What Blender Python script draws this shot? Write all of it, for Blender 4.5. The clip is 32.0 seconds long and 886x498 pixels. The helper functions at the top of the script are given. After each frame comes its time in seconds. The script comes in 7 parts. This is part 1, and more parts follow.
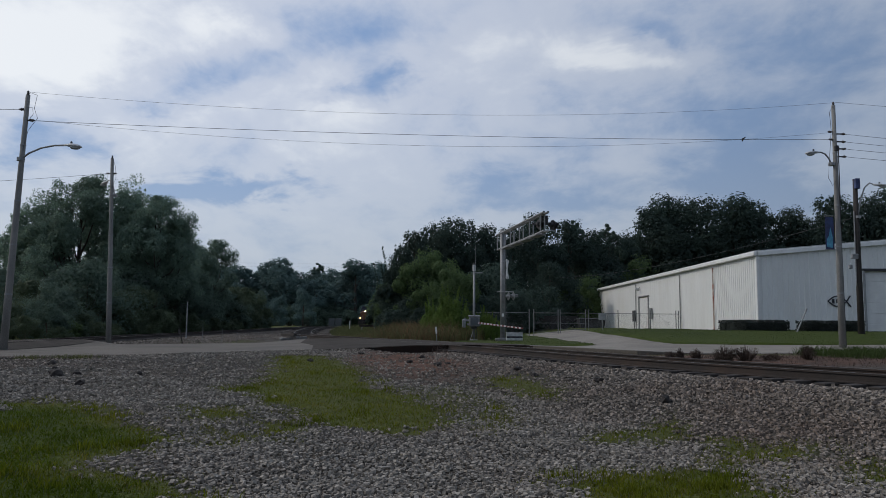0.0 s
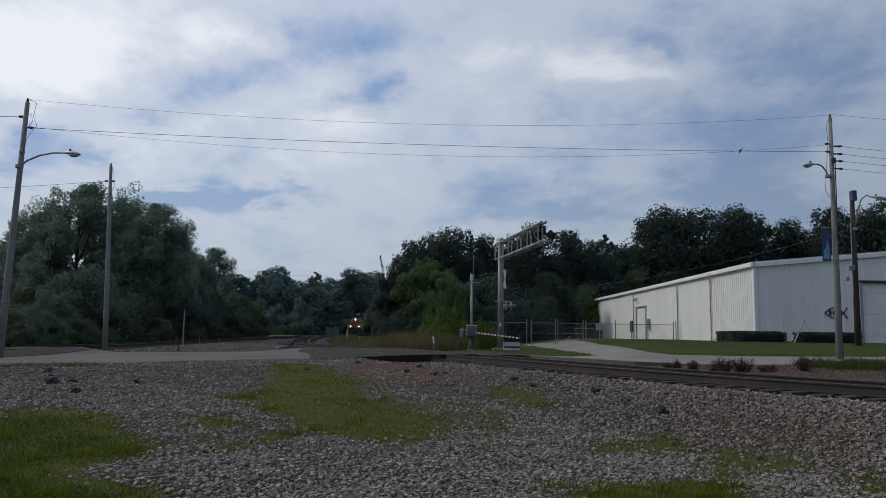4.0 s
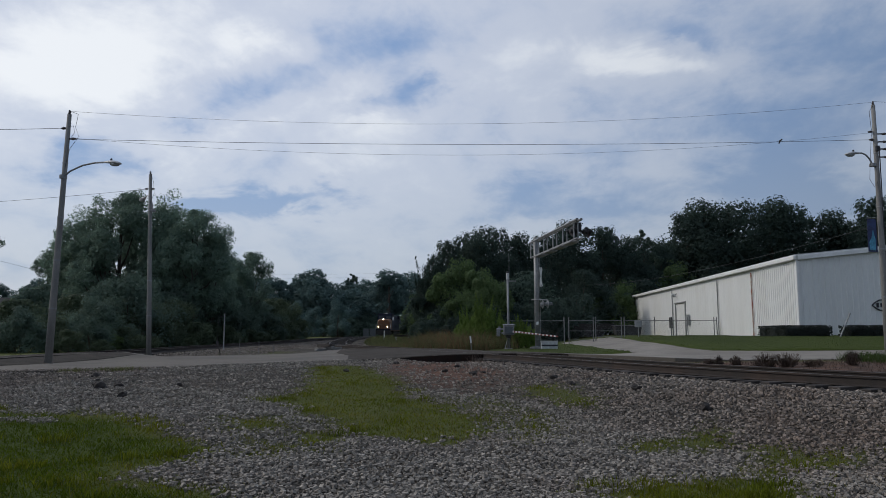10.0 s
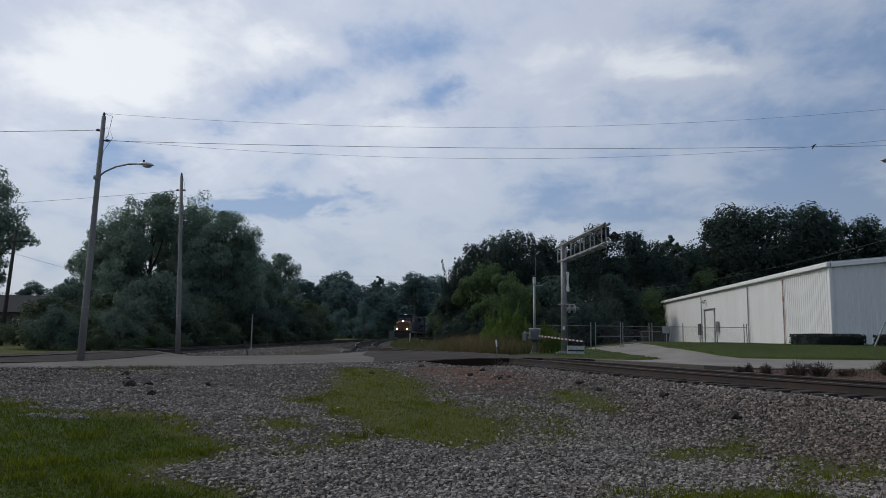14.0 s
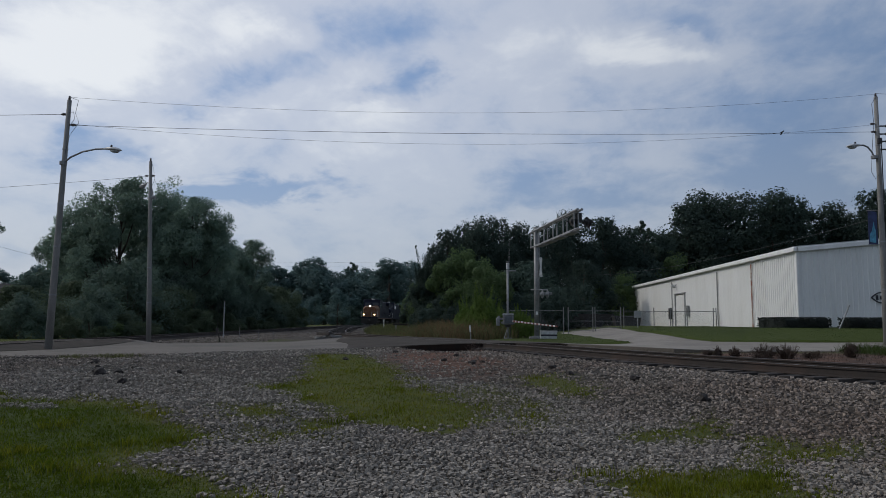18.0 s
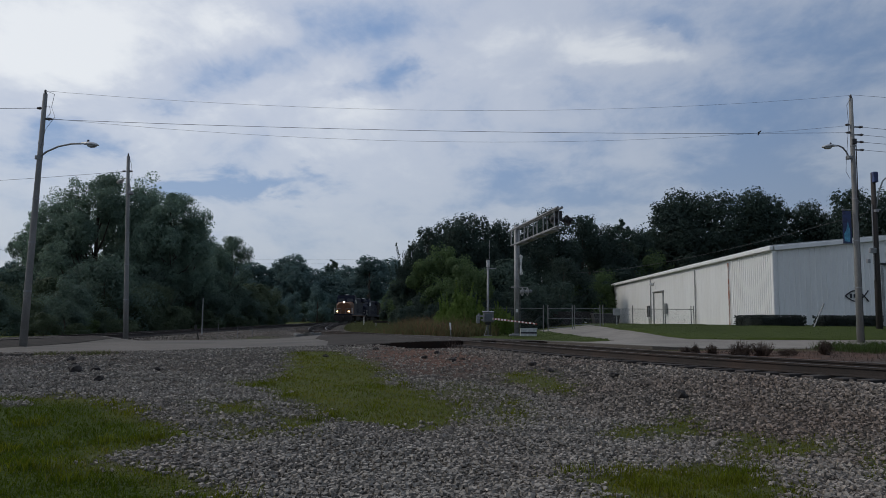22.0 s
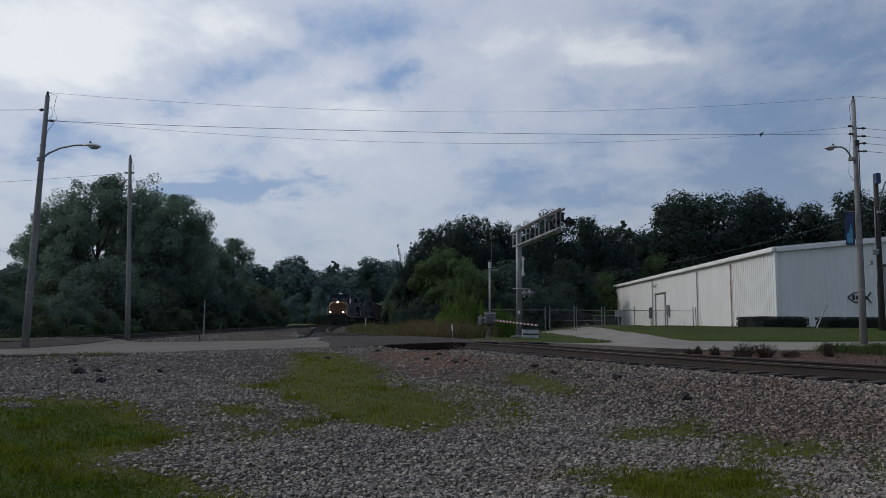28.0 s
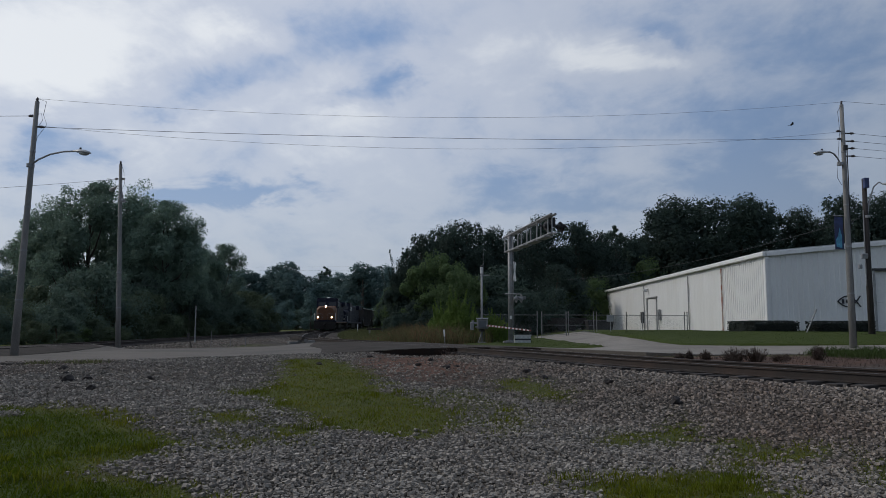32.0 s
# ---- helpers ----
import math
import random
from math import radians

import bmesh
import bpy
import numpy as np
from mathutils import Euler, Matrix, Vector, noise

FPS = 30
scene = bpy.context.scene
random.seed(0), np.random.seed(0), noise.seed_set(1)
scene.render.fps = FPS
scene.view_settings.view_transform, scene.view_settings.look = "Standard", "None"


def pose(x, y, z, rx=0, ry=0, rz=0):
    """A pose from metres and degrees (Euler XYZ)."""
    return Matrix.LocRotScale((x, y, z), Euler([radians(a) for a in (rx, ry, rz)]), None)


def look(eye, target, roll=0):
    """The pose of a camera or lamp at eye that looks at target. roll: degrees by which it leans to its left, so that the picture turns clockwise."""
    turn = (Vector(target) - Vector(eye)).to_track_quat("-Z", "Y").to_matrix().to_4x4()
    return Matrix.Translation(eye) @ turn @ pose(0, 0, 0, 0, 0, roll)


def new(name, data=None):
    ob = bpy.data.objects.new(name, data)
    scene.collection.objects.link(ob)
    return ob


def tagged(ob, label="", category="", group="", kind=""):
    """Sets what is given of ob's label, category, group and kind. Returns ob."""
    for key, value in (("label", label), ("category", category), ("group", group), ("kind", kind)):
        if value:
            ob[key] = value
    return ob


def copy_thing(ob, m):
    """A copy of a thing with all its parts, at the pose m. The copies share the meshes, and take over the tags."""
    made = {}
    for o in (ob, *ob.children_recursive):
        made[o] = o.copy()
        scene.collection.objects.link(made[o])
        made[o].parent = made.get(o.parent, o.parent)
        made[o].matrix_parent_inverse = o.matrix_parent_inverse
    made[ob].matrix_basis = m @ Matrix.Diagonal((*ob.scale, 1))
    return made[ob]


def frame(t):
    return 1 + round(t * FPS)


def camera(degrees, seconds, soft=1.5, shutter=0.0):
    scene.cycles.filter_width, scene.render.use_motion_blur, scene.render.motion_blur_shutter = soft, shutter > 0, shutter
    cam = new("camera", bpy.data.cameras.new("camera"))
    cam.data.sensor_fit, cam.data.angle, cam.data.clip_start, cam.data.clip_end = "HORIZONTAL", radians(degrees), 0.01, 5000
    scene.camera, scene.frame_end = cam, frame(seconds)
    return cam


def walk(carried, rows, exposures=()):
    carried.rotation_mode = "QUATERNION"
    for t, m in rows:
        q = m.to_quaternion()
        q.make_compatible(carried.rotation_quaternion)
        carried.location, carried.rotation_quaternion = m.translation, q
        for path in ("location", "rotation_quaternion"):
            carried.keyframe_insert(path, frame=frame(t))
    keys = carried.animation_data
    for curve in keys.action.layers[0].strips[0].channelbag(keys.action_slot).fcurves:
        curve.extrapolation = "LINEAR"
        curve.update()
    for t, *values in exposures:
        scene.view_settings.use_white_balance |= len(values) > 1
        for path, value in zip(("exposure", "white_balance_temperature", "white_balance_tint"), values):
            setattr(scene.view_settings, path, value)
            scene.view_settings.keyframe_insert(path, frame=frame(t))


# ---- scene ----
cam = camera(62.0, 32.0, soft=0.75)
PATH = [
    (0.0, pose(0.000, 0.000, 1.600, 95.950, -0.500, -0.100)),
    (0.5, pose(-0.005, 0.004, 1.599, 96.093, -0.504, -0.100)),
    (1.0, pose(-0.008, -0.005, 1.599, 96.053, -0.565, -0.095)),
    (1.5, pose(-0.013, -0.009, 1.598, 96.012, -0.739, -0.052)),
    (2.0, pose(-0.002, 0.005, 1.607, 96.204, -0.191, 0.070)),
    (2.5, pose(-0.003, -0.000, 1.586, 96.602, -1.227, -0.476)),
    (4.5, pose(0.006, -0.028, 1.601, 96.754, -0.556, -0.420)),
    (5.0, pose(-0.006, -0.012, 1.595, 97.194, -0.299, -0.961)),
    (5.5, pose(0.019, -0.015, 1.594, 97.293, -1.199, -0.165)),
    (6.0, pose(0.065, -0.014, 1.591, 96.326, -0.664, 0.591)),
    (6.5, pose(0.058, -0.019, 1.603, 95.819, -0.889, 2.617)),
    (7.0, pose(-0.006, -0.021, 1.595, 97.541, -0.449, 1.679)),
    (7.5, pose(-0.017, -0.038, 1.597, 96.949, 0.226, 1.908)),
    (8.0, pose(-0.012, -0.027, 1.602, 96.978, 0.553, 2.569)),
    (8.5, pose(-0.025, -0.020, 1.605, 96.797, -0.091, 2.649)),
    (9.0, pose(0.001, -0.030, 1.593, 96.289, 1.288, 2.756)),
    (9.5, pose(-0.015, -0.020, 1.606, 96.293, 0.619, 2.246)),
    (10.0, pose(-0.020, -0.016, 1.597, 96.651, 0.123, 2.522)),
    (10.5, pose(-0.017, -0.014, 1.589, 96.713, 0.051, 2.939)),
    (11.0, pose(-0.018, -0.024, 1.593, 96.360, 0.198, 3.235)),
    (11.5, pose(-0.024, -0.032, 1.593, 95.706, -0.611, 4.814)),
    (12.0, pose(-0.016, -0.029, 1.590, 96.018, 0.459, 4.659)),
    (12.5, pose(-0.015, -0.021, 1.594, 96.510, -0.242, 4.479)),
    (13.0, pose(-0.016, -0.014, 1.600, 96.669, -0.462, 4.595)),
    (13.5, pose(-0.017, -0.012, 1.591, 96.499, -0.888, 4.834)),
    (14.0, pose(-0.022, -0.014, 1.601, 96.890, -0.691, 4.504)),
    (14.5, pose(-0.023, -0.009, 1.599, 96.636, -0.486, 4.185)),
    (16.5, pose(-0.020, -0.003, 1.593, 96.082, -0.300, 3.366)),
    (17.0, pose(-0.012, -0.007, 1.589, 96.121, -0.200, 3.144)),
    (17.5, pose(-0.013, -0.007, 1.592, 95.856, -0.282, 2.832)),
    (18.0, pose(-0.014, -0.008, 1.598, 95.813, -0.306, 2.495)),
    (18.5, pose(-0.009, -0.022, 1.588, 95.936, -0.149, 2.574)),
    (19.0, pose(-0.017, -0.021, 1.594, 95.814, -0.233, 2.212)),
    (19.5, pose(-0.011, -0.023, 1.594, 95.786, -0.424, 2.267)),
    (20.0, pose(-0.023, -0.012, 1.590, 95.854, -0.586, 1.597)),
    (20.5, pose(-0.028, -0.015, 1.591, 95.729, -0.602, 1.428)),
    (21.0, pose(-0.024, -0.019, 1.593, 95.880, -0.363, 1.031)),
    (21.5, pose(-0.023, -0.020, 1.590, 95.641, -0.473, 1.062)),
    (22.0, pose(-0.026, -0.019, 1.592, 95.629, -0.376, 0.954)),
    (22.5, pose(-0.031, -0.003, 1.589, 95.592, -0.386, 1.123)),
    (23.0, pose(-0.025, -0.009, 1.594, 95.636, -0.334, 1.360)),
    (23.5, pose(-0.028, -0.006, 1.589, 95.844, -0.402, 1.486)),
    (24.0, pose(-0.016, -0.014, 1.591, 95.628, -0.511, 1.364)),
    (24.5, pose(-0.029, -0.012, 1.591, 95.410, -0.764, 1.630)),
    (25.0, pose(-0.030, -0.003, 1.594, 95.899, -0.687, 1.175)),
    (25.5, pose(-0.019, -0.001, 1.589, 95.726, -0.316, 1.705)),
    (27.5, pose(-0.046, 0.006, 1.589, 96.244, -0.546, 1.086)),
    (28.0, pose(-0.049, 0.007, 1.594, 95.747, -0.377, 1.064)),
    (28.5, pose(-0.050, 0.009, 1.589, 95.797, -0.303, 1.177)),
    (29.0, pose(-0.045, 0.004, 1.597, 95.854, 0.062, 1.187)),
    (29.5, pose(-0.032, -0.000, 1.595, 96.382, -0.133, 0.975)),
    (30.0, pose(-0.036, -0.014, 1.594, 96.394, -0.155, 0.628)),
    (30.5, pose(-0.032, -0.013, 1.598, 96.210, -0.313, 0.655)),
    (31.0, pose(-0.040, -0.010, 1.601, 96.585, -0.293, 0.261)),
    (31.5, pose(-0.036, -0.011, 1.599, 96.452, -0.450, 0.309)),
    (32.0, pose(-0.033, -0.006, 1.599, 96.160, -0.145, 0.473)),
]
walk(cam, PATH, [(0.0, 0.05), (6.0, 0.06), (13.0, 0.09), (15.5, 0.04), (19.0, -0.02), (32.0, -0.03)])

# ---- light ----
SUN_FROM = Vector((-0.80, 0.22, 0.62)).normalized()
world = bpy.data.worlds.new("overcast_sky")
scene.world = world
world.use_nodes = True


def build_sky():
    nt = world.node_tree
    nt.nodes.clear()
    N, L = nt.nodes.new, nt.links.new

    def math_node(op, a, b=None):
        n = N("ShaderNodeMath")
        n.operation = op
        for k, v in enumerate((a, b)):
            if v is None:
                continue
            if isinstance(v, (int, float)):
                n.inputs[k].default_value = v
            else:
                L(v, n.inputs[k])
        return n.outputs[0]

    def ramp(value, lo, hi, a=0.0, b=1.0):
        n = N("ShaderNodeMapRange")
        n.interpolation_type = "SMOOTHSTEP"
        L(value, n.inputs[0])
        for k, v in zip((1, 2, 3, 4), (lo, hi, a, b)):
            n.inputs[k].default_value = v
        return n.outputs[0]

    def mix(fac, a, b):
        n = N("ShaderNodeMix")
        n.data_type = "RGBA"
        for sock, v in ((n.inputs["Factor"], fac), (n.inputs[6], a), (n.inputs[7], b)):
            if isinstance(v, tuple):
                sock.default_value = v
            elif isinstance(v, (int, float)):
                sock.default_value = v
            else:
                L(v, sock)
        return n.outputs[2]

    coord = N("ShaderNodeTexCoord").outputs["Generated"]
    sky = N("ShaderNodeTexSky")
    sky.sky_type, sky.sun_disc = "NISHITA", False
    sky.sun_elevation = math.asin(SUN_FROM.z)
    sky.sun_rotation = math.atan2(SUN_FROM.x, SUN_FROM.y)
    sky.air_density, sky.dust_density = 1.2, 2.0
    L(coord, sky.inputs[0])
    sep = N("ShaderNodeSeparateXYZ")
    L(coord, sep.inputs[0])
    x, y, z = sep.outputs
    up = math_node("ADD", math_node("MAXIMUM", z, 0.0), 0.30)
    # the cloud sheet, seen from below
    plane = N("ShaderNodeCombineXYZ")
    L(math_node("DIVIDE", x, up), plane.inputs[0])
    L(math_node("DIVIDE", y, up), plane.inputs[1])

    def cloud(scale, detail, rough, offset, warp, stretch=(1.0, 1.0, 1.0)):
        m = N("ShaderNodeMapping")
        m.inputs["Location"].default_value = offset
        m.inputs["Rotation"].default_value = (0, 0, 0.5)
        m.inputs["Scale"].default_value = stretch
        L(plane.outputs[0], m.inputs[0])
        n = N("ShaderNodeTexNoise")
        n.inputs["Scale"].default_value = scale
        n.inputs["Detail"].default_value = detail
        n.inputs["Roughness"].default_value = rough
        n.inputs["Distortion"].default_value = warp
        L(m.outputs[0], n.inputs[0])
        return n.outputs[0]

    big = cloud(1.8, 3.0, 0.5, (3.1, 1.7, 0.0), 0.3)
    small = cloud(5.4, 8.0, 0.58, (7.3, 2.2, 4.0), 0.2, (1.0, 0.8, 1.0))
    cover = math_node("ADD", math_node("MULTIPLY", math_node("SUBTRACT", big, 0.5), 0.45), math_node("MULTIPLY", math_node("SUBTRACT", small, 0.5), 1.05))
    cover = math_node("ADD", cover, 0.53)
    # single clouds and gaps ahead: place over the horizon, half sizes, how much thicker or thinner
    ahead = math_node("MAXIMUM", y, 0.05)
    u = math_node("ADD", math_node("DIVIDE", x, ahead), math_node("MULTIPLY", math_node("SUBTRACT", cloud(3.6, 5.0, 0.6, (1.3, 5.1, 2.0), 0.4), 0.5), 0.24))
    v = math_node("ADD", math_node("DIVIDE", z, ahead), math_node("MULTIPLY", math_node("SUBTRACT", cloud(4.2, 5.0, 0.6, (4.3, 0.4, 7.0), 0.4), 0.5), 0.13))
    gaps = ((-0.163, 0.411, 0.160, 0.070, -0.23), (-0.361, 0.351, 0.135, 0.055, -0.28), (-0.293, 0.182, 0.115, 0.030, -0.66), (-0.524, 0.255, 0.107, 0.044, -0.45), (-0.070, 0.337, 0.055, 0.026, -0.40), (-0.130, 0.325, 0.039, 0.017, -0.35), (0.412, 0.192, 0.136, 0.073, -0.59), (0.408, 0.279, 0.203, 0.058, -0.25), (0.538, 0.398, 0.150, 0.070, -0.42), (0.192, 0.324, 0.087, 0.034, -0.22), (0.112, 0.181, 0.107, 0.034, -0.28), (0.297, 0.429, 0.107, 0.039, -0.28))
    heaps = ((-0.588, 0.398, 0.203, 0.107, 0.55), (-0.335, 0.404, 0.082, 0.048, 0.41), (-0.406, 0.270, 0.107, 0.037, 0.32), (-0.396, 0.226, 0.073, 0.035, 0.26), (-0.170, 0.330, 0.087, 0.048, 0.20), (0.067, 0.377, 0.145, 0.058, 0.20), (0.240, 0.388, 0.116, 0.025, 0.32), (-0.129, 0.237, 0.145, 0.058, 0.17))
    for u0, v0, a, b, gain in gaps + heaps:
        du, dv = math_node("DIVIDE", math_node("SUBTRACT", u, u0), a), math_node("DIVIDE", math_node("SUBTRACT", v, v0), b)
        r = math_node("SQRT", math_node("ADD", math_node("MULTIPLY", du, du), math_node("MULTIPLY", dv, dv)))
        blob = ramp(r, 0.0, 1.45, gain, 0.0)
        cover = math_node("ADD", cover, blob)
    # the sky is brighter towards the veiled sun
    side = math_node("ADD", math_node("ADD", math_node("MULTIPLY", x, -0.78), math_node("MULTIPLY", z, 0.48)), math_node("MULTIPLY", y, 0.42))
    glow = ramp(side, -0.30, 0.80, 0.0, 1.0)
    grey = mix(glow, (0.15, 0.215, 0.34, 1), (0.225, 0.355, 0.61, 1))
    veil = mix(glow, (0.25, 0.315, 0.43, 1), (0.60, 0.655, 0.78, 1))
    thick = mix(glow, (0.40, 0.45, 0.54, 1), (0.91, 0.94, 0.98, 1))
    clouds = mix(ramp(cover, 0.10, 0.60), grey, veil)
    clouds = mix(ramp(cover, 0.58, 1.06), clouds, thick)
    haze = ramp(z, 0.02, 0.30, 1.0, 0.0)
    clouds = mix(math_node("MULTIPLY", haze, 0.62), clouds, mix(glow, (0.28, 0.33, 0.41, 1), (0.45, 0.525, 0.63, 1)))

    a = N("ShaderNodeBackground")
    L(sky.outputs[0], a.inputs[0])
    a.inputs[1].default_value = SKY_CLEAR
    b = N("ShaderNodeBackground")
    L(clouds, b.inputs[0])
    b.inputs[1].default_value = SKY_CLOUD
    add = N("ShaderNodeAddShader")
    L(a.outputs[0], add.inputs[0])
    L(b.outputs[0], add.inputs[1])
    out = N("ShaderNodeOutputWorld")
    L(add.outputs[0], out.inputs[0])


SKY_CLEAR, SKY_CLOUD = 0.012, 0.82
build_sky()
sun = new("sun", bpy.data.lights.new("sun", "SUN"))
sun.data.energy, sun.data.angle, sun.data.color = 1.08, radians(11), (1.0, 0.94, 0.84)
sun.matrix_world = look(SUN_FROM * 100, (0, 0, 0))


# ---- materials ----
def material(name, color, rough=0.8, metal=0.0, second=None, scale=6.0, fine=60.0, amount=0.5, bump=0.15, bump_scale=None,
             island=0.0, per_object=0.0, stain=None, stain_scale=0.7, stain_amount=0.35, emit=0.0, spec=0.5, streak=(1, 1, 1), depth=0.01):
    """A surface of two colours in coarse and fine grain, with optional stains, relief and a shade of its own for each piece."""
    m = bpy.data.materials.new(name)
    m.use_nodes = True
    nt = m.node_tree
    N, L = nt.nodes.new, nt.links.new
    bsdf = nt.nodes["Principled BSDF"]
    bsdf.inputs["Roughness"].default_value = rough
    bsdf.inputs["Metallic"].default_value = metal
    bsdf.inputs["Specular IOR Level"].default_value = spec
    second = second or tuple(c * 0.7 for c in color)
    geo = N("ShaderNodeNewGeometry")
    mp = N("ShaderNodeMapping")
    mp.inputs["Scale"].default_value = streak
    L(geo.outputs["Position"], mp.inputs[0])

    def noise_node(s, detail=4.0):
        n = N("ShaderNodeTexNoise")
        n.inputs["Scale"].default_value = s
        n.inputs["Detail"].default_value = detail
        n.inputs["Roughness"].default_value = 0.6
        L(mp.outputs[0], n.inputs[0])
        return n.outputs[0]

    def spread(v, lo, hi, a, b):
        n = N("ShaderNodeMapRange")
        L(v, n.inputs[0])
        for k, u in zip((1, 2, 3, 4), (lo, hi, a, b)):
            n.inputs[k].default_value = u
        return n.outputs[0]

    def mix(fac, a, b, kind="MIX"):
        n = N("ShaderNodeMix")
        n.data_type, n.blend_type = "RGBA", kind
        for sock, v in ((n.inputs["Factor"], fac), (n.inputs[6], a), (n.inputs[7], b)):
            if isinstance(v, (tuple, float, int)):
                sock.default_value = v
            else:
                L(v, sock)
        return n.outputs[2]

    coarse, grain = noise_node(scale), noise_node(fine, 3.0)
    col = mix(spread(coarse, 0.35, 0.65, 0.0, 1.0), (*color, 1), (*second, 1))
    shade = spread(grain, 0.3, 0.7, 1.0 - amount * 0.5, 1.0 + amount * 0.5)
    tone = N("ShaderNodeCombineXYZ")
    for k in range(3):
        L(shade, tone.inputs[k])
    col = mix(1.0, col, tone.outputs[0], "MULTIPLY")
    if stain:
        col = mix(spread(noise_node(stain_scale, 5.0), 0.48, 0.68, 0.0, stain_amount), col, (*stain, 1))
    for value, source in ((island, geo.outputs["Random Per Island"]), (per_object, None)):
        if value:
            if source is None:
                source = N("ShaderNodeObjectInfo").outputs["Random"]
            k = spread(source, 0.0, 1.0, 1.0 - value, 1.0 + value)
            c = N("ShaderNodeCombineXYZ")
            for i in range(3):
                L(k, c.inputs[i])
            col = mix(1.0, col, c.outputs[0], "MULTIPLY")
    L(col, bsdf.inputs["Base Color"])
    if bump:
        b = N("ShaderNodeBump")
        b.inputs["Strength"].default_value = bump
        b.inputs["Distance"].default_value = depth
        L(noise_node(bump_scale or fine, 4.0), b.inputs["Height"])
        L(b.outputs[0], bsdf.inputs["Normal"])
    if emit:
        bsdf.inputs["Emission Color"].default_value = (*color, 1)
        bsdf.inputs["Emission Strength"].default_value = emit
    return m


def leaf_material(name, color, second, island=0.10, per_object=0.12, gloss=0.12):
    m = material(name, color, 0.62, second=second, scale=0.9, fine=9.0, amount=0.35, bump=0.0, island=island, per_object=per_object, spec=gloss)
    # thin leaves let some light through
    nt = m.node_tree
    bsdf, out = nt.nodes["Principled BSDF"], nt.nodes["Material Output"]
    back, blend = nt.nodes.new("ShaderNodeBsdfTranslucent"), nt.nodes.new("ShaderNodeMixShader")
    nt.links.new(bsdf.inputs["Base Color"].links[0].from_socket, back.inputs[0])
    blend.inputs[0].default_value = 0.52
    nt.links.new(bsdf.outputs[0], blend.inputs[1])
    nt.links.new(back.outputs[0], blend.inputs[2])
    nt.links.new(blend.outputs[0], out.inputs[0])
    return m


M_CONCRETE_POLE = material("weathered_grey_concrete", (0.24, 0.235, 0.225), 0.85, second=(0.17, 0.168, 0.16), scale=3, fine=80, stain=(0.16, 0.15, 0.13), streak=(1, 1, 0.3))
M_GALV = material("galvanised_steel", (0.29, 0.298, 0.305), 0.6, 0.35, second=(0.21, 0.218, 0.225), scale=5, fine=60, bump=0.05, stain=(0.25, 0.2, 0.16), stain_amount=0.2)
M_FENCE = material("dull_galvanised_fence", (0.20, 0.205, 0.21), 0.6, 0.3, second=(0.15, 0.155, 0.16), scale=5, fine=60, bump=0.05)
M_LAMP = material("lamp_head_aluminium", (0.55, 0.56, 0.57), 0.5, 0.3, scale=8, fine=50, bump=0.03)
M_LAMP_GLASS = material("lamp_refractor", (0.42, 0.45, 0.46), 0.25, 0.0, scale=12, fine=60, bump=0.05)
M_WIRE = material("aged_black_cable", (0.07, 0.07, 0.075), 0.7, scale=2, fine=30, bump=0)
M_INSUL = material("glazed_brown_insulator", (0.09, 0.07, 0.065), 0.3, scale=6, fine=40, bump=0)
M_WOOD_DARK = material("creosoted_wood", (0.045, 0.038, 0.034), 0.9, second=(0.03, 0.026, 0.024), scale=4, fine=40, streak=(1, 1, 0.12), bump=0.3)
M_RAIL = material("rusty_rail_steel", (0.036, 0.027, 0.023), 0.8, 0.2, second=(0.024, 0.020, 0.018), scale=3, fine=50, stain=(0.09, 0.05, 0.034), stain_amount=0.3)
M_RAIL_TOP = material("polished_rail_head", (0.13, 0.11, 0.10), 0.5, 0.7, second=(0.09, 0.075, 0.065), scale=2, fine=40, bump=0.02)
M_TIE = material("weathered_sleeper_wood", (0.052, 0.043, 0.038), 0.95, second=(0.030, 0.026, 0.024), scale=3, fine=45, bump=0.5, per_object=0.3)
M_STONE = material("crushed_limestone", (0.300, 0.268, 0.228), 0.9, second=(0.148, 0.134, 0.117), scale=14, fine=90, island=0.38, bump=0.25, stain=(0.17, 0.125, 0.10), stain_scale=0.35, stain_amount=0.4)
M_BALLAST = material("brown_stained_ballast", (0.272, 0.233, 0.197), 0.92, second=(0.125, 0.107, 0.091), scale=14, fine=90, island=0.5, bump=0.25, stain=(0.13, 0.080, 0.058), stain_scale=0.3, stain_amount=0.45)
M_STONE_PIECE = material("crushed_limestone_piece", (0.312, 0.280, 0.241), 0.9, second=(0.14, 0.127, 0.109), scale=9, fine=70, per_object=0.45, bump=0.25)
M_ROCK = material("dark_rock", (0.040, 0.034, 0.031), 0.95, second=(0.022, 0.019, 0.018), scale=12, fine=60, bump=0.5)
M_ROAD = material("worn_concrete_road", (0.122, 0.105, 0.087), 0.9, second=(0.082, 0.072, 0.060), scale=0.6, fine=45, stain=(0.060, 0.053, 0.046), stain_scale=0.6, stain_amount=0.5, streak=(0.5, 1, 1), bump=0.3)
M_DRIVE = material("pale_concrete_drive", (0.236, 0.212, 0.182), 0.9, second=(0.165, 0.147, 0.126), scale=0.5, fine=45, stain=(0.12, 0.105, 0.09), stain_scale=0.4, stain_amount=0.35, bump=0.2)
# near-black colour paints in the shadow below the asphalt's broken edge
M_EDGE_SHADE = material("broken_asphalt_edge_shade", (0.022, 0.019, 0.017), 0.95, second=(0.03, 0.02, 0.016), scale=3, fine=40, bump=0.6, spec=0.05)
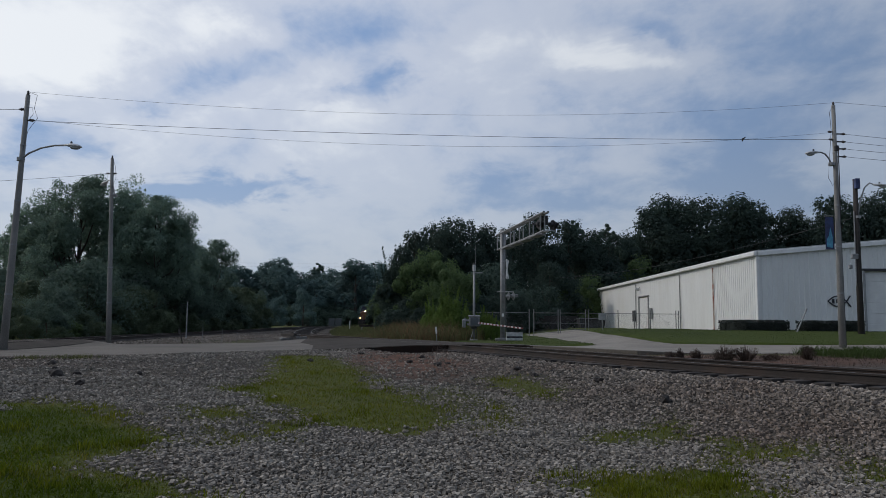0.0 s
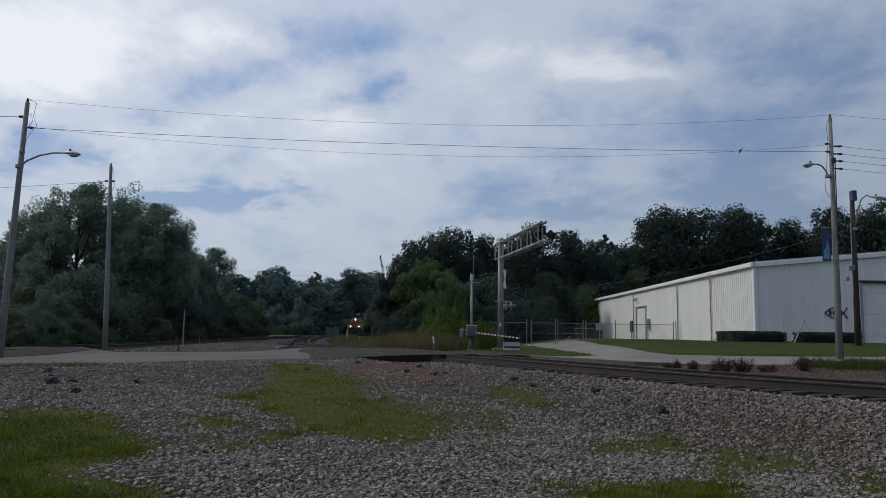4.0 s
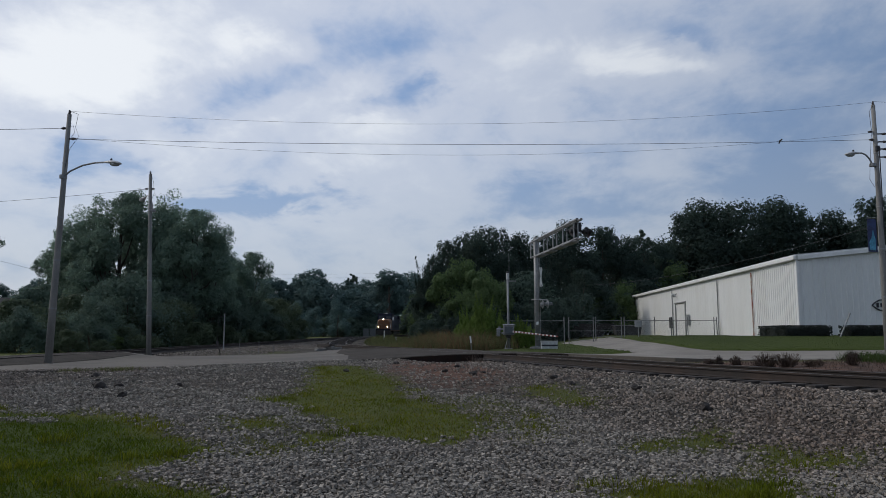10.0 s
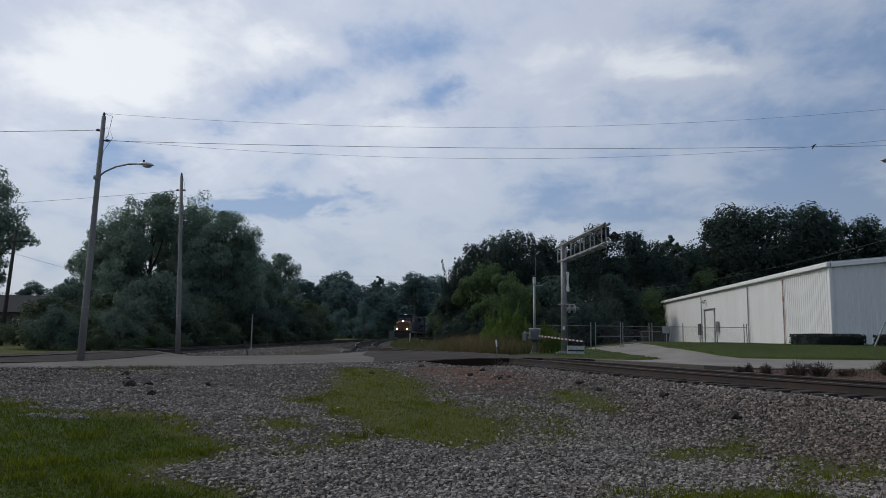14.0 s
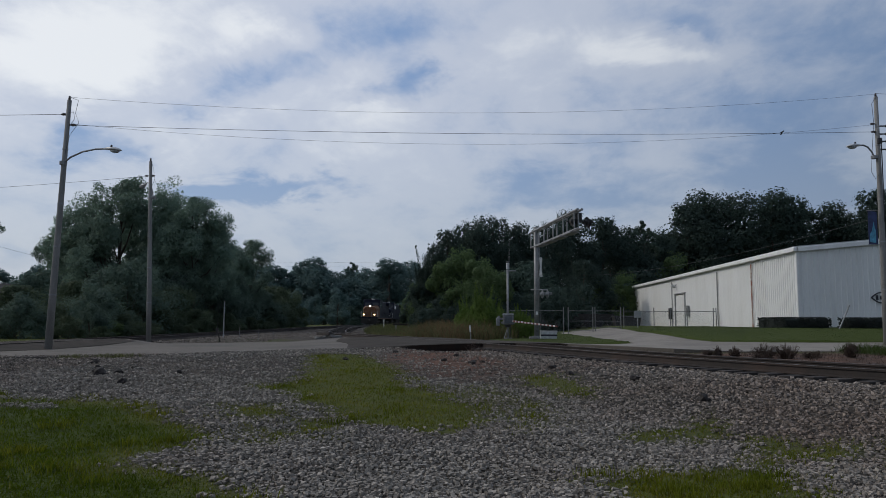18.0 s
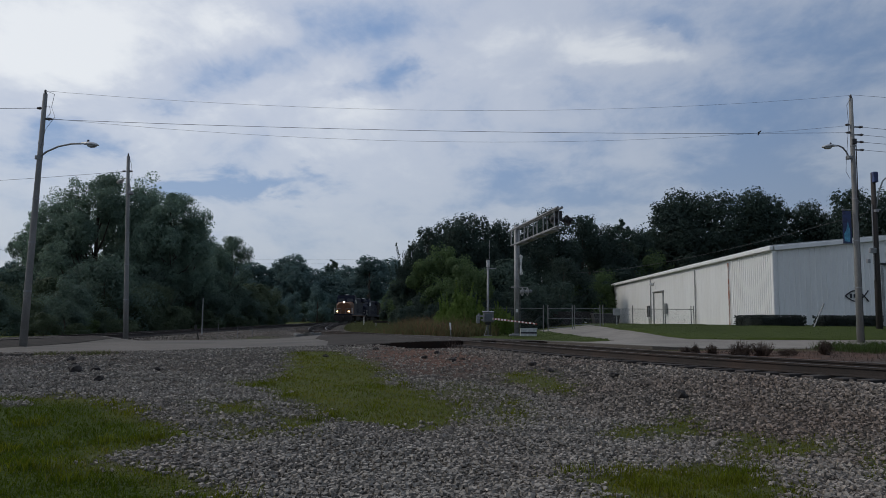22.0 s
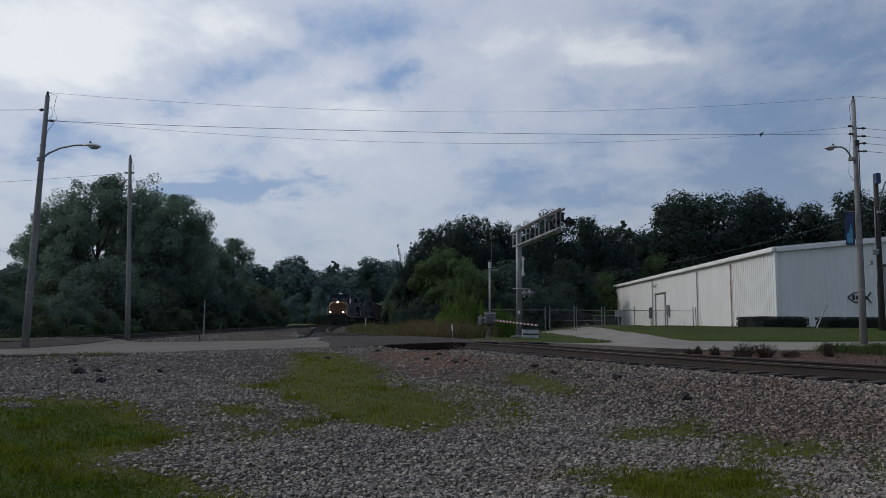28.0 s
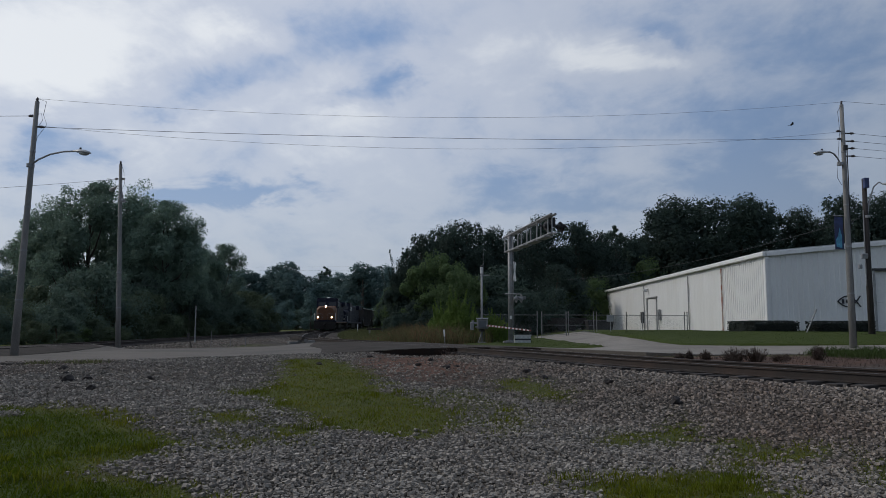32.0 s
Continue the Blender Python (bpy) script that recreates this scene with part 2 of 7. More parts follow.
M_ASPHALT = material("patched_asphalt", (0.070, 0.062, 0.055), 0.95, second=(0.042, 0.038, 0.034), scale=0.9, fine=70, stain=(0.075, 0.064, 0.056), stain_scale=0.5, stain_amount=0.45, bump=0.4, spec=0.06)
M_WALL = material("white_painted_sheet_metal", (0.74, 0.745, 0.735), 0.5, second=(0.69, 0.695, 0.685), scale=0.8, fine=20, amount=0.08, stain=(0.6, 0.58, 0.53), stain_scale=0.6, stain_amount=0.25, streak=(1, 1, 0.25), bump=0.04)
M_TRIM = material("white_metal_trim", (0.78, 0.78, 0.77), 0.45, second=(0.7, 0.7, 0.69), scale=1.5, fine=30, amount=0.1, bump=0.03)
M_DOORW = material("white_painted_door", (0.74, 0.74, 0.73), 0.5, second=(0.66, 0.66, 0.65), scale=2, fine=30, amount=0.12, bump=0.04)
M_DARK = material("dark_painted_steel", (0.03, 0.03, 0.032), 0.6, scale=5, fine=40, bump=0.05)
M_RUSTLINE = material("rust_streaked_downpipe", (0.32, 0.12, 0.085), 0.7, second=(0.5, 0.47, 0.42), scale=3, fine=30, bump=0.05)
M_ROOF = material("pale_metal_roof", (0.62, 0.63, 0.63), 0.5, 0.2, scale=0.7, fine=20, amount=0.1, bump=0.05)
M_BARK = material("grey_brown_bark", (0.085, 0.07, 0.055), 0.95, second=(0.05, 0.042, 0.035), scale=5, fine=35, bump=0.5, streak=(1, 1, 0.3))
# oak leaves are lifted towards blue: the haze over the stand, as colour
M_LEAF = [leaf_material("oak_leaves", (0.188, 0.262, 0.196), (0.146, 0.216, 0.174)),
          leaf_material("dark_leaves", (0.056, 0.084, 0.066), (0.043, 0.067, 0.059)),
          leaf_material("bright_leaves", (0.140, 0.208, 0.050), (0.098, 0.158, 0.042)),
          # bluer, paler green paints the distance haze into the far leaves
          leaf_material("haze_tinted_leaves", (0.128, 0.196, 0.184), (0.102, 0.164, 0.162)),
          leaf_material("pine_needles", (0.088, 0.128, 0.098), (0.068, 0.104, 0.084))]
M_SHRUB = leaf_material("shrub_leaves", (0.092, 0.122, 0.072), (0.070, 0.098, 0.064))
M_UNDER = leaf_material("undergrowth_leaves", (0.110, 0.160, 0.122), (0.088, 0.132, 0.108))
# two brighter greens put sunlight on the young trees into their leaf colour
M_LEAF_MID = leaf_material("sunlit_leaves", (0.100, 0.150, 0.062), (0.074, 0.116, 0.053))
M_LEAF_LIGHT = leaf_material("sunlit_green_leaves", (0.092, 0.138, 0.058), (0.068, 0.106, 0.048))
M_GRASS = leaf_material("grass_blades", (0.140, 0.150, 0.014), (0.085, 0.110, 0.010), 0.35, 0.0, 0.05)
# a real deep green, darkened further to paint in vignetting at the left
M_LUSH = leaf_material("deep_green_vignetted_blades", (0.074, 0.106, 0.007), (0.052, 0.080, 0.005), 0.25, 0.0, 0.05)
M_LAWN = leaf_material("lawn_blades", (0.060, 0.086, 0.028), (0.050, 0.073, 0.024), 0.18, 0.0, 0.05)
M_DRY = leaf_material("dry_grass_blades", (0.19, 0.165, 0.050), (0.115, 0.112, 0.030), 0.35, 0.0, 0.05)
M_WEED = leaf_material("brown_weeds", (0.180, 0.110, 0.064), (0.115, 0.080, 0.048), 0.3, 0.0, 0.05)
M_WEED_GREEN = leaf_material("green_weeds", (0.125, 0.130, 0.060), (0.085, 0.098, 0.047), 0.3, 0.0, 0.05)
M_STALK = leaf_material("dead_stalks", (0.130, 0.096, 0.080), (0.092, 0.070, 0.060), 0.3, 0.0)
M_HEDGE = leaf_material("clipped_hedge_leaves", (0.060, 0.070, 0.064), (0.045, 0.054, 0.050), 0.4, 0.0)
M_GREY_CASE = material("dull_blue_grey_case", (0.11, 0.122, 0.135), 0.6, 0.1, scale=3, fine=40, amount=0.15)
M_BLACK = material("black_rubber", (0.02, 0.02, 0.02), 0.8, scale=4, fine=40)
M_RED = material("faded_red_paint", (0.13, 0.025, 0.022), 0.6, scale=6, fine=40, amount=0.2)
M_WHITE = material("white_reflective_sheet", (0.75, 0.75, 0.74), 0.55, scale=6, fine=40, amount=0.1, bump=0.02)
M_BOX = material("grey_painted_cabinet", (0.34, 0.35, 0.35), 0.55, 0.2, scale=3, fine=40, amount=0.15, stain=(0.2, 0.16, 0.12), stain_amount=0.2)
M_BANNER = material("blue_banner_cloth", (0.045, 0.07, 0.17), 0.8, second=(0.03, 0.03, 0.06), scale=2.4, fine=30)
M_BANNER2 = material("turquoise_banner_print", (0.10, 0.34, 0.50), 0.8, scale=6, fine=30)
M_SIGN = material("black_sign_paint", (0.025, 0.025, 0.035), 0.6, scale=5, fine=40)
M_YELLOW = material("weathered_orange_yellow_paint", (0.158, 0.060, 0.022), 0.6, second=(0.112, 0.046, 0.019), scale=2, fine=30, amount=0.2, stain=(0.13, 0.075, 0.035), stain_scale=1.2, stain_amount=0.4)
M_BLUE = material("dark_navy_paint", (0.010, 0.014, 0.030), 0.55, second=(0.008, 0.010, 0.02), scale=2, fine=30, amount=0.2, stain=(0.03, 0.027, 0.025), stain_amount=0.3, spec=0.12)
M_GRIME = material("grimy_underframe", (0.032, 0.029, 0.027), 0.9, second=(0.02, 0.018, 0.017), scale=3, fine=30)
M_CAR = material("grimy_hopper_steel", (0.045, 0.042, 0.042), 0.8, 0.1, second=(0.03, 0.028, 0.028), scale=1.2, fine=25, stain=(0.08, 0.045, 0.03), stain_amount=0.4)
M_SCREEN = material("dark_windscreen_glass", (0.012, 0.014, 0.017), 0.08, 0.0, scale=2, fine=20, amount=0.1, bump=0.0)
M_HEADLIGHT = material("headlight_glow", (1.0, 0.80, 0.52), 0.3, emit=14.0, amount=0.0, bump=0.0)
M_DITCH = material("ditch_light_glow", (1.0, 0.62, 0.30), 0.3, emit=8.0, amount=0.0, bump=0.0)
M_BIRD = material("dark_feathers", (0.03, 0.03, 0.033), 0.8, scale=40, fine=120, bump=0.1)
M_BRICK = material("brown_house_wall", (0.10, 0.075, 0.065), 0.9, scale=2, fine=40)
M_SHINGLE = material("dark_shingle_roof", (0.030, 0.029, 0.033), 0.9, scale=2, fine=40)
M_LITTER = material("pale_litter", (0.42, 0.38, 0.33), 0.7, scale=8, fine=40)


def ground_material():
    """Gravel, grass soil, red dirt and ballast, by three weights that belong to the sheet."""
    m = bpy.data.materials.new("gravel_and_soil")
    m.use_nodes = True
    nt = m.node_tree
    N, L = nt.nodes.new, nt.links.new
    bsdf = nt.nodes["Principled BSDF"]
    bsdf.inputs["Roughness"].default_value = 0.95
    bsdf.inputs["Specular IOR Level"].default_value = 0.2
    pos = N("ShaderNodeNewGeometry").outputs["Position"]

    def tex(kind, scale, out, detail=4.0):
        n = N(kind)
        n.inputs["Scale"].default_value = scale
        if kind == "ShaderNodeTexNoise":
            n.inputs["Detail"].default_value = detail
            n.inputs["Roughness"].default_value = 0.62
        L(pos, n.inputs["Vector"])
        return n.outputs[out]

    def ramp(v, *stops):
        n = N("ShaderNodeValToRGB")
        while len(n.color_ramp.elements) < len(stops):
            n.color_ramp.elements.new(0.5)
        for e, (p, c) in zip(n.color_ramp.elements, stops):
            e.position, e.color = p, (*c, 1)
        L(v, n.inputs[0])
        return n.outputs[0]

    def mix(fac, a, b, kind="MIX"):
        n = N("ShaderNodeMix")
        n.data_type, n.blend_type = "RGBA", kind
        for sock, v in ((n.inputs["Factor"], fac), (n.inputs[6], a), (n.inputs[7], b)):
            if isinstance(v, (tuple, float, int)):
                sock.default_value = v
            else:
                L(v, sock)
        return n.outputs[2]

    def weight(name):
        n = N("ShaderNodeAttribute")
        n.attribute_name = name
        return n.outputs["Fac"]

    cells = tex("ShaderNodeTexVoronoi", 21.0, "Color")
    dist = tex("ShaderNodeTexVoronoi", 21.0, "Distance")
    sep = N("ShaderNodeSeparateColor")
    L(cells, sep.inputs[0])
    # gravel is kept dark as painted shade between the loose stones
    gravel = ramp(sep.outputs[0], (0.0, (0.028, 0.026, 0.023)), (0.5, (0.070, 0.063, 0.055)), (1.0, (0.145, 0.131, 0.114)))
    broad = tex("ShaderNodeTexNoise", 0.45, 0)
    gravel = mix(ramp(broad, (0.42, (0, 0, 0)), (0.7, (0.6, 0.6, 0.6))), gravel, (0.16, 0.125, 0.10, 1))
    # cell edges are darkened too: shade in the gaps, put into the colour
    gaps = ramp(dist, (0.25, (1, 1, 1)), (0.62, (0.42, 0.41, 0.40)))
    gravel = mix(1.0, gravel, gaps, "MULTIPLY")
    green = ramp(tex("ShaderNodeTexNoise", 3.5, 0), (0.3, (0.055, 0.064, 0.012)), (0.7, (0.095, 0.098, 0.021)))
    green = mix(ramp(tex("ShaderNodeTexNoise", 24.0, 0), (0.45, (0, 0, 0)), (0.62, (0.7, 0.7, 0.7))), green, (0.050, 0.075, 0.017, 1))
    dirt = ramp(tex("ShaderNodeTexNoise", 2.6, 0), (0.3, (0.060, 0.030, 0.021)), (0.7, (0.165, 0.085, 0.056)))
    # soil under the left patch carries the same painted vignetting
    green = mix(weight("lush"), green, ramp(tex("ShaderNodeTexNoise", 3.0, 0), (0.3, (0.027, 0.044, 0.005)), (0.7, (0.047, 0.067, 0.008))))
    col = mix(weight("dirt"), gravel, dirt)
    col = mix(weight("grass"), col, green)
    L(col, bsdf.inputs["Base Color"])
    b = N("ShaderNodeBump")
    b.inputs["Strength"].default_value, b.inputs["Distance"].default_value = 0.8, 0.03
    inv = N("ShaderNodeMath")
    inv.operation = "SUBTRACT"
    inv.inputs[0].default_value = 1.0
    L(dist, inv.inputs[1])
    L(inv.outputs[0], b.inputs["Height"])
    L(b.outputs[0], bsdf.inputs["Normal"])
    return m


M_GROUND = ground_material()


# ---- building blocks ----
def part(name, bm, mat, parent, label="", smooth=False):
    """One mesh object, from a bmesh, under a thing or under a part."""
    me = bpy.data.meshes.new(name)
    bm.to_mesh(me)
    bm.free()
    me.materials.append(mat)
    if smooth:
        me.polygons.foreach_set("use_smooth", [True] * len(me.polygons))
    ob = new(name, me)
    ob.parent = parent
    if label:
        tagged(ob, label)
    return ob


def thing(name, label, category, m=None, group="", kind=""):
    ob = new(name)
    ob.empty_display_size = 0.2
    if m is not None:
        ob.matrix_basis = m
    return tagged(ob, label, category, group, kind)


def sheet(name, verts, faces, mat, parent=None):
    """A mesh object from arrays, for large joined geometry."""
    me = bpy.data.meshes.new(name)
    verts, faces = np.asarray(verts, np.float32), np.asarray(faces, np.int32)
    me.vertices.add(len(verts))
    me.vertices.foreach_set("co", verts.ravel())
    n = faces.shape[1]
    me.loops.add(faces.size)
    me.loops.foreach_set("vertex_index", faces.ravel())
    me.polygons.add(len(faces))
    me.polygons.foreach_set("loop_start", np.arange(0, faces.size, n, dtype=np.int32))
    me.update(calc_edges=True)
    me.materials.append(mat)
    me.shade_flat()
    ob = new(name, me)
    ob.parent = parent
    return ob


def add_box(bm, c, s, rz=0.0, rx=0.0, ry=0.0, bevel=0.0):
    m = pose(*c, rx, ry, rz) @ Matrix.Diagonal((*s, 1))
    made = bmesh.ops.create_cube(bm, size=1.0, matrix=m)
    if bevel:
        edges = list({e for v in made["verts"] for e in v.link_edges})
        bmesh.ops.bevel(bm, geom=edges, offset=bevel, segments=1, affect="EDGES")
    return bm


def box(c, s, rz=0.0, rx=0.0, ry=0.0, bevel=0.0):
    return add_box(bmesh.new(), c, s, rz, rx, ry, bevel)


def add_rod(bm, a, b, r0, r1=None, seg=10):
    a, b = Vector(a), Vector(b)
    d = b - a
    m = Matrix.Translation((a + b) / 2) @ d.to_track_quat("Z", "Y").to_matrix().to_4x4()
    bmesh.ops.create_cone(bm, cap_ends=True, segments=seg, radius1=r0, radius2=r0 if r1 is None else r1, depth=d.length, matrix=m)
    return bm


def rod(a, b, r0, r1=None, seg=10):
    return add_rod(bmesh.new(), a, b, r0, r1, seg)


def add_tube(bm, pts, r, seg=6):
    """A round bar along a bent line; r is one radius or one for each point."""
    pts = [Vector(p) for p in pts]
    rings = []
    for i, p in enumerate(pts):
        d = (pts[min(i + 1, len(pts) - 1)] - pts[max(i - 1, 0)]).normalized()
        q = d.to_track_quat("Z", "Y")
        rad = r[i] if isinstance(r, (list, tuple)) else r
        rings.append([bm.verts.new(p + q @ Vector((rad * math.cos(k * math.tau / seg), rad * math.sin(k * math.tau / seg), 0))) for k in range(seg)])
    for a, b in zip(rings, rings[1:]):
        for k in range(seg):
            bm.faces.new((a[k], a[(k + 1) % seg], b[(k + 1) % seg], b[k]))
    bm.faces.new(rings[0][::-1])
    bm.faces.new(rings[-1])
    return bm


def tube(pts, r, seg=6):
    return add_tube(bmesh.new(), pts, r, seg)


def ball(c, s, sub=2):
    bm = bmesh.new()
    bmesh.ops.create_icosphere(bm, subdivisions=sub, radius=1.0, matrix=Matrix.Translation(c) @ Matrix.Diagonal((*s, 1)))
    return bm


def lathe(profile, seg=14):
    """A turned body: (radius, height) from foot to top."""
    bm = bmesh.new()
    rings = [[bm.verts.new((r * math.cos(k * math.tau / seg), r * math.sin(k * math.tau / seg), z)) for k in range(seg)] for r, z in profile]
    for a, b in zip(rings, rings[1:]):
        for k in range(seg):
            bm.faces.new((a[k], a[(k + 1) % seg], b[(k + 1) % seg], b[k]))
    bm.faces.new(rings[0][::-1])
    bm.faces.new(rings[-1])
    return bm


def extrude_outline(points, thickness, axis="y"):
    """A plate of that outline (in x and z for axis y, in y and z for axis x)."""
    bm = bmesh.new()
    put = (lambda p, o: (p[0], o, p[1])) if axis == "y" else (lambda p, o: (o, p[0], p[1]))
    a = [bm.verts.new(put(p, -thickness / 2)) for p in points]
    b = [bm.verts.new(put(p, thickness / 2)) for p in points]
    bm.faces.new(a)
    bm.faces.new(b[::-1])
    for i in range(len(points)):
        j = (i + 1) % len(points)
        bm.faces.new((a[j], a[i], b[i], b[j]))
    bmesh.ops.recalc_face_normals(bm, faces=bm.faces[:])
    return bm


# ---- the plan ----
def ss(a, b, v):
    u = np.clip((np.asarray(v, float) - a) / (b - a), 0, 1)
    return u * u * (3 - 2 * u)


def spline(points, step=0.5):
    """A smooth line through plan points, at even steps."""
    p = np.array([points[0], *points, points[-1]], float)
    p[0], p[-1] = 2 * p[1] - p[2], 2 * p[-2] - p[-3]
    out = []
    for i in range(1, len(p) - 2):
        for u in np.linspace(0, 1, 40, endpoint=False):
            a, b, c, d = p[i - 1:i + 3]
            out.append(0.5 * (2 * b + (c - a) * u + (2 * a - 5 * b + 4 * c - d) * u * u + (3 * b - a - 3 * c + d) * u ** 3))
    out = np.array([*out, p[-2]])
    s = np.concatenate([[0], np.cumsum(np.linalg.norm(np.diff(out, axis=0), axis=1))])
    t = np.arange(0, s[-1], step)
    return np.stack([np.interp(t, s, out[:, 0]), np.interp(t, s, out[:, 1])], 1)


MAIN = spline([(34, -24), (26, -12), (18.5, -2), (12.4, 6.3), (8.17, 12.9), (5.4, 18.4), (1.6, 28.6), (-3.5, 41), (-7.4, 50), (-10.7, 58.5), (-13.6, 73), (-15.7, 88),
               (-17.3, 103), (-18.4, 117), (-18.9, 131), (-18.95, 143), (-18.75, 160), (-18.4, 175), (-16.8, 190), (-13.3, 205), (-8, 220), (-0.5, 235), (9, 250), (21, 265), (40, 285), (62, 305)])
SIDE = spline([(-16.2, -20), (-16.6, 0), (-17.0, 22), (-17.4, 32), (-18.3, 40), (-20.2, 54.3), (-21.2, 68), (-20.9, 85), (-20.2, 101), (-20.6, 116), (-21.1, 131)])


def rail_z(y):
    """Height of the rail tops, which climb gently into the distance."""
    return 0.85 + 0.46 * ss(56, 118, y) + 0.15 * ss(110, 180, y)


def to_line(line, x, y):
    """Distance from a track's centre line, for arrays of places."""
    x, y = np.asarray(x, float), np.asarray(y, float)
    best = np.full(x.shape, 1e9)
    for a, b in zip(line[:-4:4], line[4::4]):
        d = b - a
        u = np.clip(((x - a[0]) * d[0] + (y - a[1]) * d[1]) / (d @ d), 0, 1)
        best = np.minimum(best, np.hypot(x - a[0] - u * d[0], y - a[1] - u * d[1]))
    return best


ROAD = [(-60, -9), (-12.5, 20.8), (-4.4, 26.3), (-2.0, 28.0), (1.2, 30.6), (3.4, 30.4), (5.2, 27.9), (6.9, 26.2), (8.8, 25.7), (11.2, 26.1), (13.4, 26.9),
        (16.5, 27.9), (21, 28.2), (28, 28.2), (60, 30.4), (60, 36), (28, 30.6), (18.4, 30.8), (14.8, 31.4), (12.4, 32.0), (10.4, 33.2), (9.9, 35.0), (9.6, 38.5), (9.5, 43), (10.3, 50),
        (11.4, 63), (6.9, 63), (6.6, 50), (6.6, 40), (7.2, 34.3), (4.6, 33.0), (1.8, 34.8), (0.5, 36.6), (-2.0, 42.2), (-5.9, 43.2), (-8.5, 42), (-12.8, 37.4), (-15.4, 35.2),
        (-22, 31.4), (-60, 10)]


def inside(poly, x, y):
    x, y = np.asarray(x, float), np.asarray(y, float)
    hit = np.zeros(x.shape, bool)
    for (x0, y0), (x1, y1) in zip(poly, poly[1:] + poly[:1]):
        if y0 != y1:
            hit ^= ((y0 > y) != (y1 > y)) & (x < (x1 - x0) * (y - y0) / (y1 - y0) + x0)
    return hit


def edge_distance(poly, x, y):
    x, y = np.asarray(x, float), np.asarray(y, float)
    best = np.full(x.shape, 1e9)
    for a, b in zip(np.array(poly), np.array(poly[1:] + poly[:1])):
        d = b - a
        u = np.clip(((x - a[0]) * d[0] + (y - a[1]) * d[1]) / (d @ d), 0, 1)
        best = np.minimum(best, np.hypot(x - a[0] - u * d[0], y - a[1] - u * d[1]))
    return best


def wave(x, y, s):
    """Soft lumps of about that many metres, between -1 and 1."""
    k = math.tau / s
    return (np.sin(k * (x + 0.31 * y) + 1.3) * np.cos(k * (0.87 * y - 0.23 * x) + 0.4) + 0.5 * np.sin(2.3 * k * (0.6 * x - y) + 2.1)
            + 0.35 * np.cos(4.1 * k * (x + 0.9 * y) + 0.7)) / 1.85


def land(x, y):
    """Height of the land without pavement."""
    x, y = np.asarray(x, float), np.asarray(y, float)
    beyond = (x + 4.4) * -0.545 + (y - 25.9) * 0.84
    over = 0.9 * x + 0.42 * (y - 29.0) - 1.5
    z = (0.70 - 0.12 * ss(-3, -11, x)) * np.maximum(ss(-18.5, -1.0, beyond), ss(0.0, 3.0, over) * ss(2, 12, y))
    z = z + 0.72 * ss(30, 43, 0.35 * x + 0.94 * y) * ss(4, 13, x) + 0.08 * ss(4, 6, x) * ss(30, 32, y)
    z = z + 0.58 * ss(60, 120, y) * (1 - ss(4, 13, x)) - 0.15 * ss(6, 20, x) * ss(20, 0, y)
    z = z + 0.03 * wave(x, y, 2.6) * ss(30, 16, y) + 0.05 * wave(x, y, 11)
    for line, run in ((MAIN, 4.2), (SIDE, 2.4)):
        d = to_line(line, x, y)
        w = 1 - ss(1.45, 1.45 + run, d)
        z = z * (1 - w) + (rail_z(y) - 0.25) * w
    # washed-out hollow below the asphalt's edge
    return z - 0.36 * hollow(x, y) * ss(1.2, 1.9, to_line(MAIN, x, y))


def hollow(x, y):
    u = np.clip(((x + 2.6) * 3.9 + (y - 27.0) * 2.7) / 22.5, 0, 1)
    return ss(1.7, 0.5, np.hypot(x + 2.6 - 3.9 * u, y - 27.0 - 2.7 * u) + 0.15 * wave(x, y, 1.3)) * ss(0.0, 0.3, u)


def pavement(x, y):
    """Height of the road surface: level with the rails where it crosses them."""
    x, y = np.asarray(x, float), np.asarray(y, float)
    z = 0.71 - 0.12 * ss(-3, -11, x) + 0.72 * ss(30, 43, 0.35 * x + 0.94 * y) * ss(4, 13, x)
    for line, flat, run in ((MAIN, 2.2, 6.5), (SIDE, 0.9, 2.6)):
        w = 1 - ss(flat, run, to_line(line, x, y))
        z = z * (1 - w) + (rail_z(y) - 0.022) * w
    return z


def ground_z(x, y):
    """Height of what one stands on."""
    return float(pavement(x, y)) if inside(ROAD, x, y) else float(land(x, y))


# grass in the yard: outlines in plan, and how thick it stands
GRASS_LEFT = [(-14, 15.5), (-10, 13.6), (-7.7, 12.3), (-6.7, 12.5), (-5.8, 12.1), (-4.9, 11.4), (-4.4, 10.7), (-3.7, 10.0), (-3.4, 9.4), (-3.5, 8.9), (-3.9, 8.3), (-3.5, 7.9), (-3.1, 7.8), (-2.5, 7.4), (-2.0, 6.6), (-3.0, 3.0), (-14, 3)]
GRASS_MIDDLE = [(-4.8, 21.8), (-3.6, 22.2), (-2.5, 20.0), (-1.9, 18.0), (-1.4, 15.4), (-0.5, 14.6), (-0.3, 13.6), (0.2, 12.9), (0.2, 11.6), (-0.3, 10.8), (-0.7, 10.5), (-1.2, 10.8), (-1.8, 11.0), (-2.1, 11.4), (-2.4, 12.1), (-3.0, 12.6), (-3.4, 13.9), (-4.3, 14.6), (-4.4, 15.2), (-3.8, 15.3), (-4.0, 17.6)]
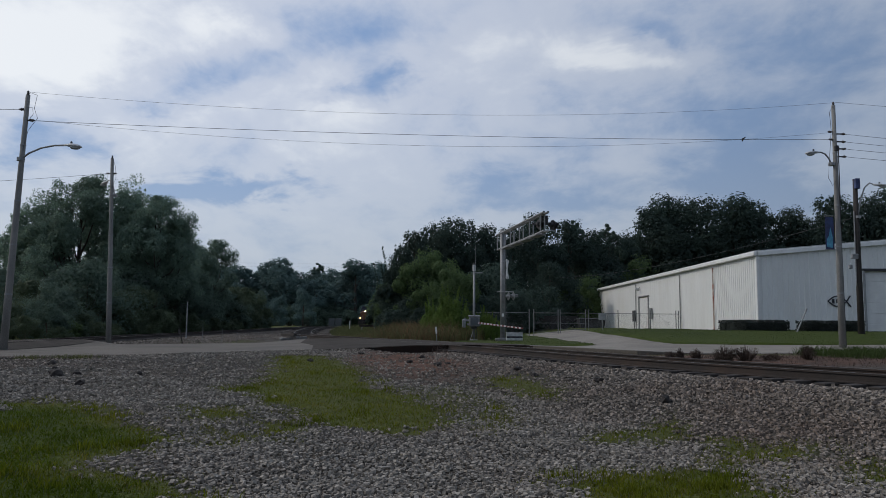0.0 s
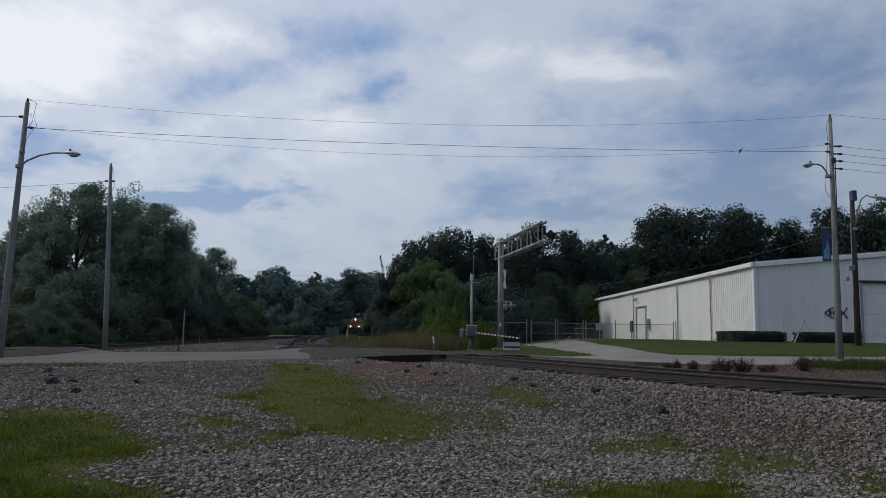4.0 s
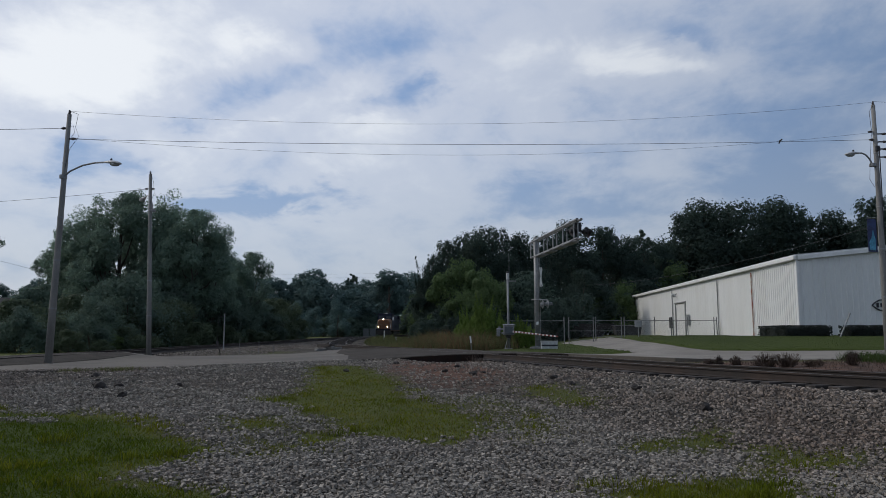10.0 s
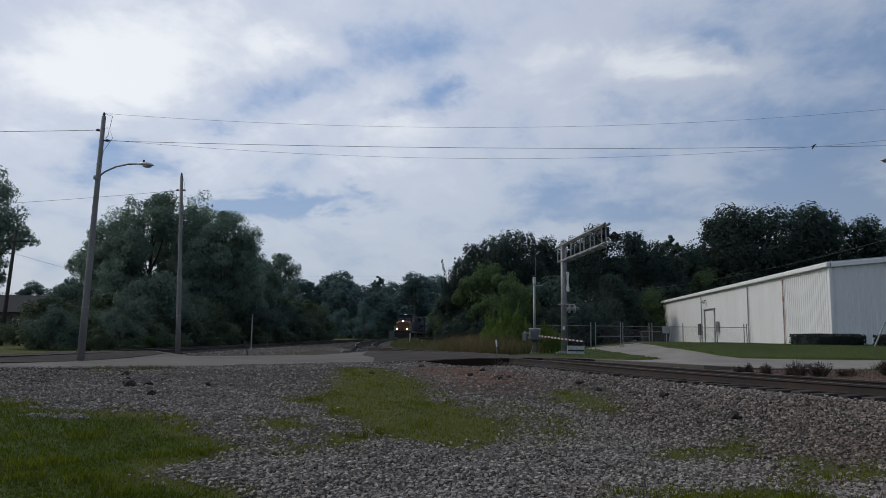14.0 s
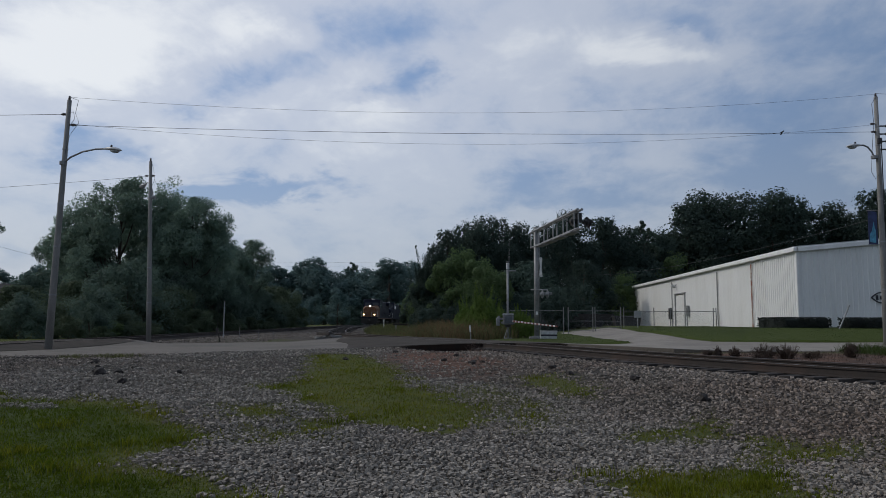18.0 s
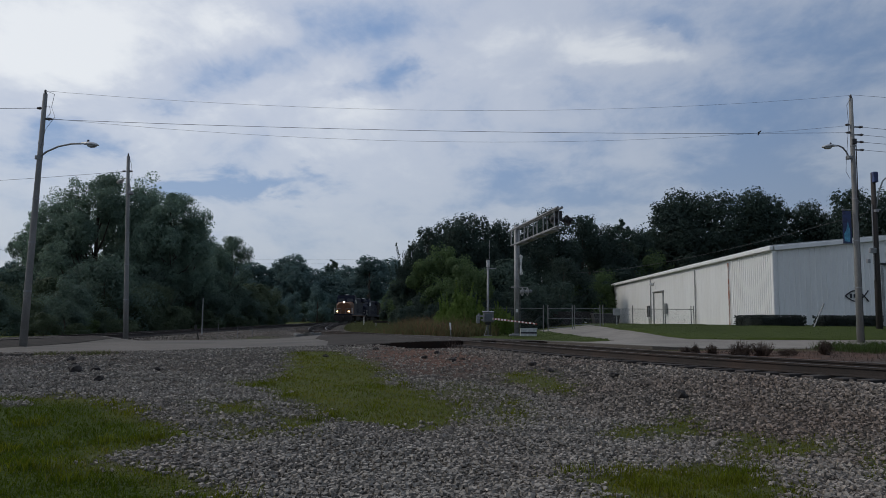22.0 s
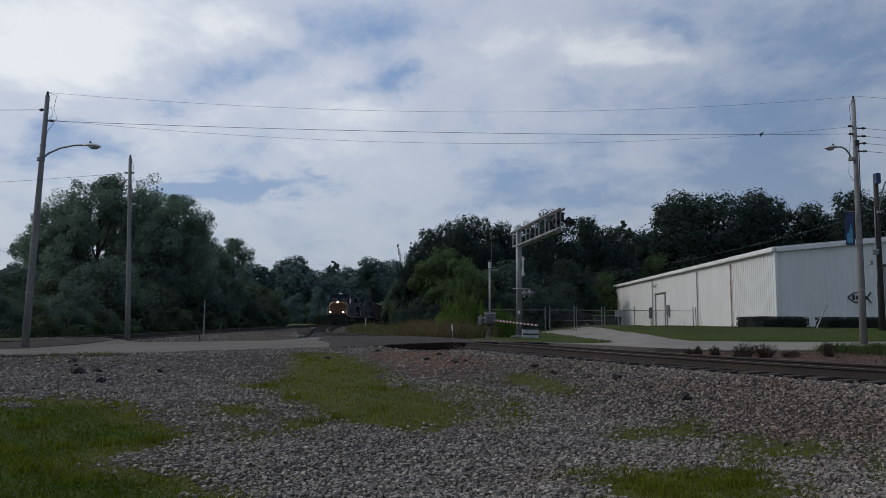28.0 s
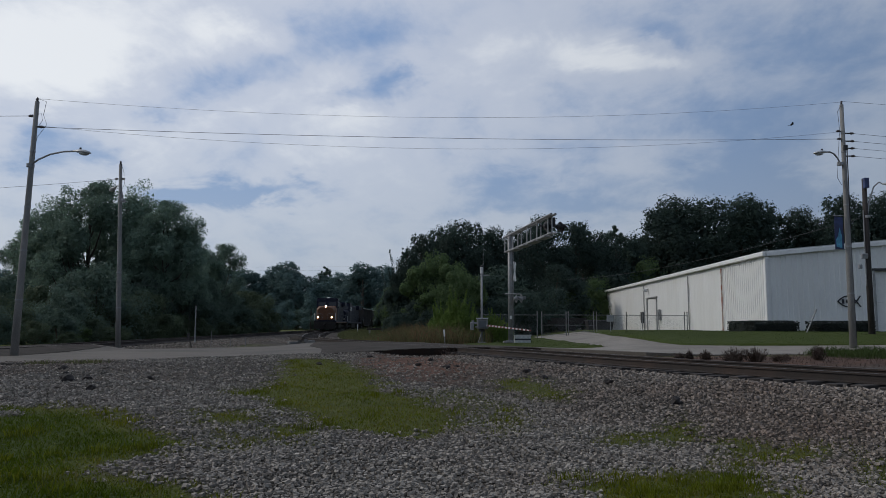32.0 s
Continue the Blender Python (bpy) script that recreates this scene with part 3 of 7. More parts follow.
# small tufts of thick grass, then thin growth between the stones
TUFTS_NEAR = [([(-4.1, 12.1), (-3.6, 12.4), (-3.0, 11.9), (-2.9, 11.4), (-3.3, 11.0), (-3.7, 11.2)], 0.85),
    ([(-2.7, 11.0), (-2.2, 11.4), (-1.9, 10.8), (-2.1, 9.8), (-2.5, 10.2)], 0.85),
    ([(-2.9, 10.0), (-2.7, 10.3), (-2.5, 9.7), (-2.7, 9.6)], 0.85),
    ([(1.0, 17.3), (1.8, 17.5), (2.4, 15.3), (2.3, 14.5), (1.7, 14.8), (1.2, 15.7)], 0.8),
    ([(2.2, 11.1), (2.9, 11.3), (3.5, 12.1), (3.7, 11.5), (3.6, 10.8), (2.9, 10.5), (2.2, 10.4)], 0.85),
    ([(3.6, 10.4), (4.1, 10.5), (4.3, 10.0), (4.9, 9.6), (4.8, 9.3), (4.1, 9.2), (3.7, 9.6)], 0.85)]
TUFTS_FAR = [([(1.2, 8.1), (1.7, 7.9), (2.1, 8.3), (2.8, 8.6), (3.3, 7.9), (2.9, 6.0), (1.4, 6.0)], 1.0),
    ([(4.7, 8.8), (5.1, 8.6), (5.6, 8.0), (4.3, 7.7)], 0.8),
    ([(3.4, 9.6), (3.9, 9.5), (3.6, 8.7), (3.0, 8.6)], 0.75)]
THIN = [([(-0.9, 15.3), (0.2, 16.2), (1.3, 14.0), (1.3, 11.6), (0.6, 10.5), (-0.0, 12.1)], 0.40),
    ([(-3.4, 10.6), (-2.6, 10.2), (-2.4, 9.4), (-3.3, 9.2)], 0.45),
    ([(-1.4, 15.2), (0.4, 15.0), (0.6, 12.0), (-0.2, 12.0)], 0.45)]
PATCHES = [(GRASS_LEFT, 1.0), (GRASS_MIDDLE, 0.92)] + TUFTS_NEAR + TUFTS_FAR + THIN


def right_of_main(x, y, margin=0.0):
    return np.asarray(x) - np.interp(y, MAIN[:500, 1], MAIN[:500, 0]) > margin


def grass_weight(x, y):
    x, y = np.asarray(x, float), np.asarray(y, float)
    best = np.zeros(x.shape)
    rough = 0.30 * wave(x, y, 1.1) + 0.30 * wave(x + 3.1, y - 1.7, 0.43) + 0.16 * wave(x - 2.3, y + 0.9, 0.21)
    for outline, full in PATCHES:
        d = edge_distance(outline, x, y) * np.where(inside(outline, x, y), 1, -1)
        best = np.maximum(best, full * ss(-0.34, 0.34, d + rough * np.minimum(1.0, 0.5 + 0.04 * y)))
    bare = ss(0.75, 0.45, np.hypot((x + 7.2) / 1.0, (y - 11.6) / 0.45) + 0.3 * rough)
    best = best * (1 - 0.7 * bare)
    d = to_line(MAIN, x, y)
    right = right_of_main(x, y)
    lawn = ss(2.8, 4.2, d) * ss(24, 27, y) * ss(3.0, 4.0, x + 0.2 * (y - 30)) * right
    verge = ss(39, 42, y) * ss(2.6, 3.4, d) * right
    left = ss(3.0, 4.6, to_line(SIDE, x, y)) * ss(-19, -21.5, x) + 0.55 * ss(38.5, 40, y) * ss(48, 43, y) * ss(-17.5, -16, x) * ss(-10, -12, x)
    far = ss(118, 135, y)
    return np.clip(np.maximum.reduce([best, lawn, verge, left, far]), 0, 1)


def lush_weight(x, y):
    """Where the grass stands deep green and thick instead of dry and thin; the left patch's darkness also paints in
    lens vignetting.
    """
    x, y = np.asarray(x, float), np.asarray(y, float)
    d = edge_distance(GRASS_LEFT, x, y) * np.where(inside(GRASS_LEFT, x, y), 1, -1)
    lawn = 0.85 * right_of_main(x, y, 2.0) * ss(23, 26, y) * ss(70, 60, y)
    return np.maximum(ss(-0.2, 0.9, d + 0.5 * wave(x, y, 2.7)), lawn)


def dirt_weight(x, y):
    x, y = np.asarray(x, float), np.asarray(y, float)
    a = ss(1.15, 0.55, np.hypot((x + 0.9 - 0.09 * (22 - y)) / 2.1, (y - 22.8) / 6.0) + 0.25 * wave(x, y, 1.3))
    b = 0.8 * ss(2.0, 2.8, to_line(MAIN, x, y)) * ss(15, 11, to_line(MAIN, x, y)) * ss(5, 7, x) * ss(18, 20, y) * ss(30, 28, y) * (0.75 + 0.35 * wave(x, y, 1.9))
    return np.clip(np.maximum.reduce([a * 0.85, b, 1.4 * hollow(x, y)]), 0, 1)


def axis(*stops):
    out = [np.arange(a, b, step) for a, b, step in stops]
    return np.concatenate([*out, [stops[-1][1]]])


def build_ground():
    xs = axis((-900, -200, 70), (-200, -60, 14), (-60, -24, 2.0), (-24, -12, 0.6), (-12, 12, 0.2), (12, 26, 0.5), (26, 70, 2.5), (70, 200, 14), (200, 900, 70))
    ys = axis((-300, -40, 40), (-40, 0, 5), (0, 5, 0.8), (5, 32, 0.2), (32, 62, 0.5), (62, 130, 1.5), (130, 260, 8), (260, 1500, 80))
    gx, gy = np.meshgrid(xs, ys)
    z = land(gx, gy)
    on_road = inside(ROAD, gx, gy)
    deep = on_road & (edge_distance(ROAD, gx, gy) > 0.05)
    z = np.where(on_road, np.minimum(z, pavement(gx, gy) - 0.03), z)
    z = np.where(deep, pavement(gx, gy) - 0.14, z)
    verts = np.stack([gx, gy, z], -1).reshape(-1, 3)
    w = len(xs)
    i = (np.arange(len(ys) - 1)[:, None] * w + np.arange(w - 1)[None]).ravel()
    ob = sheet("ground", verts, np.stack([i, i + 1, i + w + 1, i + w], 1), M_GROUND)
    for name, values in (("grass", grass_weight(gx, gy)), ("dirt", dirt_weight(gx, gy)), ("lush", lush_weight(gx, gy))):
        ob.data.attributes.new(name, "FLOAT", "POINT").data.foreach_set("value", values.ravel().astype(np.float32))
    ob.data.polygons.foreach_set("use_smooth", [True] * len(ob.data.polygons))
    return tagged(ob, "grey gravel yard with grass patches and bare red dirt", "ground", kind="structure")


def pave(name, poly, mat, lift, step, label):
    """A slab that follows the pavement's height inside an outline, with a thick rim."""
    bm = bmesh.new()
    xs, ys = [p[0] for p in poly], [p[1] for p in poly]
    face = bm.faces.new([bm.verts.new((x, y, 0)) for x, y in poly])
    for k, (lo, hi) in enumerate(((min(xs), max(xs)), (min(ys), max(ys)))):
        for c in np.arange(math.ceil(lo / step) * step, hi, step):
            if k == 0 and not -32 < c < 32 or k == 1 and not 8 < c < 66:
                continue
            bmesh.ops.bisect_plane(bm, geom=bm.verts[:] + bm.edges[:] + bm.faces[:], plane_co=(c, 0, 0) if k == 0 else (0, c, 0), plane_no=(1, 0, 0) if k == 0 else (0, 1, 0))
    rim = [e for e in bm.edges if e.is_boundary]
    made = bmesh.ops.extrude_edge_only(bm, edges=rim)
    low = {v for v in made["geom"] if isinstance(v, bmesh.types.BMVert)}
    x, y = np.array([v.co.x for v in bm.verts]), np.array([v.co.y for v in bm.verts])
    z = pavement(x, y) + lift
    for v, h in zip(bm.verts, z):
        v.co.z = h - (0.75 if v in low else 0.0)
    bmesh.ops.recalc_face_normals(bm, faces=bm.faces[:])
    # upright rim faces by the hollow take the painted edge shadow
    for f in bm.faces:
        f.material_index = int(abs(f.normal.z) < 0.5 and -4.5 < f.calc_center_median().x < 4)
    ob = part(name, bm, mat, None)
    ob.data.materials.append(M_EDGE_SHADE)
    return tagged(ob, label, "road", kind="structure")


ground = build_ground()
pave("road", ROAD, M_ROAD, 0.0, 1.5, "worn pale concrete road and driveway with stains")
CROSS_MAIN = [(-4.6, 26.35), (-2.0, 28.2), (1.0, 30.55), (3.6, 30.3), (3.2, 32.2), (0.2, 36.3), (-2.2, 41.8), (-5.9, 42.7), (-7.6, 41.6), (-7.0, 37), (-5.6, 32.5)]
DRIVE = [(4.9, 28.6), (6.9, 26.4), (8.8, 25.9), (11.2, 26.3), (13.4, 27.1), (16.5, 28.1), (21, 28.4), (28, 28.4), (58, 30.5), (58, 35.6), (28, 30.4), (18.4, 30.6), (14.8, 31.2), (12.4, 31.8), (10.3, 33.0),
         (9.8, 35), (9.5, 38.5), (9.4, 43), (10.2, 50), (11.3, 62.8), (7.0, 62.8), (6.7, 50), (6.7, 40), (7.3, 34.1), (5.0, 32.6)]
pave("driveway", DRIVE, M_DRIVE, 0.012, 1.5, "pale worn concrete side road and driveway")
CROSS_SIDE = [(-15.3, 20.2), (-14.9, 25.0), (-15.2, 29.5), (-15.9, 34.3), (-21.8, 31.0), (-26, 28), (-26, 14)]
pave("crossing_asphalt_main", CROSS_MAIN, M_ASPHALT, 0.012, 1.0, "dark patched asphalt at the rail crossing")
pave("crossing_asphalt_side", CROSS_SIDE, M_ASPHALT, 0.012, 1.5, "dark patched asphalt at the far crossing")

# rails: foot, web and head in one profile
RAIL = [(-0.075, -0.18), (0.075, -0.18), (0.075, -0.165), (0.012, -0.145), (0.010, -0.045), (0.036, -0.035), (0.036, -0.004), (0.03, 0.0), (-0.03, 0.0), (-0.036, -0.004), (-0.036, -0.035), (-0.010, -0.045), (-0.012, -0.145), (-0.075, -0.165)]


def side_of(line):
    d = np.gradient(line, axis=0)
    d /= np.linalg.norm(d, axis=1)[:, None]
    return np.stack([d[:, 1], -d[:, 0]], 1)


def build_track(line, label):
    track = thing("railway_track", label, "railway track", kind="structure")
    n = side_of(line)
    for offset in (-0.755, 0.755):
        p = line + n * offset
        z = rail_z(p[:, 1])
        verts = [(p[i, 0] + n[i, 0] * a, p[i, 1] + n[i, 1] * a, z[i] + b) for i in range(len(p)) for a, b in RAIL]
        k = len(RAIL)
        faces = [(i * k + j, i * k + (j + 1) % k, (i + 1) * k + (j + 1) % k, (i + 1) * k + j) for i in range(len(p) - 1) for j in range(k)]
        ob = sheet("rail", verts, faces, M_RAIL, track)
        ob.data.materials.append(M_RAIL_TOP)
        ob.data.polygons.foreach_set("material_index", [1 if f % k == 7 else 0 for f in range(len(faces))])
    return track


track_main = build_track(MAIN, "rusty railway track on gravel ballast through a crossing")
track_side = build_track(SIDE, "curved rusty railway track beside the woods")


# ---- trees ----
def leaf_cloud(centres, radii, count, size, rng, flat=0.75):
    """Leaf clumps: small bent leaf pairs spread over and inside round clumps."""
    c = np.repeat(np.asarray(centres), count, axis=0)
    r = np.repeat(np.asarray(radii), count)
    d = rng.normal(size=c.shape)
    d /= np.linalg.norm(d, axis=1)[:, None]
    p = c + d * (r * rng.uniform(0.3, 1.0, len(r)) ** 0.6)[:, None] * np.array([1, 1, flat])
    out = d + rng.normal(size=p.shape) * 0.32 + np.array([0, 0, 0.35])
    a = np.cross(out, rng.normal(size=p.shape))
    a /= np.linalg.norm(a, axis=1)[:, None]
    b = np.cross(out, a)
    b /= np.linalg.norm(b, axis=1)[:, None]
    s = (size * rng.uniform(0.6, 1.35, len(p)))[:, None]
    bend = np.cross(a, b) * s * 0.18
    tris = np.stack([p + a * s, p + bend - a * s * 0.5 + b * s * 0.75, p + bend - a * s * 0.5 - b * s * 0.75], 1)
    return tris.reshape(-1, 3), np.arange(len(p) * 3).reshape(-1, 3)


def with_cores(v, f, centres, radii, size, rng):
    """Closes the inside of a crown with larger, sparser leaves."""
    v2, f2 = leaf_cloud(centres, [r * 0.92 for r in radii], 230, size * 1.7, rng, 0.85)
    return np.concatenate([v, v2]), np.concatenate([f, f2 + len(v)])


def tree_model(name, height, spread_, trunk, base, lobes, clumps, leaves, size, leaf, seed, label, limbs=9, pointed=0.0, core=0.0):
    """A tree at the origin: a tapered trunk, limbs and a crown in several lobes."""
    rng = np.random.default_rng(seed)
    tree = thing(name, label, "tree")
    bm = bmesh.new()
    top = height * 0.86
    lean = rng.uniform(-0.03, 0.03, 2) * height
    line = [(lean[0] * u * u, lean[1] * u * u, u * top) for u in np.linspace(0, 1, 7)]
    add_tube(bm, line, [trunk * (1 - 0.85 * u) + 0.03 for u in np.linspace(0, 1, 7)], 8)
    centres, radii = [], []
    for k in range(lobes):
        a = rng.uniform(0, math.tau)
        u = (k + 0.5) / lobes
        out = spread_ * (0.15 + 0.75 * math.sin(math.pi * min(1, 0.22 + 0.78 * u) ** 0.9)) * rng.uniform(0.35, 1.0) * (1 - pointed * u)
        centres.append((out * math.cos(a), out * math.sin(a), base + (height - base) * (0.06 + 0.80 * u)))
        radii.append(spread_ * rng.uniform(0.30, 0.50) * (1 - 0.55 * pointed * u))
    for k in range(limbs):
        c = Vector(centres[(k * lobes) // limbs])
        z0 = max(base * 0.55, c.z - spread_ * rng.uniform(0.5, 0.9))
        s = Vector((0, 0, z0))
        mid = s.lerp(c, 0.5) + Vector((0, 0, -0.06 * height * rng.uniform(0, 1)))
        add_tube(bm, [s, mid, c], [trunk * 0.42, trunk * 0.26, 0.04], 6)
    part("trunk", bm, M_BARK, tree, "grey-brown trunk and limbs")
    cc, rr = [], []
    for _ in range(clumps):
        k = rng.integers(lobes)
        d = rng.normal(size=3)
        d /= np.linalg.norm(d)
        cc.append(np.array(centres[k]) + d * radii[k] * rng.uniform(0.45, 0.9))
        rr.append(radii[k] * rng.uniform(0.26, 0.5))
    v, f = leaf_cloud(cc, rr, leaves, size, rng)
    if core:
        v, f = with_cores(v, f, centres, [r * core for r in radii], size, rng)
    v[:, 2] = np.maximum(v[:, 2], 0.05)
    sheet("crown", v, f, leaf, tree)
    return tree


def shrub_model(name, height, spread_, clumps, leaves, size, leaf, seed, label, category="bush", spikes=0, core=0.0):
    rng = np.random.default_rng(seed)
    bush = thing(name, label, category)
    bm = bmesh.new()
    cc, rr = [], []
    for k in range(clumps):
        a, q = rng.uniform(0, math.tau), rng.uniform(0, 1) ** 0.6
        h = height * rng.uniform(0.12, 0.92) * (1 - 0.45 * q * q)
        cc.append((spread_ * q * math.cos(a) * 0.8, spread_ * q * math.sin(a) * 0.8, h))
        rr.append(min(spread_, height) * rng.uniform(0.16, 0.30))
    for k in range(7):
        c = Vector(cc[k * clumps // 7])
        add_tube(bm, [(c.x * 0.1, c.y * 0.1, -0.1), (c.x * 0.5, c.y * 0.5, c.z * 0.55), tuple(c)], [0.05, 0.035, 0.012], 5)
    part("stems", bm, M_BARK, bush)
    v, f = leaf_cloud(cc, rr, leaves, size, rng, 0.85)
    if spikes:
        for _ in range(spikes):
            a, q = rng.uniform(0, math.tau), rng.uniform(0, 0.7) * spread_
            p0 = np.array((q * math.cos(a), q * math.sin(a), height * rng.uniform(0.5, 0.8)))
            tip = p0 + np.array((math.cos(a) * 0.35, math.sin(a) * 0.35, 1.0)) * height * rng.uniform(0.25, 0.48)
            pts = [p0 + (tip - p0) * u for u in np.linspace(0, 1, 9)]
            v2, f2 = leaf_cloud(pts, [height * 0.05 * (1.1 - 0.09 * q) for q in range(9)], 24, size * 0.9, rng)
            f = np.concatenate([f, f2 + len(v)])
            v = np.concatenate([v, v2])
    if core:
        k = rng.permutation(len(cc))[:14]
        v, f = with_cores(v, f, [cc[i] for i in k], [rr[i] * core * 1.4 for i in k], size, rng)
    v[:, 2] = np.maximum(v[:, 2], 0.03)
    sheet("foliage", v, f, leaf, bush)
    return bush


MODELS = {
    "oak": tree_model("oak_tree", 15, 5.0, 0.30, 2.6, 20, 200, 115, 0.105, M_LEAF[0], 11, "tall broadleaf tree with an open dark green crown", core=0.95),
    "airy": tree_model("airy_tree", 15, 4.6, 0.26, 4.0, 18, 200, 105, 0.10, M_LEAF[0], 23, "tall thin-crowned tree with sky between its limbs", 14, core=0.8),
    "dense": tree_model("dense_tree", 15, 5.4, 0.30, 1.0, 22, 230, 62, 0.12, M_LEAF[1], 37, "dense dark green tree at the wood's edge", core=1.05),
    "round": tree_model("round_tree", 15, 6.0, 0.32, 0.6, 22, 230, 62, 0.125, M_LEAF[1], 41, "broad dark green tree at the wood's edge", core=1.05),
    "far": tree_model("distant_tree", 15, 5.6, 0.28, 0.8, 16, 125, 56, 0.17, M_LEAF[3], 53, "distant green tree in the wood, haze tinted into its leaves", core=0.9),
    "pine": tree_model("pine_tree", 16, 3.4, 0.25, 8.5, 11, 80, 90, 0.15, M_LEAF[4], 61, "tall pine with a flat dark crown", pointed=0.45),
    "bright": shrub_model("green_sapling", 4.0, 2.2, 80, 80, 0.085, M_LEAF[2], 71, "bright green leafy sapling beside the track", "bush", 9),
    "shrub": shrub_model("shrub", 4.0, 3.2, 70, 100, 0.072, M_SHRUB, 83, "rounded dark green shrub under the trees", core=0.8),
    "dark_shrub": shrub_model("dark_shrub", 5.0, 3.6, 70, 100, 0.078, M_UNDER, 97, "dark green undergrowth at the wood's edge", core=0.8),
    "thicket": shrub_model("dark_thicket", 5.0, 3.6, 66, 60, 0.105, M_LEAF[1], 98, "dark green thicket beside the driveway", core=0.8),
    "leafy": shrub_model("leafy_tree", 7.0, 3.2, 100, 70, 0.09, M_LEAF_MID, 109, "young broadleaf tree with leaves coloured lighter as if sunlit", "tree", core=0.8),
    "light": shrub_model("light_green_tree", 7.0, 3.2, 80, 60, 0.10, M_LEAF_LIGHT, 113, "young tree at the wood's edge with leaves coloured as if sunlit", "tree", core=0.8),
    "feather": shrub_model("feathery_tree", 9.0, 3.4, 110, 90, 0.11, M_LEAF[1], 103, "feathery green tree with long upright shoots", "tree", 22, core=0.7),
}
HEIGHT = {"oak": 14.3, "airy": 14.3, "dense": 14.3, "round": 14.3, "far": 14.6, "pine": 16, "bright": 4, "shrub": 4, "dark_shrub": 5, "thicket": 5, "feather": 11.6, "leafy": 6.9, "light": 6.9}
USED = set()
turner = random.Random(5)


def plant(kind, x, y, top, wide=1.0, group=""):
    """One tree or bush whose crown reaches the height top."""
    z = ground_z(x, y)
    k = (top - z) / HEIGHT[kind]
    m = pose(x, y, z - 0.05, 0, 0, turner.uniform(0, 360)) @ Matrix.Diagonal((k * wide, k * wide, k, 1))
    if kind in USED:
        ob = copy_thing(MODELS[kind], Matrix.Identity(4))
    else:
        ob = MODELS[kind]
        USED.add(kind)
    ob.matrix_basis = m
    if group:
        ob["group"] = group
    return ob


# the tall stand beyond the side track
for kind, x, y, top, wide in (("oak", -43, 78, 14.6, 0.9), ("airy", -37.6, 76, 17.3, 0.95), ("oak", -33.5, 77, 16.1, 0.9), ("airy", -29.5, 76, 15.3, 0.95), ("airy", -28.6, 79, 12.8, 0.75),
                              ("airy", -29.2, 95, 12.8, 0.85), ("oak", -47.5, 80, 11.5, 0.9), ("oak", -37.9, 73.5, 12.8, 0.85), ("airy", -30.4, 91, 11.6, 0.8), ("airy", -35.0, 82, 15.4, 0.9), ("oak", -40.5, 84, 15.5, 0.9), ("oak", -30.8, 84, 13.6, 0.9)):
    plant(kind, x, y, top, wide, "tall trees beyond the side track")
# undergrowth in front of them and along the side track
SIDE_LEFT = -side_of(SIDE)
for i in range(27):
    p = SIDE[130 + i * 5] + SIDE_LEFT[130 + i * 5] * (8.6 + 1.6 * math.sin(i * 1.7) + 0.03 * i)
    plant(("dark_shrub", "shrub")[i % 3 == 1], p[0], p[1], 1.2 + (4.4 + 1.2 * math.sin(i * 2.3) + 0.6 * math.cos(i * 5.1) + 0.03 * i) * min(1.0, 0.45 + 0.08 * i), 1.0 + 0.15 * math.sin(i), "undergrowth by the side track")
for i in range(17):
    p = SIDE[128 + i * 8] + SIDE_LEFT[128 + i * 8] * (5.4 + 0.8 * math.sin(i * 2.9))
    plant(("shrub", "dark_shrub")[i % 2], p[0], p[1], 2.1 + 0.8 * math.sin(i * 1.3) ** 2 + 0.02 * i, 1.1, "undergrowth by the side track")
for i in range(11):
    plant(("dark_shrub", "shrub")[i % 2], -64 + i * 3.0, 70 + 3 * math.sin(i * 2.2), (2.9 if 4 <= i <= 7 else 6.3) + 0.9 * math.sin(i * 1.9), 1.1, "undergrowth by the side track")
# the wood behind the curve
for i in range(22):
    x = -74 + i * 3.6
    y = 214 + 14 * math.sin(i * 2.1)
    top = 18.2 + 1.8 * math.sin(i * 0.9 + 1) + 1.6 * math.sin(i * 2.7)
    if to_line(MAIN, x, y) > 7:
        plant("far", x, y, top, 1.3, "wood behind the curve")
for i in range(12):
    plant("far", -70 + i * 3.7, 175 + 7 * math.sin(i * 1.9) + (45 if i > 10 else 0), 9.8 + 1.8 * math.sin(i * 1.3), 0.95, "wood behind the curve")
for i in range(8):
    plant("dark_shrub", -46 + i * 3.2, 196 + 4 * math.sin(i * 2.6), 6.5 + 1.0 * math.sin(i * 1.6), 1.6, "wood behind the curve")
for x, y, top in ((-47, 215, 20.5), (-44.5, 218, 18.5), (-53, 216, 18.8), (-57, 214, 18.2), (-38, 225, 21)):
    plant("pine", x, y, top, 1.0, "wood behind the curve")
for i in range(9):
    plant("dark_shrub", -62 + i * 3.4, 128 + 6 * math.sin(i * 1.7) + (20 if i > 15 else 0) - 1.3 * max(0, 6 - i), 6.4 + 1.2 * math.sin(i * 2.2), 1.3, "wood behind the curve")
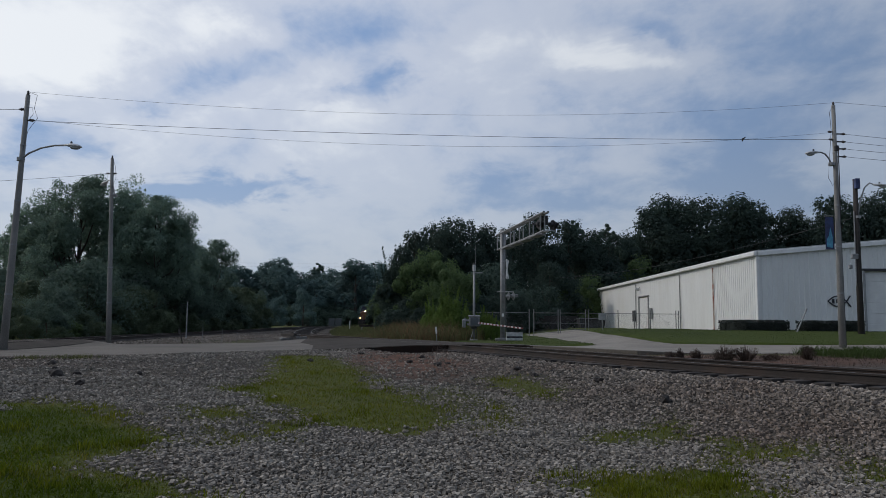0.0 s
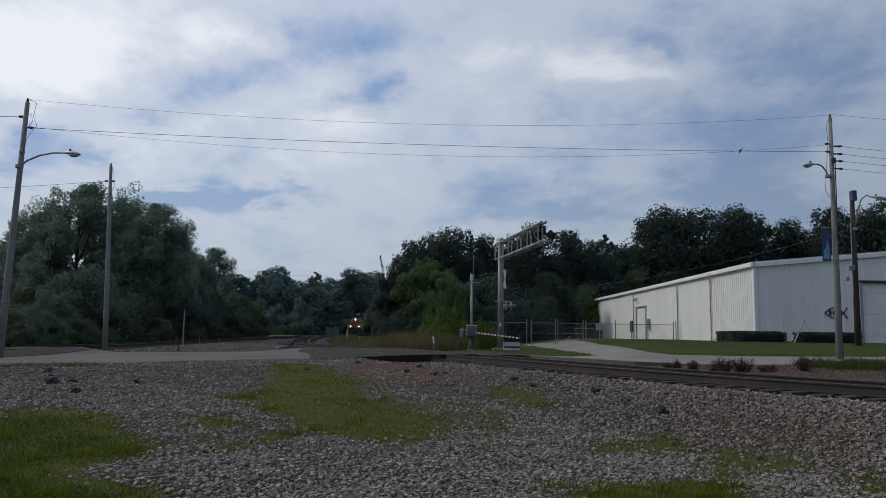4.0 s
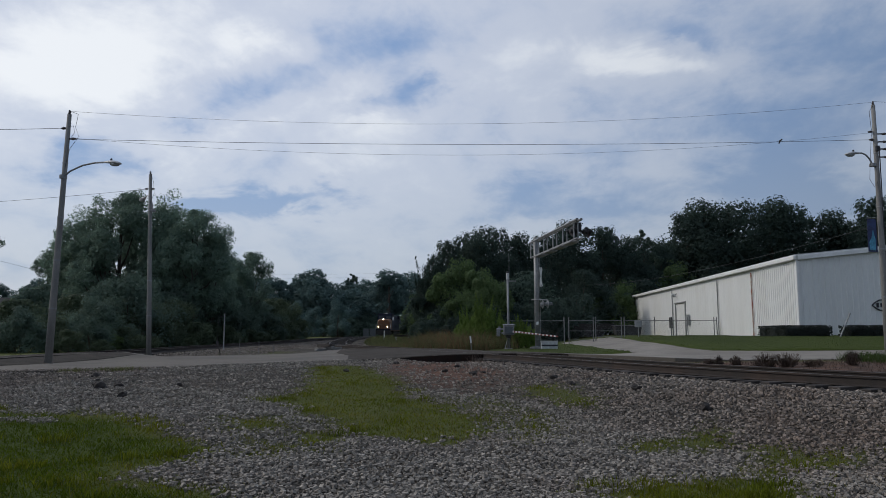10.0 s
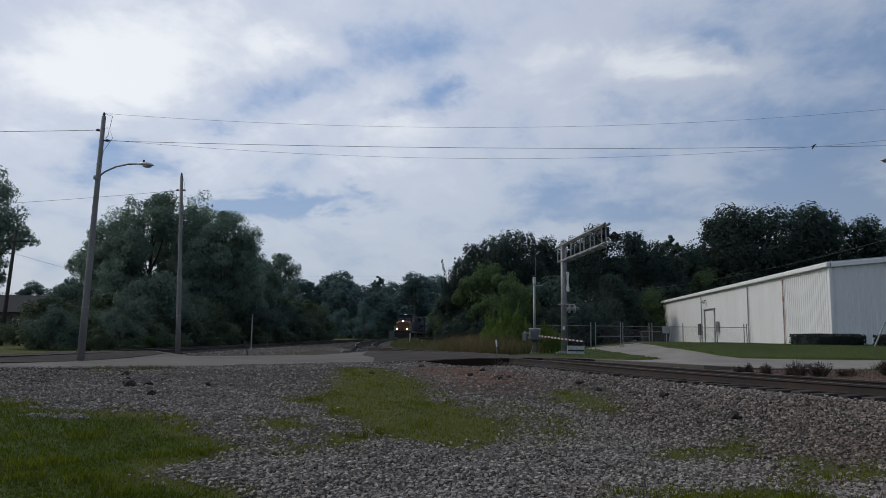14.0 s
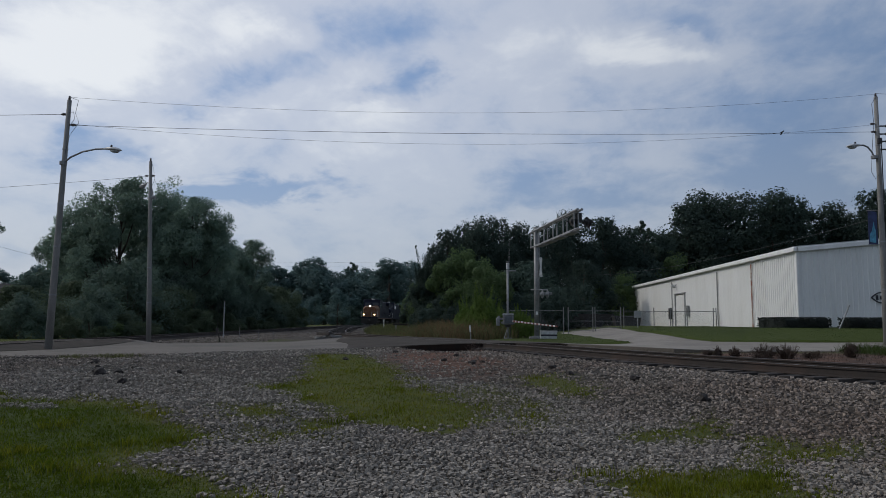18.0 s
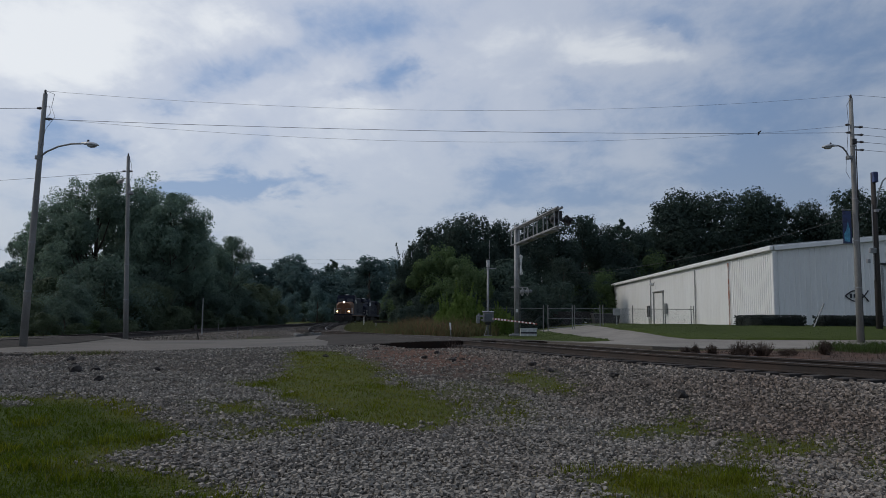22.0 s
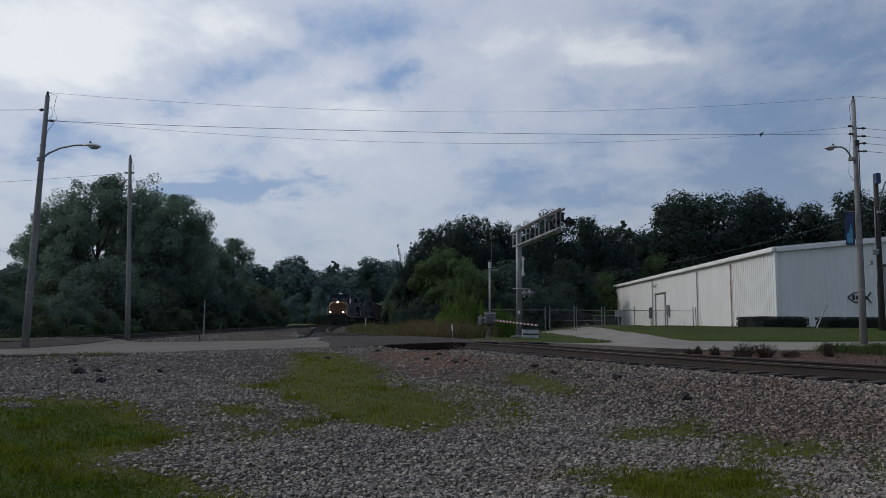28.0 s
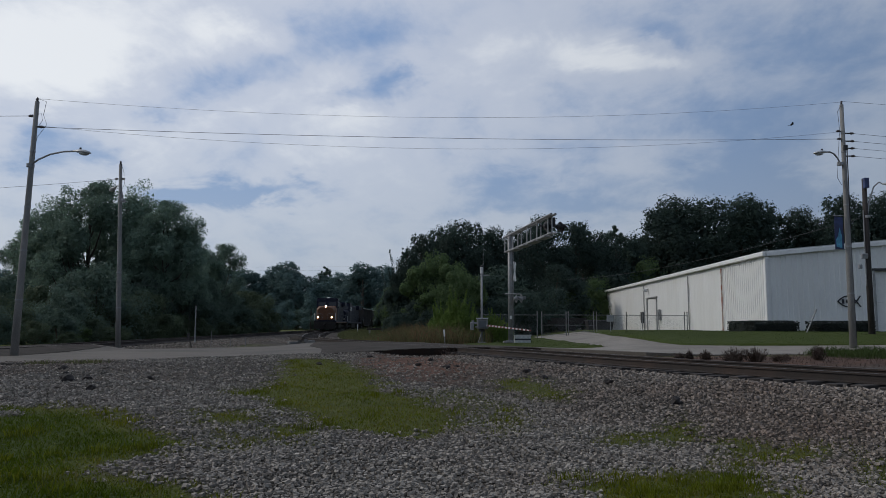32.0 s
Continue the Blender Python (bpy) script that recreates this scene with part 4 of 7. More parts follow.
# the wood between the track and the warehouse
for kind, x, y, top, wide in (("feather", -5.4, 77, 10.2, 0.7), ("round", -3.2, 80, 12.2, 0.62), ("dense", -4.4, 78, 10.4, 0.6), ("round", -0.8, 84, 13.6, 0.72), ("round", 1.8, 86, 14.6, 0.8), ("dense", 0.4, 81, 12.6, 0.72), ("dense", 5.0, 88, 14.0, 0.8), ("round", 9.0, 92, 14.6, 0.8),
                              ("dense", 12.4, 95, 16.6, 0.85), ("round", 16.4, 96, 15.9, 0.8), ("dense", 20.5, 98, 14.9, 0.85), ("pine", 23.0, 101, 16.2, 0.9), ("dense", 25.5, 102, 14.6, 0.8),
                              ("pine", 18.0, 99, 16.4, 0.8), ("round", -2.6, 77, 9.0, 0.7), ("round", 3.4, 80, 10.5, 0.7), ("dense", 7.5, 82, 9.0, 0.8)):
    plant(kind, x, y, top, wide, "wood beside the warehouse")
for kind, x, y, top, wide in (("round", 31.5, 110, 20.2, 0.95), ("dense", 34.6, 111, 22.2, 0.95), ("round", 39.0, 112, 21.9, 0.95), ("dense", 43.6, 110, 22.1, 0.95), ("round", 47.5, 113, 21.4, 0.9), ("pine", 50.0, 115, 20.8, 1.1),
                              ("dense", 54.5, 115, 20.9, 0.9), ("round", 58.5, 116, 19.6, 0.9), ("dense", 66.0, 112, 22.5, 0.95), ("round", 71.0, 112, 24.5, 1.0), ("dense", 77, 112, 25.0, 1.0), ("round", 84, 114, 25.0, 1.0),
                              ("round", 59.8, 112, 22.6, 0.8), ("dense", 29, 113, 15.8, 0.9)):
    plant(kind, x, y, top, wide, "wood beside the warehouse")
for i in range(14):
    x = 2.0 + i * 3.2
    plant(("thicket", "dark_shrub", "thicket", "round")[i % 4], x, 76 + max(0.0, x - 8) * 1.45 + 2 * math.sin(i * 1.9), 6.8 + 1.8 * math.sin(i * 2.4) + 0.05 * x, 1.1, "wood beside the warehouse")
for i in range(11):
    plant("thicket", -4.4 + i * 1.4, 67 + 3 * math.sin(i * 2.2) + 0.5 * i, 3.2 + 1.3 * math.sin(i * 1.7) ** 2 + 0.15 * i, 0.9, "wood beside the warehouse")
plant("bright", 0.5, 51.0, 3.9, 0.75, "saplings by the track")
plant("bright", -0.6, 52.5, 3.3, 0.8, "saplings by the track")
plant("bright", 1.5, 53.0, 3.0, 0.8, "saplings by the track")
plant("leafy", 1.0, 66.0, 7.6, 0.8, "saplings by the track")
plant("leafy", -1.2, 70.0, 6.4, 0.9, "saplings by the track")
plant("light", 16.8, 84.0, 8.0, 0.9, "light trees by the yard")
plant("light", 25.0, 93.0, 11.2, 0.75, "light trees by the yard")
plant("light", 13.2, 81.0, 6.6, 0.8, "light trees by the yard")
for i in range(9):
    plant(("round", "dense")[i % 2], 3 + i * 4.6, 112 + 4 * math.sin(i * 1.7) + max(0, i - 5) * 4, 12.5 + 0.6 * i, 1.05, "wood beside the warehouse")
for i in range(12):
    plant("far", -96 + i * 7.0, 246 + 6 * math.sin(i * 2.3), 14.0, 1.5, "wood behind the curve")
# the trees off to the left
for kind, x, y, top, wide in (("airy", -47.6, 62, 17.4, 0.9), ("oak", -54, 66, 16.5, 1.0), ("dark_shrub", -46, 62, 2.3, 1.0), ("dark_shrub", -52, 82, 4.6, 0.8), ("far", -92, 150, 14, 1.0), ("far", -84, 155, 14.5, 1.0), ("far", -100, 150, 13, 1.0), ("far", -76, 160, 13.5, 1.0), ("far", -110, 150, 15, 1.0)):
    plant(kind, x, y, top, wide, "trees by the house")

# low growth at the foot of the trees and by the gate
for i in range(13):
    p = SIDE[134 + i * 7] + SIDE_LEFT[134 + i * 7] * (4.6 + 0.6 * math.sin(i * 2.1))
    plant(("shrub", "leafy", "shrub")[i % 3], p[0], p[1], 1.45 + 0.5 * math.sin(i * 1.9) ** 2 + 0.02 * i, 1.3, "undergrowth by the side track")
for x, y, top in ((2.9, 50.5, 2.7), (3.4, 51.6, 2.4), (4.0, 53.0, 2.2)):
    plant("bright", x, y, top, 0.8, "saplings by the track")
for x, y, top, kind in ((-8.6, 97, 5.6, "leafy"), (-8.9, 104, 6.6, "leafy"), (-7.2, 92, 6.2, "thicket"), (-8.8, 110, 8.6, "leafy"), (-6.4, 99, 8.0, "leafy"), (-8.2, 114, 7.0, "thicket"), (-6.0, 86, 7.4, "leafy")):
    plant(kind, x, y, top, 0.75, "wood beside the warehouse")
plant("leafy", -1.6, 75.0, 10.4, 0.8, "wood beside the warehouse")
plant("leafy", 0.6, 73.0, 9.0, 0.85, "wood beside the warehouse")


# ---- poles, lamps and wires ----
def lamp_on(pole, foot, head_at, m_arm=None):
    """A bent arm with a cobra head, from foot on the pole to head_at."""
    a, b = Vector(foot), Vector(head_at)
    d = (b - a)
    flat = Vector((d.x, d.y, 0))
    way = flat.normalized()
    pts = [a, a + flat * 0.18 + Vector((0, 0, d.z * 0.52)), a + flat * 0.45 + Vector((0, 0, d.z * 0.92)), a + flat * 0.75 + Vector((0, 0, d.z * 1.06)), b]
    arm = part("lamp_arm", tube(pts, 0.032, 8), m_arm or M_GALV, pole, "curved galvanised lamp arm")
    head = new("lamp_head", lamp_mesh())
    head.parent = pole
    head.matrix_basis = Matrix.Translation(b) @ Matrix.Rotation(math.atan2(way.y, way.x), 4, "Z") @ pose(0, 0, 0, 0, 6, 0)
    tagged(head, "grey cobra-head street lamp, unlit")
    glass = part("refractor", ball((0.40, 0, -0.06), (0.20, 0.12, 0.075)), M_LAMP_GLASS, head, "clear prismatic refractor", True)
    part("photocell", lathe([(0.035, 0.0), (0.035, 0.06), (0.02, 0.075)], 8), M_DARK, head).matrix_basis = pose(0.22, 0, 0.07)
    part("pole_clamp", rod(a + Vector((0, 0, -0.06)), a + Vector((0, 0, 0.06)), 0.13, seg=12), M_GALV, pole)
    return arm, glass


LAMP_CACHE = {}


def lamp_mesh():
    if "head" not in LAMP_CACHE:
        bm = bmesh.new()
        rings = []
        for x, w, h, dz in ((-0.06, 0.045, 0.045, 0.0), (0.08, 0.075, 0.06, 0.0), (0.24, 0.135, 0.075, 0.0), (0.42, 0.15, 0.075, -0.005), (0.58, 0.12, 0.055, -0.02), (0.66, 0.05, 0.02, -0.03)):
            rings.append([bm.verts.new((x, w * math.cos(k * math.tau / 12), dz + h * max(-0.55, math.sin(k * math.tau / 12)))) for k in range(12)])
        for a, b in zip(rings, rings[1:]):
            for k in range(12):
                bm.faces.new((a[k], a[(k + 1) % 12], b[(k + 1) % 12], b[k]))
        bm.faces.new(rings[0][::-1])
        bm.faces.new(rings[-1])
        bmesh.ops.recalc_face_normals(bm, faces=bm.faces[:])
        me = bpy.data.meshes.new("lamp_head")
        bm.to_mesh(me)
        bm.free()
        me.materials.append(M_LAMP)
        me.polygons.foreach_set("use_smooth", [True] * len(me.polygons))
        LAMP_CACHE["head"] = me
    return LAMP_CACHE["head"]


def insulator(pole, at, way=(0, 0, 1)):
    bm = lathe([(0.02, -0.05), (0.02, 0.0), (0.055, 0.02), (0.03, 0.05), (0.06, 0.07), (0.03, 0.10), (0.045, 0.12), (0.02, 0.16)], 10)
    ob = part("insulator", bm, M_INSUL, pole, "brown glazed insulator", True)
    ob.matrix_basis = Matrix.Translation(at) @ Vector(way).to_track_quat("Z", "Y").to_matrix().to_4x4()
    return ob


def concrete_pole(base, top, r0, r1, label):
    ob = thing("street_light_pole", label, "utility pole", Matrix.Translation(base), "street light poles")
    top = Vector(top) - Vector(base)
    part("shaft", tube([Vector((0, 0, -0.3)), top * 0.33, top * 0.66, top], [r0, r0 * 0.67 + r1 * 0.33, r0 * 0.33 + r1 * 0.67, r1], 16), M_CONCRETE_POLE, ob, "tapered grey concrete shaft", True)
    for u in (0.22, 0.41, 0.58, 0.80):
        c = top * u
        part("band", rod(c - Vector((0, 0, 0.025)), c + Vector((0, 0, 0.025)), r0 + (r1 - r0) * u + 0.012, seg=16), M_GALV, ob)
    return ob, top


pole_l, top_l = concrete_pole((-15.02, 25.5, 0.56), (-14.76, 25.5, 9.62), 0.135, 0.075, "leaning grey concrete pole with a street lamp")
lamp_on(pole_l, (0.16, 0, 6.74), (2.0, -0.55, 7.12))
insulator(pole_l, top_l + Vector((0, 0, 0.0)))
part("dead_end_bracket", rod(top_l + Vector((-0.1, 0, -0.92)), top_l + Vector((0.16, 0, -0.92)), 0.03), M_DARK, pole_l)
insulator(pole_l, top_l + Vector((0.14, 0, -0.92)), (1, 0, 0))
insulator(pole_l, top_l + Vector((-0.12, 0, -0.52)), (-1, 0, 0))
part("drop_cable", tube([top_l + Vector(v) for v in ((0.05, -0.05, 0.1), (0.36, -0.05, -0.02), (0.28, -0.05, -0.5), (0.42, -0.05, -0.85), (0.12, -0.06, -1.3), (0.0, -0.1, -2.0))], 0.008, 5), M_WIRE, pole_l)
part("drop_cable", tube([top_l + Vector(v) for v in ((-0.1, -0.05, -0.5), (0.2, -0.05, -0.45), (0.26, -0.05, -0.7), (0.1, -0.05, -0.95))], 0.008, 5), M_WIRE, pole_l)

pole_2, top_2 = concrete_pole((-16.12, 36.0, 0.55), (-16.44, 36.0, 9.72), 0.13, 0.075, "upright grey concrete pole with a street lamp")
lamp_on(pole_2, (-0.1, 0, 7.31), (-0.95, 0.9, 8.16))
insulator(pole_2, top_2)
insulator(pole_2, top_2 + Vector((-0.1, 0, -0.75)), (-1, 0, 0))
insulator(pole_2, top_2 + Vector((0.1, 0, -0.75)), (1, 0, 0))
part("drop_cable", tube([top_2 + Vector(v) for v in ((0.05, -0.05, 0.0), (0.2, -0.05, -0.4), (0.26, -0.05, -1.0), (0.08, -0.08, -1.5))], 0.009, 5), M_WIRE, pole_2)

pole_r, top_r = concrete_pole((16.2, 30.0, 0.85), (16.28, 30.0, 10.9), 0.135, 0.075, "tall grey concrete pole with street lamp, wires and banner")
lamp_on(pole_r, (-0.1, 0, 7.55), (-0.78, -0.25, 7.98))
insulator(pole_r, top_r)
for k, z in enumerate((-1.22, -1.55, -1.85, -2.18)):
    part("rack_arm", box(top_r + Vector((0.14, -0.02, z)), (0.3, 0.05, 0.05), bevel=0.008), M_DARK, pole_r)
    insulator(pole_r, top_r + Vector((0.28, -0.02, z)), (1, 0, 0))
insulator(pole_r, top_r + Vector((-0.12, 0, -1.12)), (-1, 0, 0))
insulator(pole_r, top_r + Vector((-0.10, 0, -1.45)), (-1, 0, 0))
part("fuse_box", box(top_r + Vector((0.0, -0.12, -1.85)), (0.16, 0.1, 0.22), bevel=0.01), M_DARK, pole_r)
part("drop_cable", tube([top_r + Vector(v) for v in ((-0.02, -0.06, 0.0), (-0.2, -0.05, -0.3), (-0.16, -0.05, -1.1), (-0.3, -0.05, -2.4), (-0.36, -0.05, -3.1), (-0.2, -0.05, -3.4), (-0.06, -0.08, -3.2))], 0.009, 5), M_WIRE, pole_r)
part("conduit", tube([(0.12, -0.07, 4.9), (0.15, -0.07, 6.5), (0.17, -0.07, 8.3)], 0.02, 6), M_DARK, pole_r)
part("conduit", tube([(0.13, -0.03, 0.0), (0.13, -0.03, 4.9)], 0.028, 6), M_DARK, pole_r)
banner = part("banner", extrude_outline([(-0.50, 4.02), (-0.14, 4.0), (-0.14, 5.32), (-0.48, 5.36)], 0.012), M_BANNER, pole_r, "dark blue hanging cloth banner with a turquoise print")
for z in (4.0, 5.38):
    part("banner_bar", rod((-0.52, 0, z), (-0.05, 0, z), 0.014, seg=6), M_GALV, pole_r)
part("banner_print", extrude_outline([(-0.44, 4.1), (-0.22, 4.06), (-0.2, 4.5), (-0.28, 4.9), (-0.36, 4.55), (-0.45, 4.4)], 0.006), M_BANNER2, banner, "turquoise printed shape").location = (0, -0.011, 0)

# the dark timber pole behind it
wood_pole = thing("timber_pole", "dark timber pole with conduit and a small street lamp", "utility pole", Matrix.Translation((19.82, 35.0, 1.06)))
part("shaft", tube([(0, 0, -0.3), (0.02, 0, 4), (0.05, 0, 7.75)], [0.15, 0.13, 0.10], 12), M_WOOD_DARK, wood_pole, "dark weathered timber shaft", True)
part("conduit", tube([(-0.15, -0.06, 2.6), (-0.13, -0.06, 4.2), (-0.11, -0.06, 6.2)], 0.025, 6), M_GALV, wood_pole)
part("transformer_box", box((0.05, -0.16, 7.5), (0.22, 0.2, 0.5), bevel=0.02), M_BANNER, wood_pole, "dark blue box")
lamp_on(wood_pole, (0.08, -0.05, 5.9), (0.85, -0.2, 7.45))
part("meter_socket", box((-0.2, -0.12, 4.0), (0.3, 0.12, 0.25), rx=8, bevel=0.02), M_GALV, wood_pole)
part("meter_socket", box((-0.42, -0.1, 3.5), (0.16, 0.12, 0.2), bevel=0.02), M_GALV, wood_pole)

arm_pole = thing("telegraph_pole", "dark timber pole with one wooden crossarm", "utility pole", Matrix.Translation((-38.7, 55.0, ground_z(-38.7, 55))))
part("shaft", tube([(-0.25, 0, -0.3), (0, 0, 4), (0.3, 0, 9.1)], [0.17, 0.15, 0.11], 10), M_WOOD_DARK, arm_pole, "dark timber shaft", True)
part("crossarm", box((0.25, -0.14, 8.2), (2.7, 0.1, 0.12), bevel=0.01), M_WOOD_DARK, arm_pole)
for x in (-0.9, -0.4, 0.9, 1.5):
    insulator(arm_pole, (x, -0.14, 8.27))
for sx in (-0.5, 1.0):
    part("arm_brace", rod((0.25, -0.1, 7.65), (0.25 + sx * 0.7, -0.1, 8.15), 0.015, seg=6), M_GALV, arm_pole)

thin_pole = thing("thin_post", "thin grey steel post beside the side track", "post", Matrix.Translation((-17.2, 50.0, ground_z(-17.2, 50))))
part("shaft", rod((0, 0, -0.2), (0, 0, 2.5), 0.045, 0.035), M_GALV, thin_pole)
part("cap", rod((0, 0, 2.5), (0, 0, 2.56), 0.055), M_DARK, thin_pole)
part("bracket", box((-0.2, 0, 2.3), (0.4, 0.04, 0.04)), M_DARK, thin_pole)
part("wire_stay", rod((-0.4, 0, 2.3), (-0.45, 0, 0.6), 0.01, seg=5), M_DARK, thin_pole)
part("relay_case", box((-0.45, 0, 0.5), (0.16, 0.14, 0.3), bevel=0.02), M_DARK, thin_pole)
stick = thing("leaning_stake", "weathered leaning wooden stake in the grass", "stake", Matrix.Translation((-13.1, 37.6, ground_z(-13.1, 37.9))))
part("stake", rod((0.06, 0, -0.2), (-0.18, 0, 0.75), 0.03, 0.025, 7), M_WOOD_DARK, stick)


def wire(a, b, sag, r, label="thin overhead line sagging between two poles", n=36):
    a, b = Vector(a), Vector(b)
    pts = [a.lerp(b, u) - Vector((0, 0, 4 * sag * u * (1 - u))) for u in np.linspace(0, 1, n)]
    ob = part("overhead_wire", tube(pts, r, 5), M_WIRE, None)
    return tagged(ob, label, "wire", "overhead wires")


W2A, W2B, W2SAG = Vector((-14.6, 25.45, 8.68)), Vector((16.18, 30.0, 9.45)), 0.20
wire((-14.74, 25.45, 9.72), (16.26, 30.0, 11.02), 0.68, 0.0045)
wire(W2A, W2B, W2SAG, 0.008, "thick dark overhead cable between two poles")
wire((-14.6, 25.45, 8.72), (16.18, 30.0, 9.75), 0.78, 0.0045)
wire((-14.9, 25.5, 9.1), (-52, 21, 9.4), 0.5, 0.009)
wire((-16.2, 36, 9.0), (-58, 33.5, 8.2), 0.9, 0.008)
wire((-38.45, 55, 7.85), (-27.5, 70, 5.5), 0.5, 0.010)
wire((-38.5, 55, 7.85), (-75, 48, 7.9), 0.5, 0.010)
for k, z in enumerate((9.68, 9.35, 9.05, 8.72)):
    wire((16.62, 29.98, z), (60, 31.5, z - 0.2 + 0.1 * k), 0.9, 0.008)
wire((16.28, 30, 11.05), (60, 31.5, 11.2), 0.8, 0.006)
wire((19.6, 35, 6.9), (12.0, 75, 6.6), 0.6, 0.010)

for x, y, tall in ((-12.9, 40.0, 0.85), (-11.9, 40.2, 0.75), (-11.2, 40.6, 0.6)):
    stake = thing("marking_stake", "thin grey steel stake in the trackside grass", "stake", Matrix.Translation((x, y, ground_z(x, y))), "trackside stakes")
    part("stake", rod((0, 0, -0.15), (0.03, 0, tall), 0.014, seg=6), M_FENCE, stake)
    part("cap", rod((0.03, 0, tall), (0.03, 0, tall + 0.04), 0.02, seg=6), M_DARK, stake)
# the power line beyond the curve
for x, y in ((-66.0, 128.0), (14.0, 122.0)):
    far_pole = thing("far_power_pole", "tall timber power pole behind the trees", "utility pole", Matrix.Translation((x, y, ground_z(x, y))), "power poles beyond the curve")
    part("shaft", rod((0, 0, -0.3), (0, 0, 12.0), 0.16, 0.11, 10), M_WOOD_DARK, far_pole)
    part("crossarm", box((0, -0.14, 11.55), (0.12, 1.8, 0.12), bevel=0.01), M_WOOD_DARK, far_pole)
for y, z in ((-0.9, 12.35), (0.7, 11.85)):
    wire((-66.0, 128.0 + y, z), (14.0, 122.0 + y, z), 0.45, 0.007, "thin far power line behind the trees")

# ---- crossing signals ----
cant = thing("cantilever_signal", "grey steel cantilever signal with truss arm at the crossing", "railway signal", Matrix.Translation((3.78, 46.0, 0.70)))
part("base", box((0, 0, 0.0), (0.9, 0.9, 0.3), bevel=0.04), M_CONCRETE_POLE, cant, "concrete foot")
part("base_flange", rod((0, 0, 0.15), (0, 0, 0.19), 0.3, seg=16), M_GALV, cant)
part("mast", rod((0, 0, 0.1), (0, 0, 6.95), 0.155, 0.145, 18), M_GALV, cant, "thick galvanised mast", True)
way = Vector((1.48, -8.7, 0)).normalized()
turn = math.degrees(math.atan2(way.y, way.x))
arm = new("truss_arm")
arm.parent = cant
arm.matrix_basis = pose(0, 0, 0, 0, 0, turn)
tagged(arm, "galvanised box truss arm")
for y in (-0.11, 0.11):
    for z in (5.76, 6.72):
        part("chord", rod((-0.95, y, z), (8.9, y, z), 0.068 if z > 6 else 0.05, seg=10), M_GALV, arm)
    for x in (-0.9, 0.3, 2.3, 4.3, 6.3, 8.3):
        part("upright", rod((x, y, 5.76), (x, y, 6.72), 0.038, seg=8), M_GALV, arm)
for x in (-0.9, 0.3, 2.3, 4.3, 6.3, 8.3):
    for z in (5.76, 6.72):
        part("cross_bar", rod((x, -0.11, z), (x, 0.11, z), 0.04, seg=8), M_GALV, arm)
for x in (1.3, 3.3, 5.3, 7.3):
    part("walkway_plank", box((x, 0.0, 5.67), (1.4, 0.5, 0.05), bevel=0.006), M_GALV, arm)


def flasher(parent, at, rz, shell=None):
    """One round signal light with its black target and hood."""
    f = new("flasher")
    f.parent = parent
    f.matrix_basis = Matrix.Translation(at) @ pose(0, 0, 0, 0, 0, rz)
    tagged(f, "black round signal light with hood")
    part("target", rod((0, 0.0, 0), (0, 0.02, 0), 0.25, seg=20), shell or M_DARK, f)
    part("lens", rod((0, -0.03, 0), (0, 0.0, 0), 0.13, seg=16), M_RED, f, "red lens, unlit")
    bm = bmesh.new()
    a = [[bm.verts.new((0.145 * math.cos(t), y, 0.145 * math.sin(t))) for t in np.linspace(-0.4, math.pi + 0.4, 12)] for y in (0.0, -0.26)]
    for k in range(11):
        bm.faces.new((a[0][k], a[0][k + 1], a[1][k + 1], a[1][k]))
    bmesh.ops.solidify(bm, geom=bm.faces[:], thickness=0.01)
    part("hood", bm, shell or M_DARK, f)
    part("housing", rod((0, 0.02, 0), (0, 0.16, 0), 0.14, 0.10, 14), shell or M_DARK, f)
    return f


tip = Vector((way.x * 8.1, way.y * 8.1, 6.22))
for dx in (-0.42, 0.42):
    flasher(cant, tip + Vector((0.25 + dx * 0.9, 0.1 + dx * 0.3, 0)), 115)
    flasher(cant, tip + Vector((0.35 + dx * 0.9, 0.3 + dx * 0.3, -0.05)), -65)
part("light_bar", rod(tip + Vector((-0.45, 0.0, 0)), tip + Vector((1.0, 0.35, 0)), 0.04, seg=8), M_DARK, cant)
part("junction_box", box(tip + Vector((0.2, 0.3, 0.25)), (0.35, 0.3, 0.45), bevel=0.02), M_DARK, cant)
part("light_bracket", tube([(-0.35, 0.0, 3.05), (0.0, -0.2, 3.05), (0.65, -0.35, 3.02)], 0.035, 8), M_GALV, cant)
flasher(cant, Vector((0.34, -0.30, 2.75)), 105, M_GALV)
flasher(cant, Vector((0.64, -0.42, 2.75)), 105, M_GALV)
for a in (-48, 48):
    part("crossbuck_blade", box((0.27, -0.12, 4.45), (0.03, 0.22, 1.25), rz=-20, rx=a * 0.45), M_WHITE, cant, "white crossbuck blade")
part("conduit", tube([(0.2, -0.05, 0.2), (0.2, -0.05, 3.0), (0.19, -0.05, 5.7)], 0.022, 6), M_GALV, cant)
part("maker_plate", box((0.0, -0.2, 1.6), (0.14, 0.01, 0.2)), M_WHITE, cant)

